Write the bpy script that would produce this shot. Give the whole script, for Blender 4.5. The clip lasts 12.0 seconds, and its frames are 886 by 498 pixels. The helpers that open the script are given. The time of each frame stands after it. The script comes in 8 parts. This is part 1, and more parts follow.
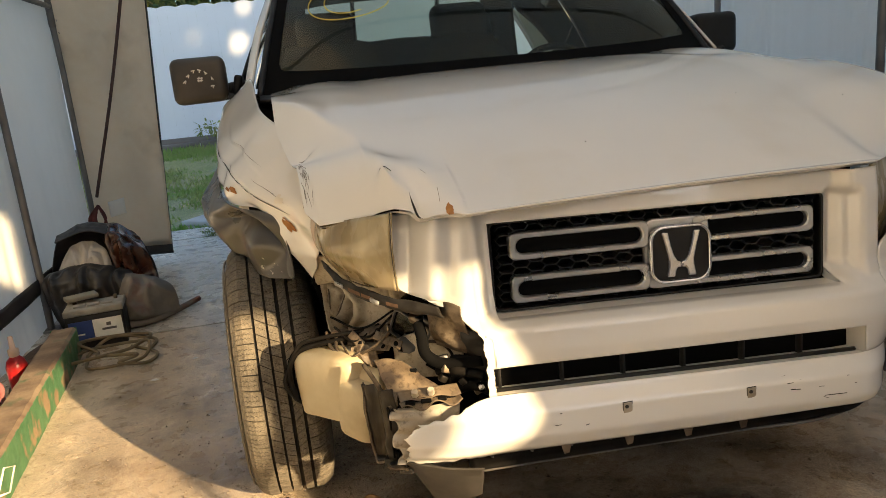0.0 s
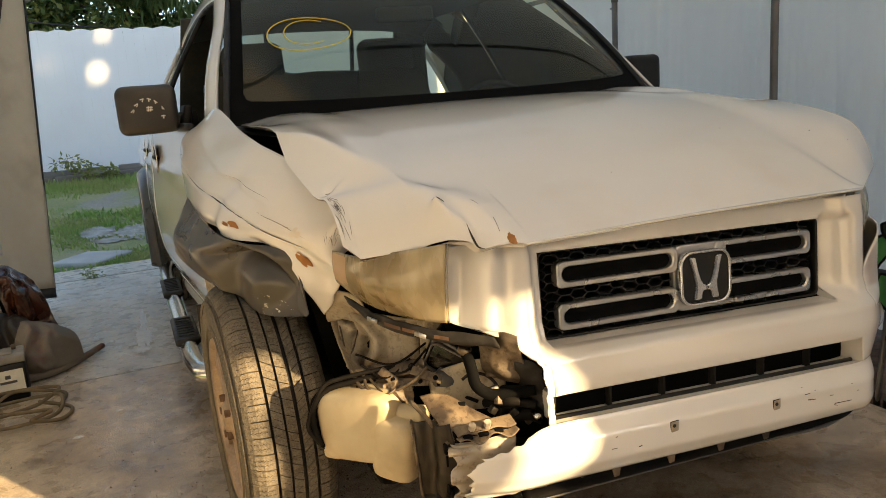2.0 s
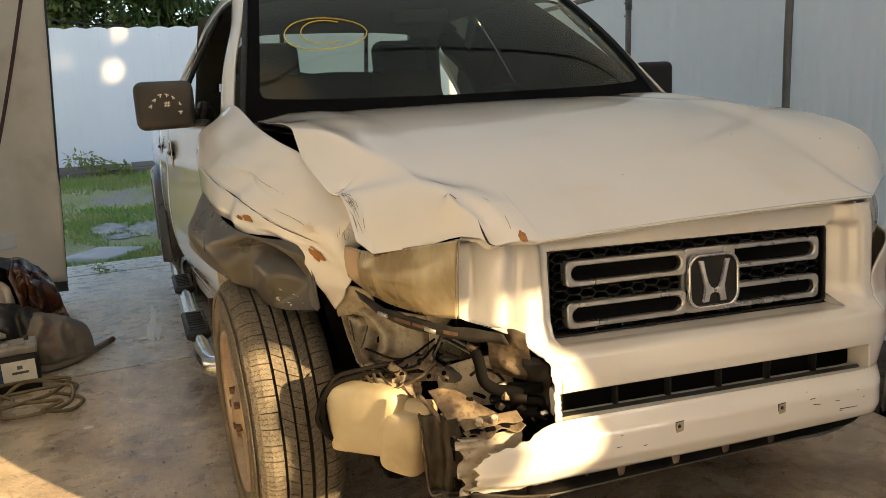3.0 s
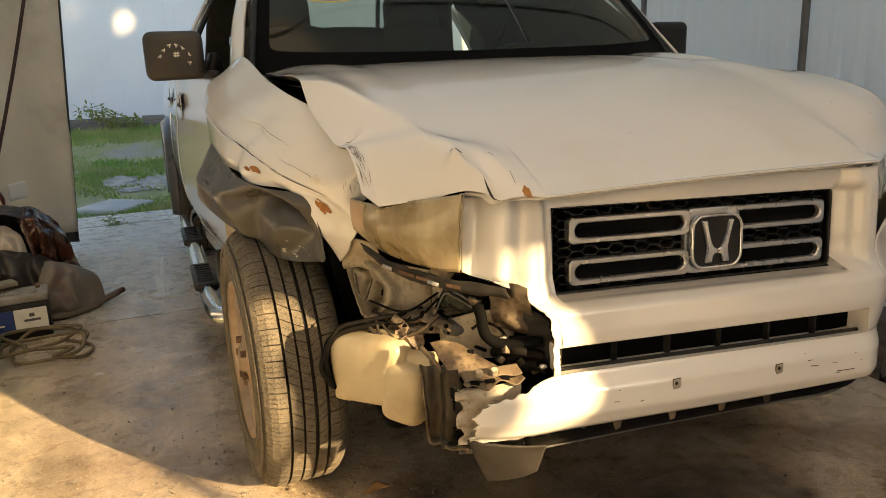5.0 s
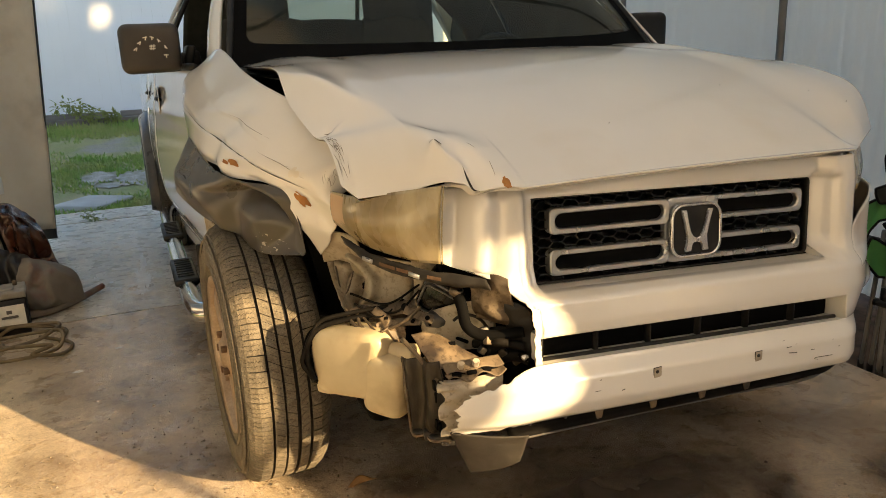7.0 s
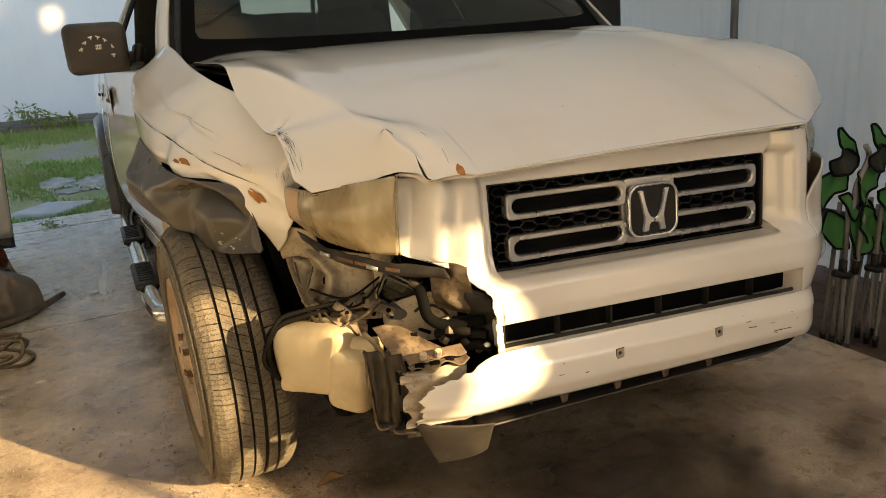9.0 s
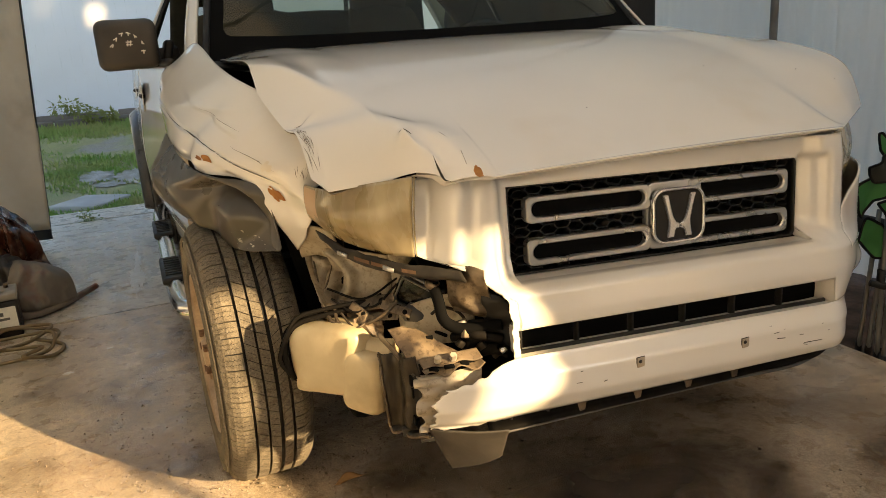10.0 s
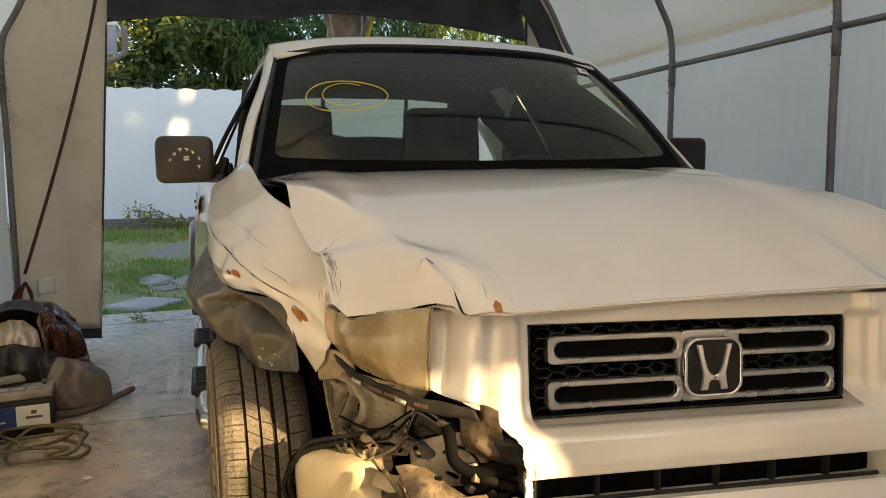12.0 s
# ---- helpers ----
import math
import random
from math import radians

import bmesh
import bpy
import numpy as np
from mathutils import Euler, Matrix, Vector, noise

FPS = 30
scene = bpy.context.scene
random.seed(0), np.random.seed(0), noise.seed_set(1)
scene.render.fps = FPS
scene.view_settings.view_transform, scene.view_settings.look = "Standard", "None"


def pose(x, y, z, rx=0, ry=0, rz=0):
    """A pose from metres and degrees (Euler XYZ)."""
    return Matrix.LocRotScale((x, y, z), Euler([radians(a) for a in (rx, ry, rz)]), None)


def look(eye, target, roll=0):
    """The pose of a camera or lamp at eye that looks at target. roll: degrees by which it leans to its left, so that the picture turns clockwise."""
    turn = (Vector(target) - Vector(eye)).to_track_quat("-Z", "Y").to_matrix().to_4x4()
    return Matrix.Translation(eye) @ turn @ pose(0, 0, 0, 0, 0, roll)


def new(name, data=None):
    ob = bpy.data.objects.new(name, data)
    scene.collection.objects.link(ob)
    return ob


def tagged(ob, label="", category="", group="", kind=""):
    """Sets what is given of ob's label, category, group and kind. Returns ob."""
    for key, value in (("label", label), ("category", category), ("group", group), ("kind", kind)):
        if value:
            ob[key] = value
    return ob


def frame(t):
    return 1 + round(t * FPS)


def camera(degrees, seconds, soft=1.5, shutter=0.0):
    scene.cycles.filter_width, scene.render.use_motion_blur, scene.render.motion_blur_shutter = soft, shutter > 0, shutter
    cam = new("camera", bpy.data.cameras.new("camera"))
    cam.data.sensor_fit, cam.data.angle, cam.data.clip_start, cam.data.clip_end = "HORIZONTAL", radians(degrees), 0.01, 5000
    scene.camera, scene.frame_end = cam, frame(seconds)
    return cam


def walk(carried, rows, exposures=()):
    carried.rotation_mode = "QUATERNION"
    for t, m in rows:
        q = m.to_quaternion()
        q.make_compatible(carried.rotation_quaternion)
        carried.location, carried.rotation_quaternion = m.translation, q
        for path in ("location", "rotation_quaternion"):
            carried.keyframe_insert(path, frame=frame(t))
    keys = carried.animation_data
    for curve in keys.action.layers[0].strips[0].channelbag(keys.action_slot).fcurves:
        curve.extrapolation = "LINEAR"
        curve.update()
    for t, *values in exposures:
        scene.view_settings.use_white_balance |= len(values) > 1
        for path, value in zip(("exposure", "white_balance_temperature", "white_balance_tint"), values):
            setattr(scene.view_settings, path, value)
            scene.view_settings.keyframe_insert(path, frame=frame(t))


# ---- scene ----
EXPO = 1.69
cam = camera(62.0, 12.0, soft=0.75)
PATH = [
    (0, (-0.746, -1.433, 1.183), (-0.377, 0.476, 0.714), -5.5),
    (0.5, (-0.84, -1.356, 1.187), (-0.429, 0.547, 0.73), -6.0),
    (1, (-0.929, -1.288, 1.191), (-0.463, 0.61, 0.766), -5.1),
    (1.5, (-1.052, -1.283, 1.203), (-0.368, 0.551, 0.793), -4.8),
    (2, (-1.121, -1.302, 1.205), (-0.368, 0.505, 0.796), -4.4),
    (2.5, (-1.136, -1.316, 1.2), (-0.387, 0.497, 0.811), -3.7),
    (4.5, (-1.139, -1.335, 1.178), (-0.428, 0.475, 0.709), -2.4),
    (5, (-1.135, -1.341, 1.179), (-0.436, 0.467, 0.685), -2.1),
    (5.5, (-1.13, -1.34, 1.178), (-0.432, 0.464, 0.67), -1.9),
    (6, (-1.13, -1.34, 1.178), (-0.423, 0.459, 0.665), -2.0),
    (6.5, (-1.126, -1.338, 1.173), (-0.403, 0.454, 0.659), -2.1),
    (7, (-1.127, -1.34, 1.174), (-0.39, 0.447, 0.661), -2.4),
    (9, (-1.094, -1.341, 1.166), (-0.293, 0.41, 0.626), -4.4),
    (9.5, (-1.08, -1.337, 1.167), (-0.305, 0.423, 0.617), -4.4),
    (10, (-1.052, -1.332, 1.164), (-0.335, 0.456, 0.627), -4.0),
    (10.5, (-1.008, -1.326, 1.15), (-0.384, 0.502, 0.632), -3.0),
    (11, (-0.973, -1.329, 1.148), (-0.484, 0.564, 0.725), -1.4),
    (11.5, (-0.965, -1.331, 1.154), (-0.449, 0.584, 0.896), -0.7),
    (12, (-0.97, -1.315, 1.171), (-0.358, 0.578, 0.966), -0.7),
]
walk(cam, [(t, look(eye, target, roll)) for t, eye, target, roll in PATH], [(0, EXPO - 0.13, 6150, 10), (1.0, EXPO - 0.13, 6300, 10), (1.5, EXPO, 6450, 10), (2.5, EXPO, 6550, 10), (5, EXPO - 0.03, 6800, 10), (9.5, EXPO - 0.03, 6800, 10), (11, EXPO - 0.09, 6700, 10), (11.5, EXPO - 0.13, 6700, 10), (12, EXPO, 6650, 10)])
# ---- world, sun ----
SUN_AZ = (0.53, -0.848)
SUN_EL = 17.5
world = bpy.data.worlds.new("sky")
scene.world = world
world.use_nodes = True
_nt = world.node_tree
_bg = _nt.nodes["Background"]
_sky = _nt.nodes.new("ShaderNodeTexSky")
_sky.sky_type = "NISHITA"
_sky.sun_disc = False
_sky.sun_elevation = radians(SUN_EL)
_sky.sun_rotation = math.atan2(SUN_AZ[0], SUN_AZ[1])
_sky.air_density, _sky.dust_density = 1.0, 0.6
_nt.links.new(_sky.outputs[0], _bg.inputs[0])
_bg.inputs[1].default_value = 0.114
_sd = bpy.data.lights.new("sun", "SUN")
_sd.energy, _sd.angle, _sd.color = 5.0, radians(0.8), (1.0, 0.71, 0.37)
sun = new("sun", _sd)
_h = math.cos(radians(SUN_EL))
sun.matrix_world = look((0, 0, 0), (-SUN_AZ[0] * _h, -SUN_AZ[1] * _h, -math.sin(radians(SUN_EL))))


# ---- materials ----
def surf(name, col, col2=None, scale=6.0, rough=0.5, metal=0.0, bump=0.0, bscale=60.0, coat=0.0, fine=0.0,
         transl=0.0, detail=6.0, lo=0.35, hi=0.65, rough2=None, spec=0.5, stain=None, stain_scale=1.3, stain_lo=0.55, stain_hi=0.7, stretch=None, rnd=0.0):
    """A Principled surface with noise at two scales: broad tone between col and col2, fine grain, optional stains and bump."""
    m = bpy.data.materials.new(name)
    m.use_nodes = True
    nt = m.node_tree
    b = nt.nodes["Principled BSDF"]
    tc = nt.nodes.new("ShaderNodeTexCoord")
    src = tc.outputs["Object"]
    if stretch:
        mp = nt.nodes.new("ShaderNodeMapping")
        mp.inputs["Scale"].default_value = stretch
        nt.links.new(src, mp.inputs[0])
        src = mp.outputs[0]

    def nz(sc, det):
        n = nt.nodes.new("ShaderNodeTexNoise")
        n.inputs["Scale"].default_value, n.inputs["Detail"].default_value = sc, det
        nt.links.new(src, n.inputs["Vector"])
        return n.outputs["Fac"]

    def ramp(f, a, z):
        r = nt.nodes.new("ShaderNodeMapRange")
        r.inputs["From Min"].default_value, r.inputs["From Max"].default_value = a, z
        nt.links.new(f, r.inputs["Value"])
        return r.outputs[0]

    def mix(f, a, z, mode="MIX"):
        x = nt.nodes.new("ShaderNodeMix")
        x.data_type, x.blend_type = "RGBA", mode
        if isinstance(f, float):
            x.inputs[0].default_value = f
        else:
            nt.links.new(f, x.inputs[0])
        for i, v in ((6, a), (7, z)):
            if isinstance(v, tuple):
                x.inputs[i].default_value = (*v, 1)
            else:
                nt.links.new(v, x.inputs[i])
        return x.outputs[2]

    c = mix(ramp(nz(scale, detail), lo, hi), col, col2 or tuple(k * 0.85 for k in col))
    if stain:
        c = mix(ramp(nz(stain_scale, 8.0), stain_lo, stain_hi), c, stain)
    if fine:
        c = mix(fine, c, mix(ramp(nz(bscale * 2.3, 3.0), 0.3, 0.7), (0.02, 0.02, 0.02), (0.9, 0.9, 0.9)), "OVERLAY")
    if rnd:
        oi = nt.nodes.new("ShaderNodeObjectInfo")
        c = mix(rnd, c, mix(oi.outputs["Random"], (0.1, 0.1, 0.1), (0.9, 0.9, 0.9)), "OVERLAY")
    nt.links.new(c, b.inputs["Base Color"])
    b.inputs["Metallic"].default_value = metal
    b.inputs["Specular IOR Level"].default_value = spec
    if rough2 is None:
        b.inputs["Roughness"].default_value = rough
    else:
        r = nt.nodes.new("ShaderNodeMapRange")
        r.inputs["To Min"].default_value, r.inputs["To Max"].default_value = rough, rough2
        r.inputs["From Min"].default_value, r.inputs["From Max"].default_value = 0.35, 0.65
        nt.links.new(nz(scale * 2.1, 5.0), r.inputs["Value"])
        nt.links.new(r.outputs[0], b.inputs["Roughness"])
    b.inputs["Coat Weight"].default_value = coat
    b.inputs["Coat Roughness"].default_value = 0.07
    if bump:
        bp = nt.nodes.new("ShaderNodeBump")
        bp.inputs["Strength"].default_value = bump
        bp.inputs["Distance"].default_value = 0.01
        nt.links.new(nz(bscale, 8.0), bp.inputs["Height"])
        nt.links.new(bp.outputs[0], b.inputs["Normal"])
    if transl:
        t = nt.nodes.new("ShaderNodeBsdfTranslucent")
        nt.links.new(c, t.inputs[0])
        x = nt.nodes.new("ShaderNodeMixShader")
        x.inputs[0].default_value = transl
        nt.links.new(b.outputs[0], x.inputs[1])
        nt.links.new(t.outputs[0], x.inputs[2])
        nt.links.new(x.outputs[0], nt.nodes["Material Output"].inputs[0])
    return m


def glass(name, tint, rough=0.0, ior=1.45):
    """Thin pane: mostly clear, tinted, with a mirror reflection by Fresnel."""
    m = bpy.data.materials.new(name)
    m.use_nodes = True
    nt = m.node_tree
    t = nt.nodes.new("ShaderNodeBsdfTransparent")
    t.inputs[0].default_value = (*tint, 1)
    g = nt.nodes.new("ShaderNodeBsdfGlossy")
    g.inputs[0].default_value = (0.92, 0.88, 0.76, 1)
    g.inputs["Roughness"].default_value = rough
    f = nt.nodes.new("ShaderNodeFresnel")
    f.inputs[0].default_value = ior
    x = nt.nodes.new("ShaderNodeMixShader")
    nt.links.new(f.outputs[0], x.inputs[0])
    nt.links.new(t.outputs[0], x.inputs[1])
    nt.links.new(g.outputs[0], x.inputs[2])
    nt.links.new(x.outputs[0], nt.nodes["Material Output"].inputs[0])
    return m


def mottle(m, scale, dark, lo, hi, amount, detail=8.0):
    """Broken patches of a second tone multiplied over a surface."""
    nt = m.node_tree
    b = nt.nodes["Principled BSDF"]
    src = b.inputs["Base Color"].links[0].from_socket
    tc = nt.nodes.new("ShaderNodeTexCoord")
    n = nt.nodes.new("ShaderNodeTexNoise")
    n.inputs["Scale"].default_value, n.inputs["Detail"].default_value, n.inputs["Roughness"].default_value = scale, detail, 0.62
    nt.links.new(tc.outputs["Object"], n.inputs["Vector"])
    r = nt.nodes.new("ShaderNodeMapRange")
    r.inputs["From Min"].default_value, r.inputs["From Max"].default_value, r.inputs["To Max"].default_value = lo, hi, amount
    nt.links.new(n.outputs["Fac"], r.inputs["Value"])
    x = nt.nodes.new("ShaderNodeMix")
    x.data_type, x.blend_type = "RGBA", "MULTIPLY"
    nt.links.new(r.outputs[0], x.inputs[0])
    nt.links.new(src, x.inputs[6])
    x.inputs[7].default_value = (*dark, 1)
    nt.links.new(x.outputs[2], b.inputs["Base Color"])
    return m


PAINT = surf("white_paint", (0.77, 0.75, 0.71), (0.72, 0.70, 0.66), 2.0, 0.28, coat=1.0, stain=(0.64, 0.58, 0.48), stain_scale=2.3, stain_lo=0.56, stain_hi=0.85)
PAINT.node_tree.nodes["Principled BSDF"].inputs["Coat IOR"].default_value = 1.6
PAINT_D = surf("scuffed_paint", (0.78, 0.75, 0.68), (0.66, 0.61, 0.52), 9.0, 0.4, coat=0.2, rough2=0.6, bump=0.05, bscale=40, stain=(0.42, 0.36, 0.27), stain_scale=11, stain_lo=0.63, stain_hi=0.75)
PRIMER = surf("bare_apron_paint", (0.52, 0.455, 0.34), (0.38, 0.32, 0.23), 9, 0.42, rough2=0.65, bump=0.1, bscale=50, stain=(0.12, 0.09, 0.06), stain_scale=10, stain_lo=0.58, stain_hi=0.7)
BEAMP = surf("cream_beam_paint", (0.48, 0.43, 0.35), (0.32, 0.27, 0.20), 16, 0.5, bump=0.06, bscale=50, stain=(0.16, 0.12, 0.08), stain_scale=14, stain_lo=0.62, stain_hi=0.74)
TANST = surf("tan_bent_steel", (0.22, 0.165, 0.105), (0.10, 0.072, 0.045), 22, 0.5, rough2=0.7, bump=0.12, bscale=60, stain=(0.05, 0.035, 0.025), stain_scale=17, stain_lo=0.56, stain_hi=0.66)
RUSTD = surf("brown_rust", (0.17, 0.095, 0.05), (0.10, 0.055, 0.03), 40, 0.8, bump=0.2, bscale=90)
RUST = surf("rust", (0.42, 0.19, 0.05), (0.24, 0.09, 0.025), 30, 0.85, bump=0.3, bscale=120)
TRIM = surf("grey_plastic", (0.085, 0.082, 0.078), (0.12, 0.113, 0.105), 8, 0.27, rough2=0.4, bump=0.04, bscale=30, fine=0.1)
ARCHT = surf("satin_grey_plastic", (0.062, 0.057, 0.050), (0.085, 0.078, 0.068), 5, 0.27, rough2=0.36, spec=0.6)
HOSE = surf("dull_rubber", (0.006, 0.0055, 0.005), (0.012, 0.010, 0.008), 12, 0.6, spec=0.12, rough2=0.9)
# near-black for dark parts; also painted-in shade of gaps, holes and recesses
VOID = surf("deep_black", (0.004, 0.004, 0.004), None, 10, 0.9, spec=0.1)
BLACKP = surf("black_plastic", (0.008, 0.008, 0.0085), (0.018, 0.017, 0.016), 10, 0.42, spec=0.35, rough2=0.6, bump=0.05, bscale=80)
GLOSSB = surf("gloss_black", (0.010, 0.010, 0.011), (0.02, 0.02, 0.02), 10, 0.2)
DARK = surf("dark_metal", (0.018, 0.016, 0.014), (0.04, 0.034, 0.027), 14, 0.55, metal=0.3, rough2=0.8, bump=0.1, bscale=60)
STEEL = surf("bent_steel", (0.19, 0.15, 0.105), (0.08, 0.06, 0.042), 20, 0.4, metal=0.6, rough2=0.7, bump=0.15, bscale=70, stain=(0.08, 0.06, 0.04), stain_scale=14)
CHROME = surf("chrome", (0.72, 0.72, 0.73), (0.64, 0.64, 0.65), 12, 0.14, metal=1.0, rough2=0.22)
SATIN = surf("satin_silver", (0.54, 0.545, 0.55), (0.47, 0.475, 0.48), 12, 0.26, metal=0.85, rough2=0.38)
RUBBER = surf("tyre_rubber", (0.12, 0.103, 0.078), (0.17, 0.145, 0.108), 9, 0.75, rough2=0.95, bump=0.35, bscale=110, fine=0.35, stain=(0.23, 0.19, 0.135), stain_scale=5, stain_lo=0.5, stain_hi=0.75)
# near-black copy of the rubber, the shade inside grooves and sipes as colour
RUBBER_D = surf("groove_shade", (0.012, 0.011, 0.01), (0.03, 0.026, 0.02), 9, 0.9)
ALLOY = surf("dusty_alloy", (0.46, 0.35, 0.26), (0.33, 0.245, 0.175), 12, 0.45, metal=0.5, rough2=0.65, fine=0.15)
LAMP = surf("yellowed_lens", (0.36, 0.295, 0.16), (0.22, 0.17, 0.085), 6, 0.16, coat=0.6, rough2=0.4, detail=9.0, stain=(0.50, 0.42, 0.26), stain_scale=4, stretch=(2.2, 2.2, 0.6))
AMBER = surf("amber_lens", (0.48, 0.31, 0.17), (0.42, 0.29, 0.16), 9, 0.35, coat=0.3)
TANKP = surf("milky_plastic", (0.72, 0.62, 0.42), (0.60, 0.50, 0.31), 8, 0.38, transl=0.25, bump=0.05, bscale=20, stain=(0.40, 0.31, 0.18), stain_scale=6, stain_lo=0.6, stain_hi=0.8)
WSGLASS = glass("windshield_glass", (0.74, 0.78, 0.62), 0.0, 1.45)
DOORGLASS = glass("door_glass", (0.55, 0.58, 0.56))
INTERIOR = surf("dark_trim_cloth", (0.055, 0.05, 0.036), (0.072, 0.066, 0.048), 30, 0.9, bump=0.1, bscale=200)
TARP = surf("cream_tarp", (0.94, 0.885, 0.81), (0.90, 0.845, 0.77), 1.2, 0.55, transl=0.8, bump=0.10, bscale=5, fine=0.05, rough2=0.7)
ROOFT = surf("cream_roof_tarp", (0.90, 0.80, 0.655), (0.86, 0.76, 0.615), 1.2, 0.55, transl=0.68, bump=0.10, bscale=5, fine=0.05, rough2=0.7)
TARPW = surf("white_side_tarp", (0.86, 0.85, 0.82), (0.81, 0.80, 0.77), 1.2, 0.55, transl=0.15, bump=0.10, bscale=5, fine=0.05, rough2=0.7)
TARPM = surf("cream_door_tarp", (0.91, 0.88, 0.84), (0.87, 0.84, 0.80), 1.2, 0.55, transl=0.45, bump=0.10, bscale=5, fine=0.05, rough2=0.7)
TARPD = surf("beige_tarp", (0.82, 0.73, 0.61), (0.73, 0.645, 0.53), 1.6, 0.6, transl=0.5, bump=0.2, bscale=8, fine=0.06, stain=(0.62, 0.54, 0.44), stain_scale=3)
BLACKT = surf("black_tarp", (0.022, 0.021, 0.021), (0.04, 0.038, 0.036), 5, 0.6, bump=0.15, bscale=12)
for m, sc, a in ((PRIMER, 85, 0.5), (BEAMP, 70, 0.6), (TANST, 80, 0.75), (STEEL, 70, 0.7), (RUBBER, 60, 0.5)):
    mottle(m, sc, (0.30, 0.25, 0.20), 0.52, 0.66, a)
mottle(PRIMER, 9, (0.62, 0.54, 0.45), 0.48, 0.68, 0.6)
mottle(LAMP, 7, (0.62, 0.52, 0.40), 0.48, 0.66, 0.7)
mottle(TANKP, 14, (0.80, 0.70, 0.55), 0.52, 0.68, 0.5)
GRIMY = surf("grimy_black_steel", (0.012, 0.010, 0.008), (0.05, 0.040, 0.028), 16, 0.30, metal=0.4, rough2=0.6, bump=0.2, bscale=40, stain=(0.16, 0.12, 0.08), stain_scale=9, stain_lo=0.60, stain_hi=0.70, stretch=(2.0, 2.0, 0.35))
TUBE = surf("grey_tube_paint", (0.20, 0.195, 0.19), (0.15, 0.145, 0.14), 9, 0.4, metal=0.5, rough2=0.55)
CONCRETE = surf("concrete", (0.62, 0.515, 0.385), (0.48, 0.39, 0.285), 5.5, 0.21, bump=0.18, bscale=150, fine=0.65, stain=(0.27, 0.205, 0.14), stain_scale=4.2, stain_lo=0.56, stain_hi=0.70, rough2=0.44, lo=0.40, hi=0.60)
mottle(CONCRETE, 26, (0.50, 0.46, 0.42), 0.50, 0.68, 0.55)
mottle(CONCRETE, 95, (0.30, 0.27, 0.25), 0.60, 0.70, 0.7)
mottle(CONCRETE, 9, (1.35, 1.34, 1.30), 0.54, 0.66, 0.8)
mottle(CONCRETE, 1.9, (0.50, 0.45, 0.40), 0.48, 0.66, 0.75)
mottle(CONCRETE, 4.5, (0.55, 0.50, 0.45), 0.54, 0.64, 0.6)
# paler, greyer copy of the concrete: sky sheen at the rear put into colour
CONCRETE_R = surf("pale_sheen_concrete", (0.66, 0.60, 0.51), (0.54, 0.485, 0.405), 5.5, 0.20, bump=0.18, bscale=150, fine=0.5, stain=(0.34, 0.285, 0.22), stain_scale=3.4, stain_lo=0.58, stain_hi=0.72, rough2=0.42, lo=0.40, hi=0.60)
mottle(CONCRETE_R, 26, (0.55, 0.52, 0.50), 0.50, 0.66, 0.7)
mottle(CONCRETE_R, 95, (0.40, 0.37, 0.35), 0.56, 0.66, 0.7)
SOIL = surf("dark_soil", (0.05, 0.032, 0.023), (0.12, 0.075, 0.055), 14, 0.95, bump=0.8, bscale=40)
LAWN = surf("dry_lawn_soil", (0.26, 0.29, 0.095), (0.42, 0.36, 0.20), 1.6, 0.95, bump=0.8, bscale=60, fine=0.7, stain=(0.34, 0.31, 0.25), stain_scale=1.1, stain_lo=0.56, stain_hi=0.66)
GRASS = surf("grass_blade", (0.21, 0.36, 0.065), (0.40, 0.40, 0.15), 1.4, 0.6, transl=0.3)
VINYL = surf("white_vinyl", (0.88, 0.88, 0.885), (0.84, 0.84, 0.85), 1.5, 0.4)
TIMBER = surf("weathered_timber", (0.26, 0.22, 0.18), (0.17, 0.14, 0.115), 6, 0.85, bump=0.3, bscale=30, stretch=(0.3, 1, 1))
LEAF = surf("leaf", (0.055, 0.11, 0.03), (0.12, 0.17, 0.045), 0.9, 0.45, transl=0.35, lo=0.4, hi=0.6)
LEAF2 = surf("pale_leaf", (0.20, 0.24, 0.055), (0.30, 0.31, 0.09), 0.9, 0.5, transl=0.4)
BARK = surf("bark", (0.12, 0.09, 0.06), (0.07, 0.05, 0.035), 12, 0.9, bump=0.5, bscale=40)
WHITEM = surf("white_marker", (0.85, 0.83, 0.75), None, 20, 0.7)
YELLOWM = surf("yellow_marker", (0.75, 0.55, 0.08), None, 20, 0.7)
SLAB = surf("paving_stone", (0.52, 0.50, 0.46), (0.42, 0.40, 0.37), 4, 0.85, bump=0.2, bscale=60)


# ---- mesh helpers ----
def V(*a):
    return Vector(a)


def sstep(a, b, x):
    t = min(1.0, max(0.0, (x - a) / (b - a)))
    return t * t * (3 - 2 * t)


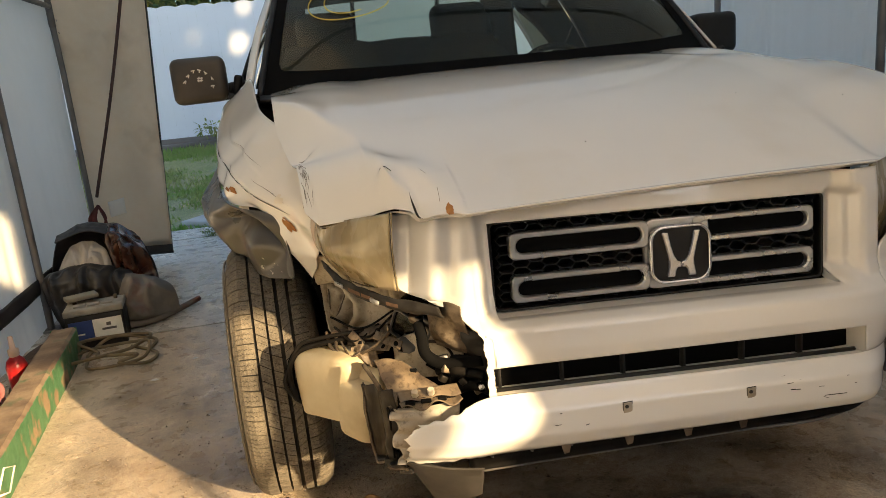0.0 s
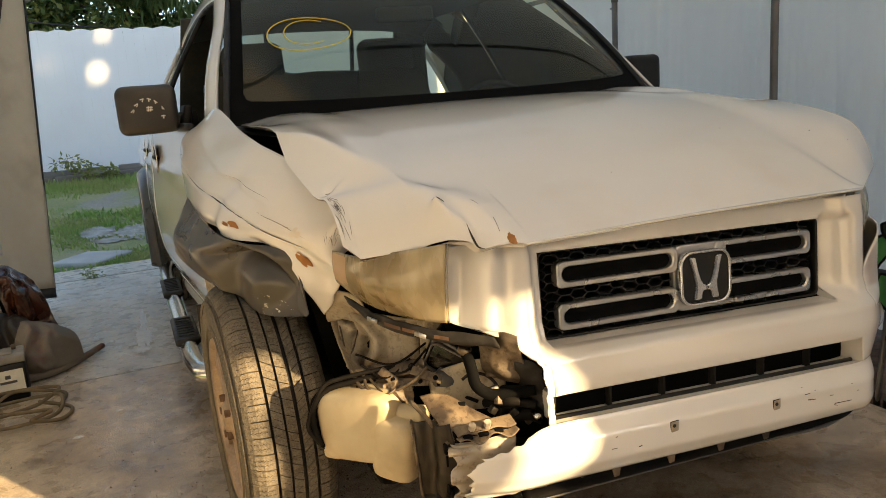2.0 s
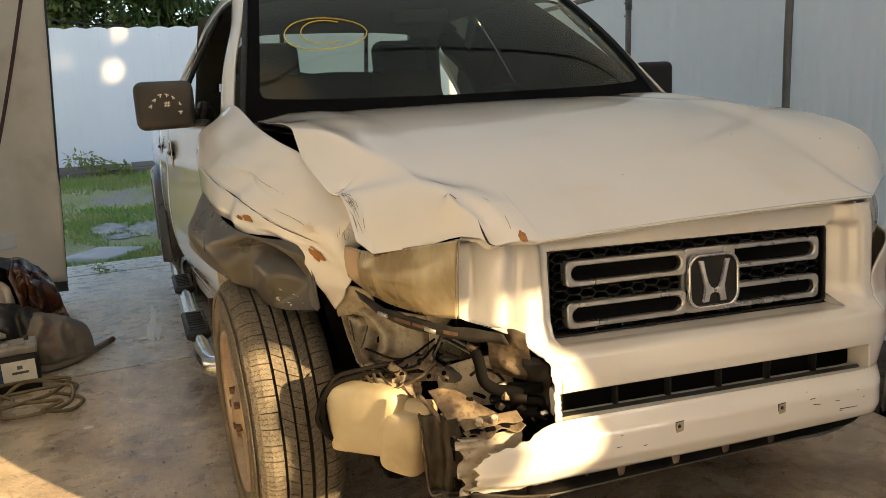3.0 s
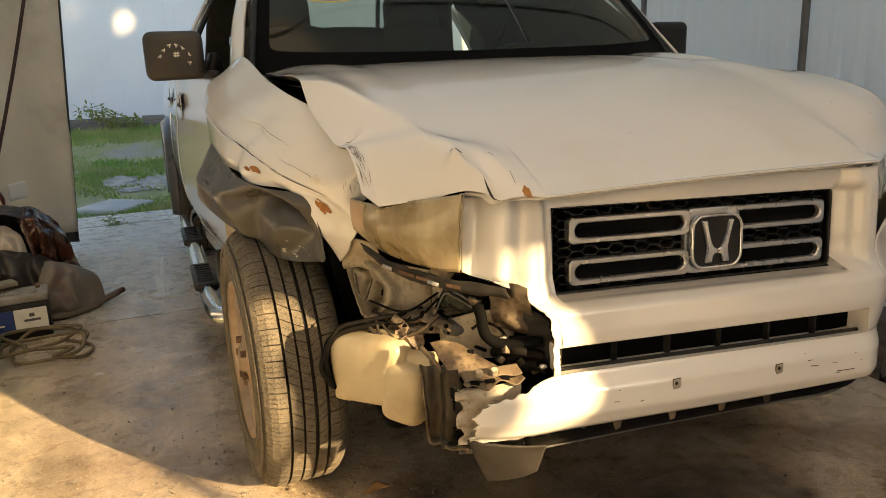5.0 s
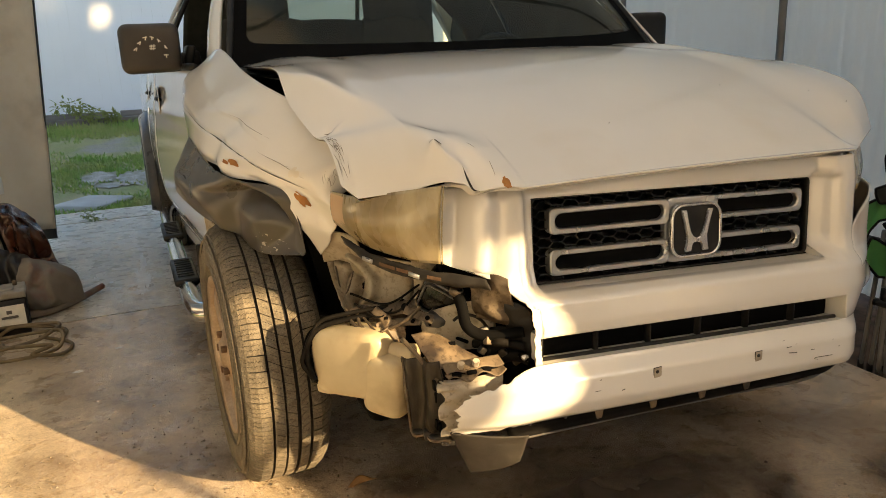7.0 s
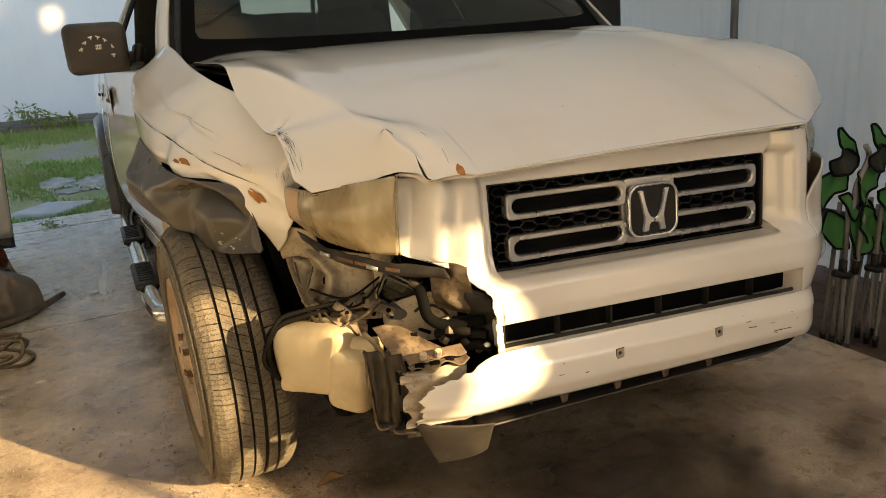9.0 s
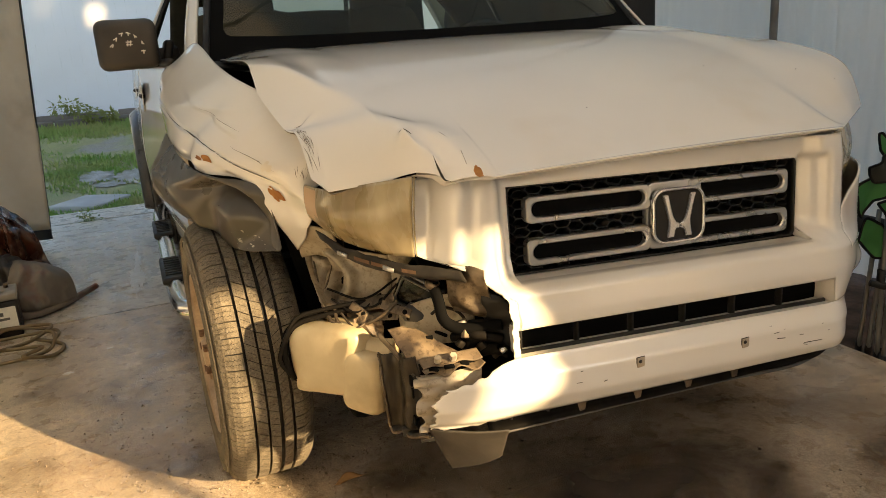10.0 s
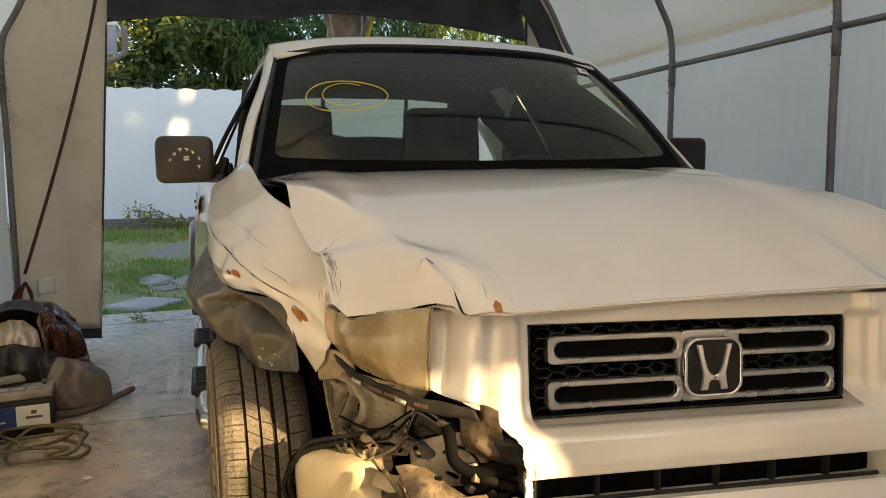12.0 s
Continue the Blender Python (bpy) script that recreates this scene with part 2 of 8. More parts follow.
def part(name, bm, material, parent=None, label="", smooth=True, solid=0.0, offset=-1.0, bevel=0.0, recalc=False):
    """Links a bmesh as one mesh object, under parent if given."""
    if recalc:
        bmesh.ops.recalc_face_normals(bm, faces=bm.faces)
    me = bpy.data.meshes.new(name)
    bm.to_mesh(me)
    bm.free()
    if smooth:
        me.polygons.foreach_set("use_smooth", [True] * len(me.polygons))
    mats = material if isinstance(material, (list, tuple)) else [material]
    for m in mats:
        me.materials.append(m)
    ob = new(name, me)
    if parent:
        ob.parent = parent
    if label:
        ob["label"] = label
    if solid:
        s = ob.modifiers.new("thickness", "SOLIDIFY")
        s.thickness, s.offset = solid, offset
    if bevel:
        s = ob.modifiers.new("edges", "BEVEL")
        s.width, s.segments, s.limit_method, s.angle_limit = bevel, 2, "ANGLE", radians(40)
        if smooth:
            me.set_sharp_from_angle(angle=radians(50))
    return ob


def thing(name, label, category, group="", at=(0, 0, 0)):
    e = new(name)
    e.empty_display_size = 0.1
    e.location = at
    return tagged(e, label, category, group)


def grid(fn, nu, nv, keep=None, closed_u=False):
    """A sheet of nu x nv cells, from fn(u, v) with u and v in 0..1."""
    bm = bmesh.new()
    vs = [[bm.verts.new(fn(i / nu, j / nv)) for j in range(nv + 1)] for i in range(nu + (0 if closed_u else 1))]
    n = len(vs)
    for i in range(nu):
        for j in range(nv):
            if keep is None or keep((i + 0.5) / nu, (j + 0.5) / nv):
                a = (i + 1) % n
                bm.faces.new((vs[i][j], vs[a][j], vs[a][j + 1], vs[i][j + 1]))
    loose = [v for v in bm.verts if not v.link_faces]
    for v in loose:
        bm.verts.remove(v)
    return bm


def spl(pts, t):
    """A smooth curve (Catmull-Rom) through pts, t in 0..1."""
    n = len(pts) - 1
    x = min(max(t, 0.0), 1.0) * n
    i = min(int(x), n - 1)
    f = x - i
    p1, p2 = Vector(pts[i]), Vector(pts[i + 1])
    p0 = Vector(pts[i - 1]) if i > 0 else 2 * p1 - p2
    p3 = Vector(pts[i + 2]) if i + 2 <= n else 2 * p2 - p1
    return 0.5 * ((2 * p1) + (p2 - p0) * f + (2 * p0 - 5 * p1 + 4 * p2 - p3) * f * f + (3 * p1 - p0 - 3 * p2 + p3) * f ** 3)


def lin(pts, t):
    n = len(pts) - 1
    x = min(max(t, 0.0), 1.0) * n
    i = min(int(x), n - 1)
    return Vector(pts[i]).lerp(Vector(pts[i + 1]), x - i)


def loft(curves, nu, nv, bend=None, straight=False):
    """A sheet through a few guide curves: u along each curve, v from curve to curve."""
    f = lin if straight else spl

    def fn(u, v):
        p = f([spl(c, u) for c in curves], v)
        return p + bend(p, u, v) if bend else p
    return grid(fn, nu, nv)


def tube(pts, r, seg=10, n=40, smooth_path=True, caps=True, bm=None):
    """A round bar along pts. r: radius, or a function of 0..1."""
    bm = bm or bmesh.new()
    f = spl if smooth_path else lin
    if not smooth_path:
        path = [Vector(p) for p in pts]
    else:
        path = [f(pts, i / n) for i in range(n + 1)]
    rings = []
    up = Vector((0.13, 0.21, 0.97))
    for i, p in enumerate(path):
        d = (path[min(i + 1, len(path) - 1)] - path[max(i - 1, 0)]).normalized()
        if abs(d.dot(up)) > 0.98:
            up = Vector((1, 0.1, 0))
        a = d.cross(up).normalized()
        b = d.cross(a)
        up = -b if b.dot(up) < 0 else b
        b = d.cross(a)
        rr = r(i / (len(path) - 1)) if callable(r) else r
        rings.append([bm.verts.new(p + rr * (math.cos(k * math.tau / seg) * a + math.sin(k * math.tau / seg) * b)) for k in range(seg)])
    for i in range(len(rings) - 1):
        for k in range(seg):
            bm.faces.new((rings[i][k], rings[i][(k + 1) % seg], rings[i + 1][(k + 1) % seg], rings[i + 1][k]))
    if caps:
        bm.faces.new(rings[0][::-1])
        bm.faces.new(rings[-1])
    return bm


def block(sx, sy, sz, m=None, bm=None, bevel=0.0, seg=2):
    """A box of that size about the origin, moved by m, with rounded edges."""
    t = bmesh.new()
    bmesh.ops.create_cube(t, size=1.0)
    bmesh.ops.scale(t, vec=(sx, sy, sz), verts=t.verts)
    if bevel:
        bmesh.ops.bevel(t, geom=t.edges[:], offset=bevel, segments=seg, affect="EDGES", profile=0.5)
    if m is not None:
        bmesh.ops.transform(t, matrix=m, verts=t.verts)
    return merge(t, bm)


def merge(t, bm):
    if bm is None:
        return t
    me = bpy.data.meshes.new("tmp")
    t.to_mesh(me)
    t.free()
    bm.from_mesh(me)
    bpy.data.meshes.remove(me)
    return bm


def lathe(profile, seg, m=None, bm=None):
    """Turned about the x axis: profile rows of (x, radius)."""
    t = grid(lambda u, v: V(*(lambda p: (p[0], p[1] * math.cos(u * math.tau), p[1] * math.sin(u * math.tau)))(lin([(a, b, 0) for a, b in profile], v))), seg, len(profile) - 1, closed_u=True)
    bmesh.ops.recalc_face_normals(t, faces=t.faces)
    if m is not None:
        bmesh.ops.transform(t, matrix=m, verts=t.verts)
    return merge(t, bm)


def ngon_prism(pts, depth, bm=None, m=None):
    """A flat outline in x, y raised by depth along z."""
    t = bmesh.new()
    f = t.faces.new([t.verts.new((p[0], p[1], 0)) for p in pts])
    r = bmesh.ops.extrude_face_region(t, geom=[f])
    bmesh.ops.translate(t, vec=(0, 0, depth), verts=[g for g in r["geom"] if isinstance(g, bmesh.types.BMVert)])
    bmesh.ops.recalc_face_normals(t, faces=t.faces)
    if m is not None:
        bmesh.ops.transform(t, matrix=m, verts=t.verts)
    return merge(t, bm)


def rrect(w, h, r, n=6):
    """Outline of a rounded rectangle about the origin."""
    out = []
    for cx, cy, a in ((w / 2 - r, h / 2 - r, 0), (-w / 2 + r, h / 2 - r, 90), (-w / 2 + r, -h / 2 + r, 180), (w / 2 - r, -h / 2 + r, 270)):
        for k in range(n + 1):
            g = radians(a + 90 * k / n)
            out.append((cx + r * math.cos(g), cy + r * math.sin(g)))
    return out


def ring(outer, inner, depth, m=None, bm=None, lip=0.0):
    """A flat frame between two outlines of equal length, depth thick along z, its front edges eased by lip."""
    t = bmesh.new()
    n = len(outer)

    def loop(o, z, k=1.0):
        return [t.verts.new((p[0] * k, p[1] * k, z)) for p in o]

    def between(a, b, f):
        return [(p[0] + (q[0] - p[0]) * f, p[1] + (q[1] - p[1]) * f) for p, q in zip(a, b)]
    loops = [loop(outer, 0), loop(outer, depth - lip), loop(between(outer, inner, 0.18), depth), loop(between(outer, inner, 0.82), depth), loop(inner, depth - lip), loop(inner, 0)]
    for a, b in zip(loops, loops[1:] + loops[:1]):
        for i in range(n):
            t.faces.new((a[i], a[(i + 1) % n], b[(i + 1) % n], b[i]))
    bmesh.ops.recalc_face_normals(t, faces=t.faces)
    if m is not None:
        bmesh.ops.transform(t, matrix=m, verts=t.verts)
    return merge(t, bm)



def scuff_mat(name, col, scale, lo, hi, stretch=(1, 1, 1), most=0.8):
    """Broken smears of dirt and scratches, clear in between."""
    m = surf(name, col, tuple(k * 0.6 for k in col), 40, 0.7)
    nt = m.node_tree
    tc = nt.nodes.new("ShaderNodeTexCoord")
    mp = nt.nodes.new("ShaderNodeMapping")
    mp.inputs["Scale"].default_value = stretch
    nt.links.new(tc.outputs["Object"], mp.inputs[0])
    nz = nt.nodes.new("ShaderNodeTexNoise")
    nz.inputs["Scale"].default_value, nz.inputs["Detail"].default_value = scale, 10.0
    nt.links.new(mp.outputs[0], nz.inputs["Vector"])
    r = nt.nodes.new("ShaderNodeMapRange")
    r.inputs["From Min"].default_value, r.inputs["From Max"].default_value = lo, hi
    r.inputs["To Max"].default_value = most
    nt.links.new(nz.outputs["Fac"], r.inputs["Value"])
    t = nt.nodes.new("ShaderNodeBsdfTransparent")
    x = nt.nodes.new("ShaderNodeMixShader")
    nt.links.new(r.outputs[0], x.inputs[0])
    nt.links.new(t.outputs[0], x.inputs[1])
    nt.links.new(nt.nodes["Principled BSDF"].outputs[0], x.inputs[2])
    nt.links.new(x.outputs[0], nt.nodes["Material Output"].inputs[0])
    return m



# ---- setting: ground, tent, yard ----
def lawn_z(y):
    return 0.40 * sstep(5.8, 11.4, y) - 0.06


bm = bmesh.new()
xs = [-70, -20, -8, -5, -4, -3, -2.5, -2, -1.5, -1, -0.5, 0, 0.5, 1, 2, 3, 5, 8, 20, 70]
ys = [-60, -20, -8, 0, 4.5, 5.5, 6, 6.5, 7, 7.5, 8, 8.5, 9, 9.5, 10, 10.5, 11, 11.5, 12, 14, 25, 90]
vv = [[bm.verts.new((x, y, lawn_z(y) + (0.02 * noise.noise((x * 1.3, y * 1.3, 0)) if 5.6 < y < 11.4 else 0))) for y in ys] for x in xs]
for i in range(len(xs) - 1):
    for j in range(len(ys) - 1):
        bm.faces.new((vv[i][j], vv[i + 1][j], vv[i + 1][j + 1], vv[i][j + 1]))
ground = tagged(part("ground", bm, LAWN, smooth=True), "patchy dry lawn over pale sandy soil", "lawn", kind="structure")

# concrete pad, two pours with a joint across, edges a little worn
def pad(name, x0, x1, y0, y1, mat, label):
    def top(u, v):
        x, y = x0 + (x1 - x0) * u, y0 + (y1 - y0) * v
        return V(x, y, 0.004 * noise.noise((x * 0.9, y * 0.9, 3)) * min(1, 8 * min(u, 1 - u, v, 1 - v)))
    bm = grid(top, 40, 40)
    return tagged(part(name, bm, mat, solid=0.12, smooth=False), label, "floor", kind="structure")


pad("floor", -2.9, 1.21, -2.7, 2.452, CONCRETE, "stained worn concrete slab under the tent")
pad("floor_rear", -2.9, 1.21, 2.462, 5.0, CONCRETE_R, "stained concrete slab by the rear opening")
pad("floor_strip", -2.9, 1.21, 5.025, 5.49, CONCRETE_R, "pale concrete strip along the lawn")
bm = block(4.1, 0.012, 0.1, pose(-0.8, 2.457, -0.058))
tagged(part("floor_joint", bm, SOIL, smooth=False), "dirt-filled joint between the two slabs", "joint", kind="structure")
bm = grid(lambda u, v: V(1.18 + 3.5 * u, -2.7 + 10.2 * v, -0.035 + 0.02 * noise.noise((u * 9, v * 30, 1))), 20, 60)
tagged(part("soil_strip", bm, SOIL, smooth=True), "dark bare soil beside the slab", "soil", kind="structure")

# tent: ribs and skin
TX0, TX1, TZ = -2.15, 1.9, 1.83
TCX = (TX0 + TX1) / 2
HALF = (TX1 - TX0) / 2
RIBS = [4.08, 2.79, 1.50, 0.21, -1.08, -2.37]


def arch(s):
    """Cross-section of the tent, s from -1 (one foot) to 1 (the other)."""
    a = abs(s)
    pts = [(0, 3.0), (0.42, 2.94), (0.80, 2.66), (0.955, 2.20), (1.0, 1.95), (1.0, 1.4), (1.0, 0.8), (1.0, 0.0)]
    p = spl([(q[0], 0, q[1]) for q in pts], a)
    return TCX + math.copysign(p.x * HALF, s), p.z


def rib(y):
    e = tagged(thing("tent_rib", "grey steel tube rib of the tent frame", "tent frame", "tent ribs", (0, 0, 0)), kind="structure")
    for sgn in (-1, 1):
        pts = [(arch(sgn * k / 24)[0], y, arch(sgn * k / 24)[1]) for k in range(25)]
        part("tube", tube(pts, 0.019, 12, 60), TUBE, e)
        part("foot_plate", block(0.10, 0.10, 0.008, pose(pts[-1][0], y, 0.006), bevel=0.002), TUBE, e)
        part("joint_sleeve", tube([(arch(sgn * 0.62)[0], y, 1.70), (arch(sgn * 0.62)[0], y, 1.86)], 0.0225, 12, 2), TUBE, e)
        bm = None
        for z in (1.66, 1.74, 1.90):
            bm = tube([(arch(sgn)[0] - sgn * 0.024, y - 0.004, z), (arch(sgn)[0] - sgn * 0.03, y - 0.004, z)], 0.006, 6, 1, bm=bm)
        part("bolt", bm, CHROME, e)


for y in RIBS:
    rib(y)
for sx, X in ((1, TX1), (-1, TX0)):
    for a, b in zip(RIBS, RIBS[1:]):
        r = tube([(X - sx * 0.0, a - 0.02, TZ), (X - sx * 0.0, (a + b) / 2, TZ - 0.003), (X - sx * 0.0, b + 0.02, TZ)], 0.0165, 10, 8)
        tagged(part("side_rail", r, TUBE), "grey steel tube rail along the tent side", "tent frame", "tent rails", "structure")


def skin(s0, s1, y0, y1, amp):
    def fn(u, v):
        s = s0 + (s1 - s0) * u
        y = y0 + (y1 - y0) * v
        x, z = arch(s)
        out = 0.028
        sg = 1 if s > 0 else -1
        hang = sstep(1.8, 0.2, z)
        # folds fan out from the rail between the ribs
        ph = y * 30 + 2.2 * math.sin(y * 5.1) + 0.5 * z
        f = amp * (0.5 + 0.5 * noise.noise((y * 0.9, z * 0.4, 7 + s0))) * math.sin(ph) * (0.25 + 0.75 * hang) if z < 1.8 else 0.003 * noise.noise((y * 2, z * 3, 1))
        f += (0.016 * math.sin(y * 62 + 3 * math.sin(y * 3.3) + 1.5 * z) * max(0.0, noise.noise((y * 1.7, z * 0.6, 11)) + 0.35) * sstep(1.8, 1.45, z)) if s0 > 0 else 0
        f += 0.02 * noise.noise((y * 1.1, z * 1.2, 4)) * (1 if z < 1.8 else 0.4)
        if z < 1.82:
            return V(x + sg * (out + abs(f)), y, z)
        return V(x + sg * (out + 0.0), y, z + out * 0.7 + f)
    return fn


tagged(part("wall_east", grid(skin(0.56, 1.0, -2.45, 4.12, 0.017), 40, 420), TARP), "white translucent tarpaulin wall hanging in soft folds", "tent wall", kind="structure")
tagged(part("wall_west", grid(skin(-0.56, -1.0, -2.45, 4.12, 0.006), 40, 330), TARPW), "white translucent tarpaulin wall with black hem", "tent wall", kind="structure")
tagged(part("ceiling", grid(skin(-0.58, 0.58, -2.47, 4.14, 0.0), 80, 60), ROOFT), "white translucent tarpaulin roof of the tent", "tent roof", kind="structure")
for sg, X in ((1, TX1), (-1, TX0)):
    bm = grid(lambda u, v: V(X + sg * (0.008 + 0.010 * noise.noise((v * 30, u, 2))), -2.45 + 6.57 * v, 0.215 + 0.085 * u + 0.02 * noise.noise((v * 5, 0, 5))), 4, 160)
    tagged(part("wall_hem", bm, BLACKT, solid=0.003), "black hem band low on the tarpaulin wall", "tent hem", kind="structure")

# rear end panels, the opening between them, and the rolled door above
def panel(name, x_in, x_out, label, mat, outw=0.04):
    """x_in(z): free edge, x_out(z): at the tent side."""
    def fn(u, v):
        z = 0.14 + 2.9 * v
        a, b = x_in(z), x_out(z)
        x = a + (b - a) * u
        return V(x, 4.12 + outw * (1 - v) + 0.018 * math.sin(x * 16 + z * 1.1) + 0.02 * noise.noise((x * 3, z * 1.5, 8)), z)
    return tagged(part(name, grid(fn, 24, 50), mat, solid=0.002), label, "tent door", kind="structure")


def side_x(sg):
    def f(z):
        lo, hi = 0.0, 1.0
        for _ in range(30):
            m = (lo + hi) / 2
            if arch(m)[1] > z:
                lo = m
            else:
                hi = m
        return TCX + sg * (arch(lo)[0] - TCX)
    return f


def flap_edge(z):
    return -1.685 + 0.072 * z


panel("rear_flap", flap_edge, lambda z: max(side_x(-1)(z), TX0) - 0.02 if z < 2.6 else min(flap_edge(z) - 0.02, side_x(-1)(z)), "beige tarpaulin door flap hanging at the rear opening", TARPD)
bm = grid(lambda u, v: V(flap_edge(0.14) + (-2.15 - flap_edge(0.14)) * u, 4.135 + 0.04 + 0.018 * math.sin((flap_edge(0.1) + (-2.15 - flap_edge(0.1)) * u) * 16), 0.07 + 0.10 * v), 24, 3)
tagged(part("flap_hem", bm, BLACKT, solid=0.004), "black hem along the bottom of the door flap", "tent hem", kind="structure")
bm = tube([(flap_edge(z) - 0.004, 4.13 + 0.03 * (1 - z / 3), z) for z in (0.1, 0.8, 1.5, 2.2, 2.4)], 0.007, 6, 20)
tagged(part("flap_edge_binding", bm, BLACKT), "black binding on the free edge of the flap", "tent hem", kind="structure")
bm = tube([(-1.55, 4.06, 2.45), (-1.66, 4.07, 2.0), (-1.86, 4.08, 1.3), (-2.10, 4.07, 0.55)], 0.011, 8, 30)
tagged(part("tie_strap", bm, surf("dark_red_strap", (0.05, 0.022, 0.018), (0.08, 0.035, 0.03), 20, 0.7)), "dark red tie strap hanging across the door flap", "strap")
panel("rear_panel", lambda z: 1.50, lambda z: side_x(1)(z) + 0.02, "beige tarpaulin end panel beside the rear opening", TARPD, 0.0)
bm = tube([(1.49, 4.10, 0.0), (1.49, 4.10, 1.2), (1.485, 4.10, 2.9)], 0.009, 8, 12)
tagged(part("door_trim", bm, BLACKT), "thin black cord along the end panel", "cord", kind="structure")
def hem_arch(u, v):
    s = 0.30 + 0.50 * u
    x, z = arch(s)
    return V(x - 0.02 - 0.14 * v, 4.08, z - 0.05 - 0.12 * v)
tagged(part("gable_band", grid(hem_arch, 20, 3), BLACKT, solid=0.003), "black band along the end arch", "tent hem", kind="structure")
def awning(u, v):
    x = -1.53 + 3.05 * u
    top = 2.72 - 0.12 * abs(u - 0.5)
    low = spl([(0, 0, 2.20), (0, 0, 2.265), (0, 0, 2.26), (0, 0, 2.335), (0, 0, 2.315), (0, 0, 2.27), (0, 0, 2.195)], u).z
    z = low + (top - low) * v
    return V(x, 4.15 + 0.10 * math.sin(v * 3.1) + 0.02 * noise.noise((x * 4, z * 6, 3)), z)
tagged(part("rolled_door", grid(awning, 60, 10), BLACKT, solid=0.006), "black rolled-up tarpaulin door sagging over the opening", "tent door", kind="structure")
def gable(u, v):
    x = -1.62 + 3.2 * u
    zt = 0
    a = abs((x - TCX) / HALF)
    lo, hi = 0.0, 1.0
    for _ in range(24):
        m = (lo + hi) / 2
        if (arch(m)[0] - TCX) / HALF < a:
            lo = m
        else:
            hi = m
    zt = arch(lo)[1]
    return V(x, 4.10, 2.6 + (zt + 0.03 - 2.6) * v)
tagged(part("rear_gable", grid(gable, 40, 4), TARPD, solid=0.002), "tarpaulin gable above the rear opening", "tent wall", kind="structure")


# front end behind the camera, unseen: half door and flap added to shape sunlight
def front_low(x):
    return 1.688 + 0.015 * math.sin(x * 3)
def front_gable(u, v):
    x = TX0 - 0.04 + (TX1 - TX0 + 0.08) * u
    a = min(0.999, abs((x - TCX) / (HALF + 0.04)))
    lo, hi = 0.0, 0.65
    for _ in range(24):
        m = (lo + hi) / 2
        if (arch(m)[0] - TCX) / HALF < a:
            lo = m
        else:
            hi = m
    zt = max(arch(lo)[1] + 0.05, front_low(x) + 0.01)
    return V(x, -2.44, front_low(x) + (zt - front_low(x)) * v)
def gable_keep(u, v):
    # a gap below the roof, cut to let sun onto the west wall
    p = front_gable(u, v)
    return not (0.10 < p.x < 1.00 and 2.18 < p.z < 2.54)
tagged(part("front_gable", grid(front_gable, 162, 60, gable_keep), TARPM, solid=0.002), "unseen white tarpaulin above the front opening, cut to shape the sunlight", "tent door", kind="structure")
def front_flap(u, v):
    # the free edge is outlined to fit the border of the sun patches
    z = 0.02 + 1.72 * v
    e = [(0.1, 0.0), (0.35, 0.5), (0.62, 0.8), (0.90, 1.0), (1.06, 1.12), (1.10, 1.22), (1.085, 1.262), (0.97, 1.272), (0.97, 1.284), (1.06, 1.305), (1.11, 1.35), (1.12, 1.47), (1.095, 1.54), (1.10, 1.59), (1.112, 1.69), (1.08, 1.76)]
    a = e[-1][0]
    for (x0, z0), (x1, z1) in zip(e, e[1:]):
        if z0 <= z < z1:
            a = x0 + (x1 - x0) * (z - z0) / (z1 - z0)
    return V(a + max(0.0, TX1 + 0.03 - a) * u, -2.46 + 0.02 * math.sin(u * 9), z)
def strap(u, v):
    # unseen added strip, bent and widened so its shadow breaks the sun patches
    z = 1.74 - 0.87 * v
    c = 0.832 + 0.055 * sstep(1.20, 1.38, z) - 0.035 * sstep(1.42, 1.48, z) + 0.170 * sstep(1.52, 1.62, z)
    w = 0.018 + 0.026 * sstep(1.26, 1.34, z) - 0.022 * sstep(1.42, 1.50, z) - 0.011 * sstep(1.52, 1.60, z)
    return V(c + w * (2 * u - 1), -2.42 + 0.01 * math.sin(u * 7 + z * 5), z)
tagged(part("door_tie", grid(strap, 8, 60), BLACKT, solid=0.004), "unseen strip added in the front opening to block part of the sun", "strap")
tagged(part("front_flap", grid(front_flap, 12, 180), TARPM, solid=0.002), "unseen white tarpaulin flap at the front opening, edge fitted to shape the sunlight", "tent door", kind="structure")

# unseen dark ground added before the tent to cut bounced light
bm = grid(lambda u, v: V(-12 + 22 * u, -16 + 13.28 * v, -0.05), 10, 10)
tagged(part("drive", bm, surf("asphalt", (0.05, 0.048, 0.045), (0.075, 0.07, 0.062), 4, 0.9, bump=0.3, bscale=60)), "unseen dark ground before the tent, added to cut bounce light", "drive", kind="structure")
# unseen walls added beyond the camera's back to block sky and sun
tagged(part("house_wall", block(12.5, 0.3, 8.0, pose(-5.25, -8.5, 3.95)), surf("sand_render", (0.30, 0.27, 0.23), (0.26, 0.235, 0.20), 2, 0.9, bump=0.2, bscale=20), smooth=False), "unseen sand-coloured wall added to block the front sky", "house wall", kind="structure")
tagged(part("garage_wall", block(6.0, 0.3, 8.0, pose(8.4, -8.5, 3.95)), surf("ochre_render", (0.28, 0.25, 0.21), (0.24, 0.215, 0.18), 2, 0.9, bump=0.2, bscale=20), smooth=False), "unseen ochre wall added to block front sky and sun", "house wall", kind="structure")
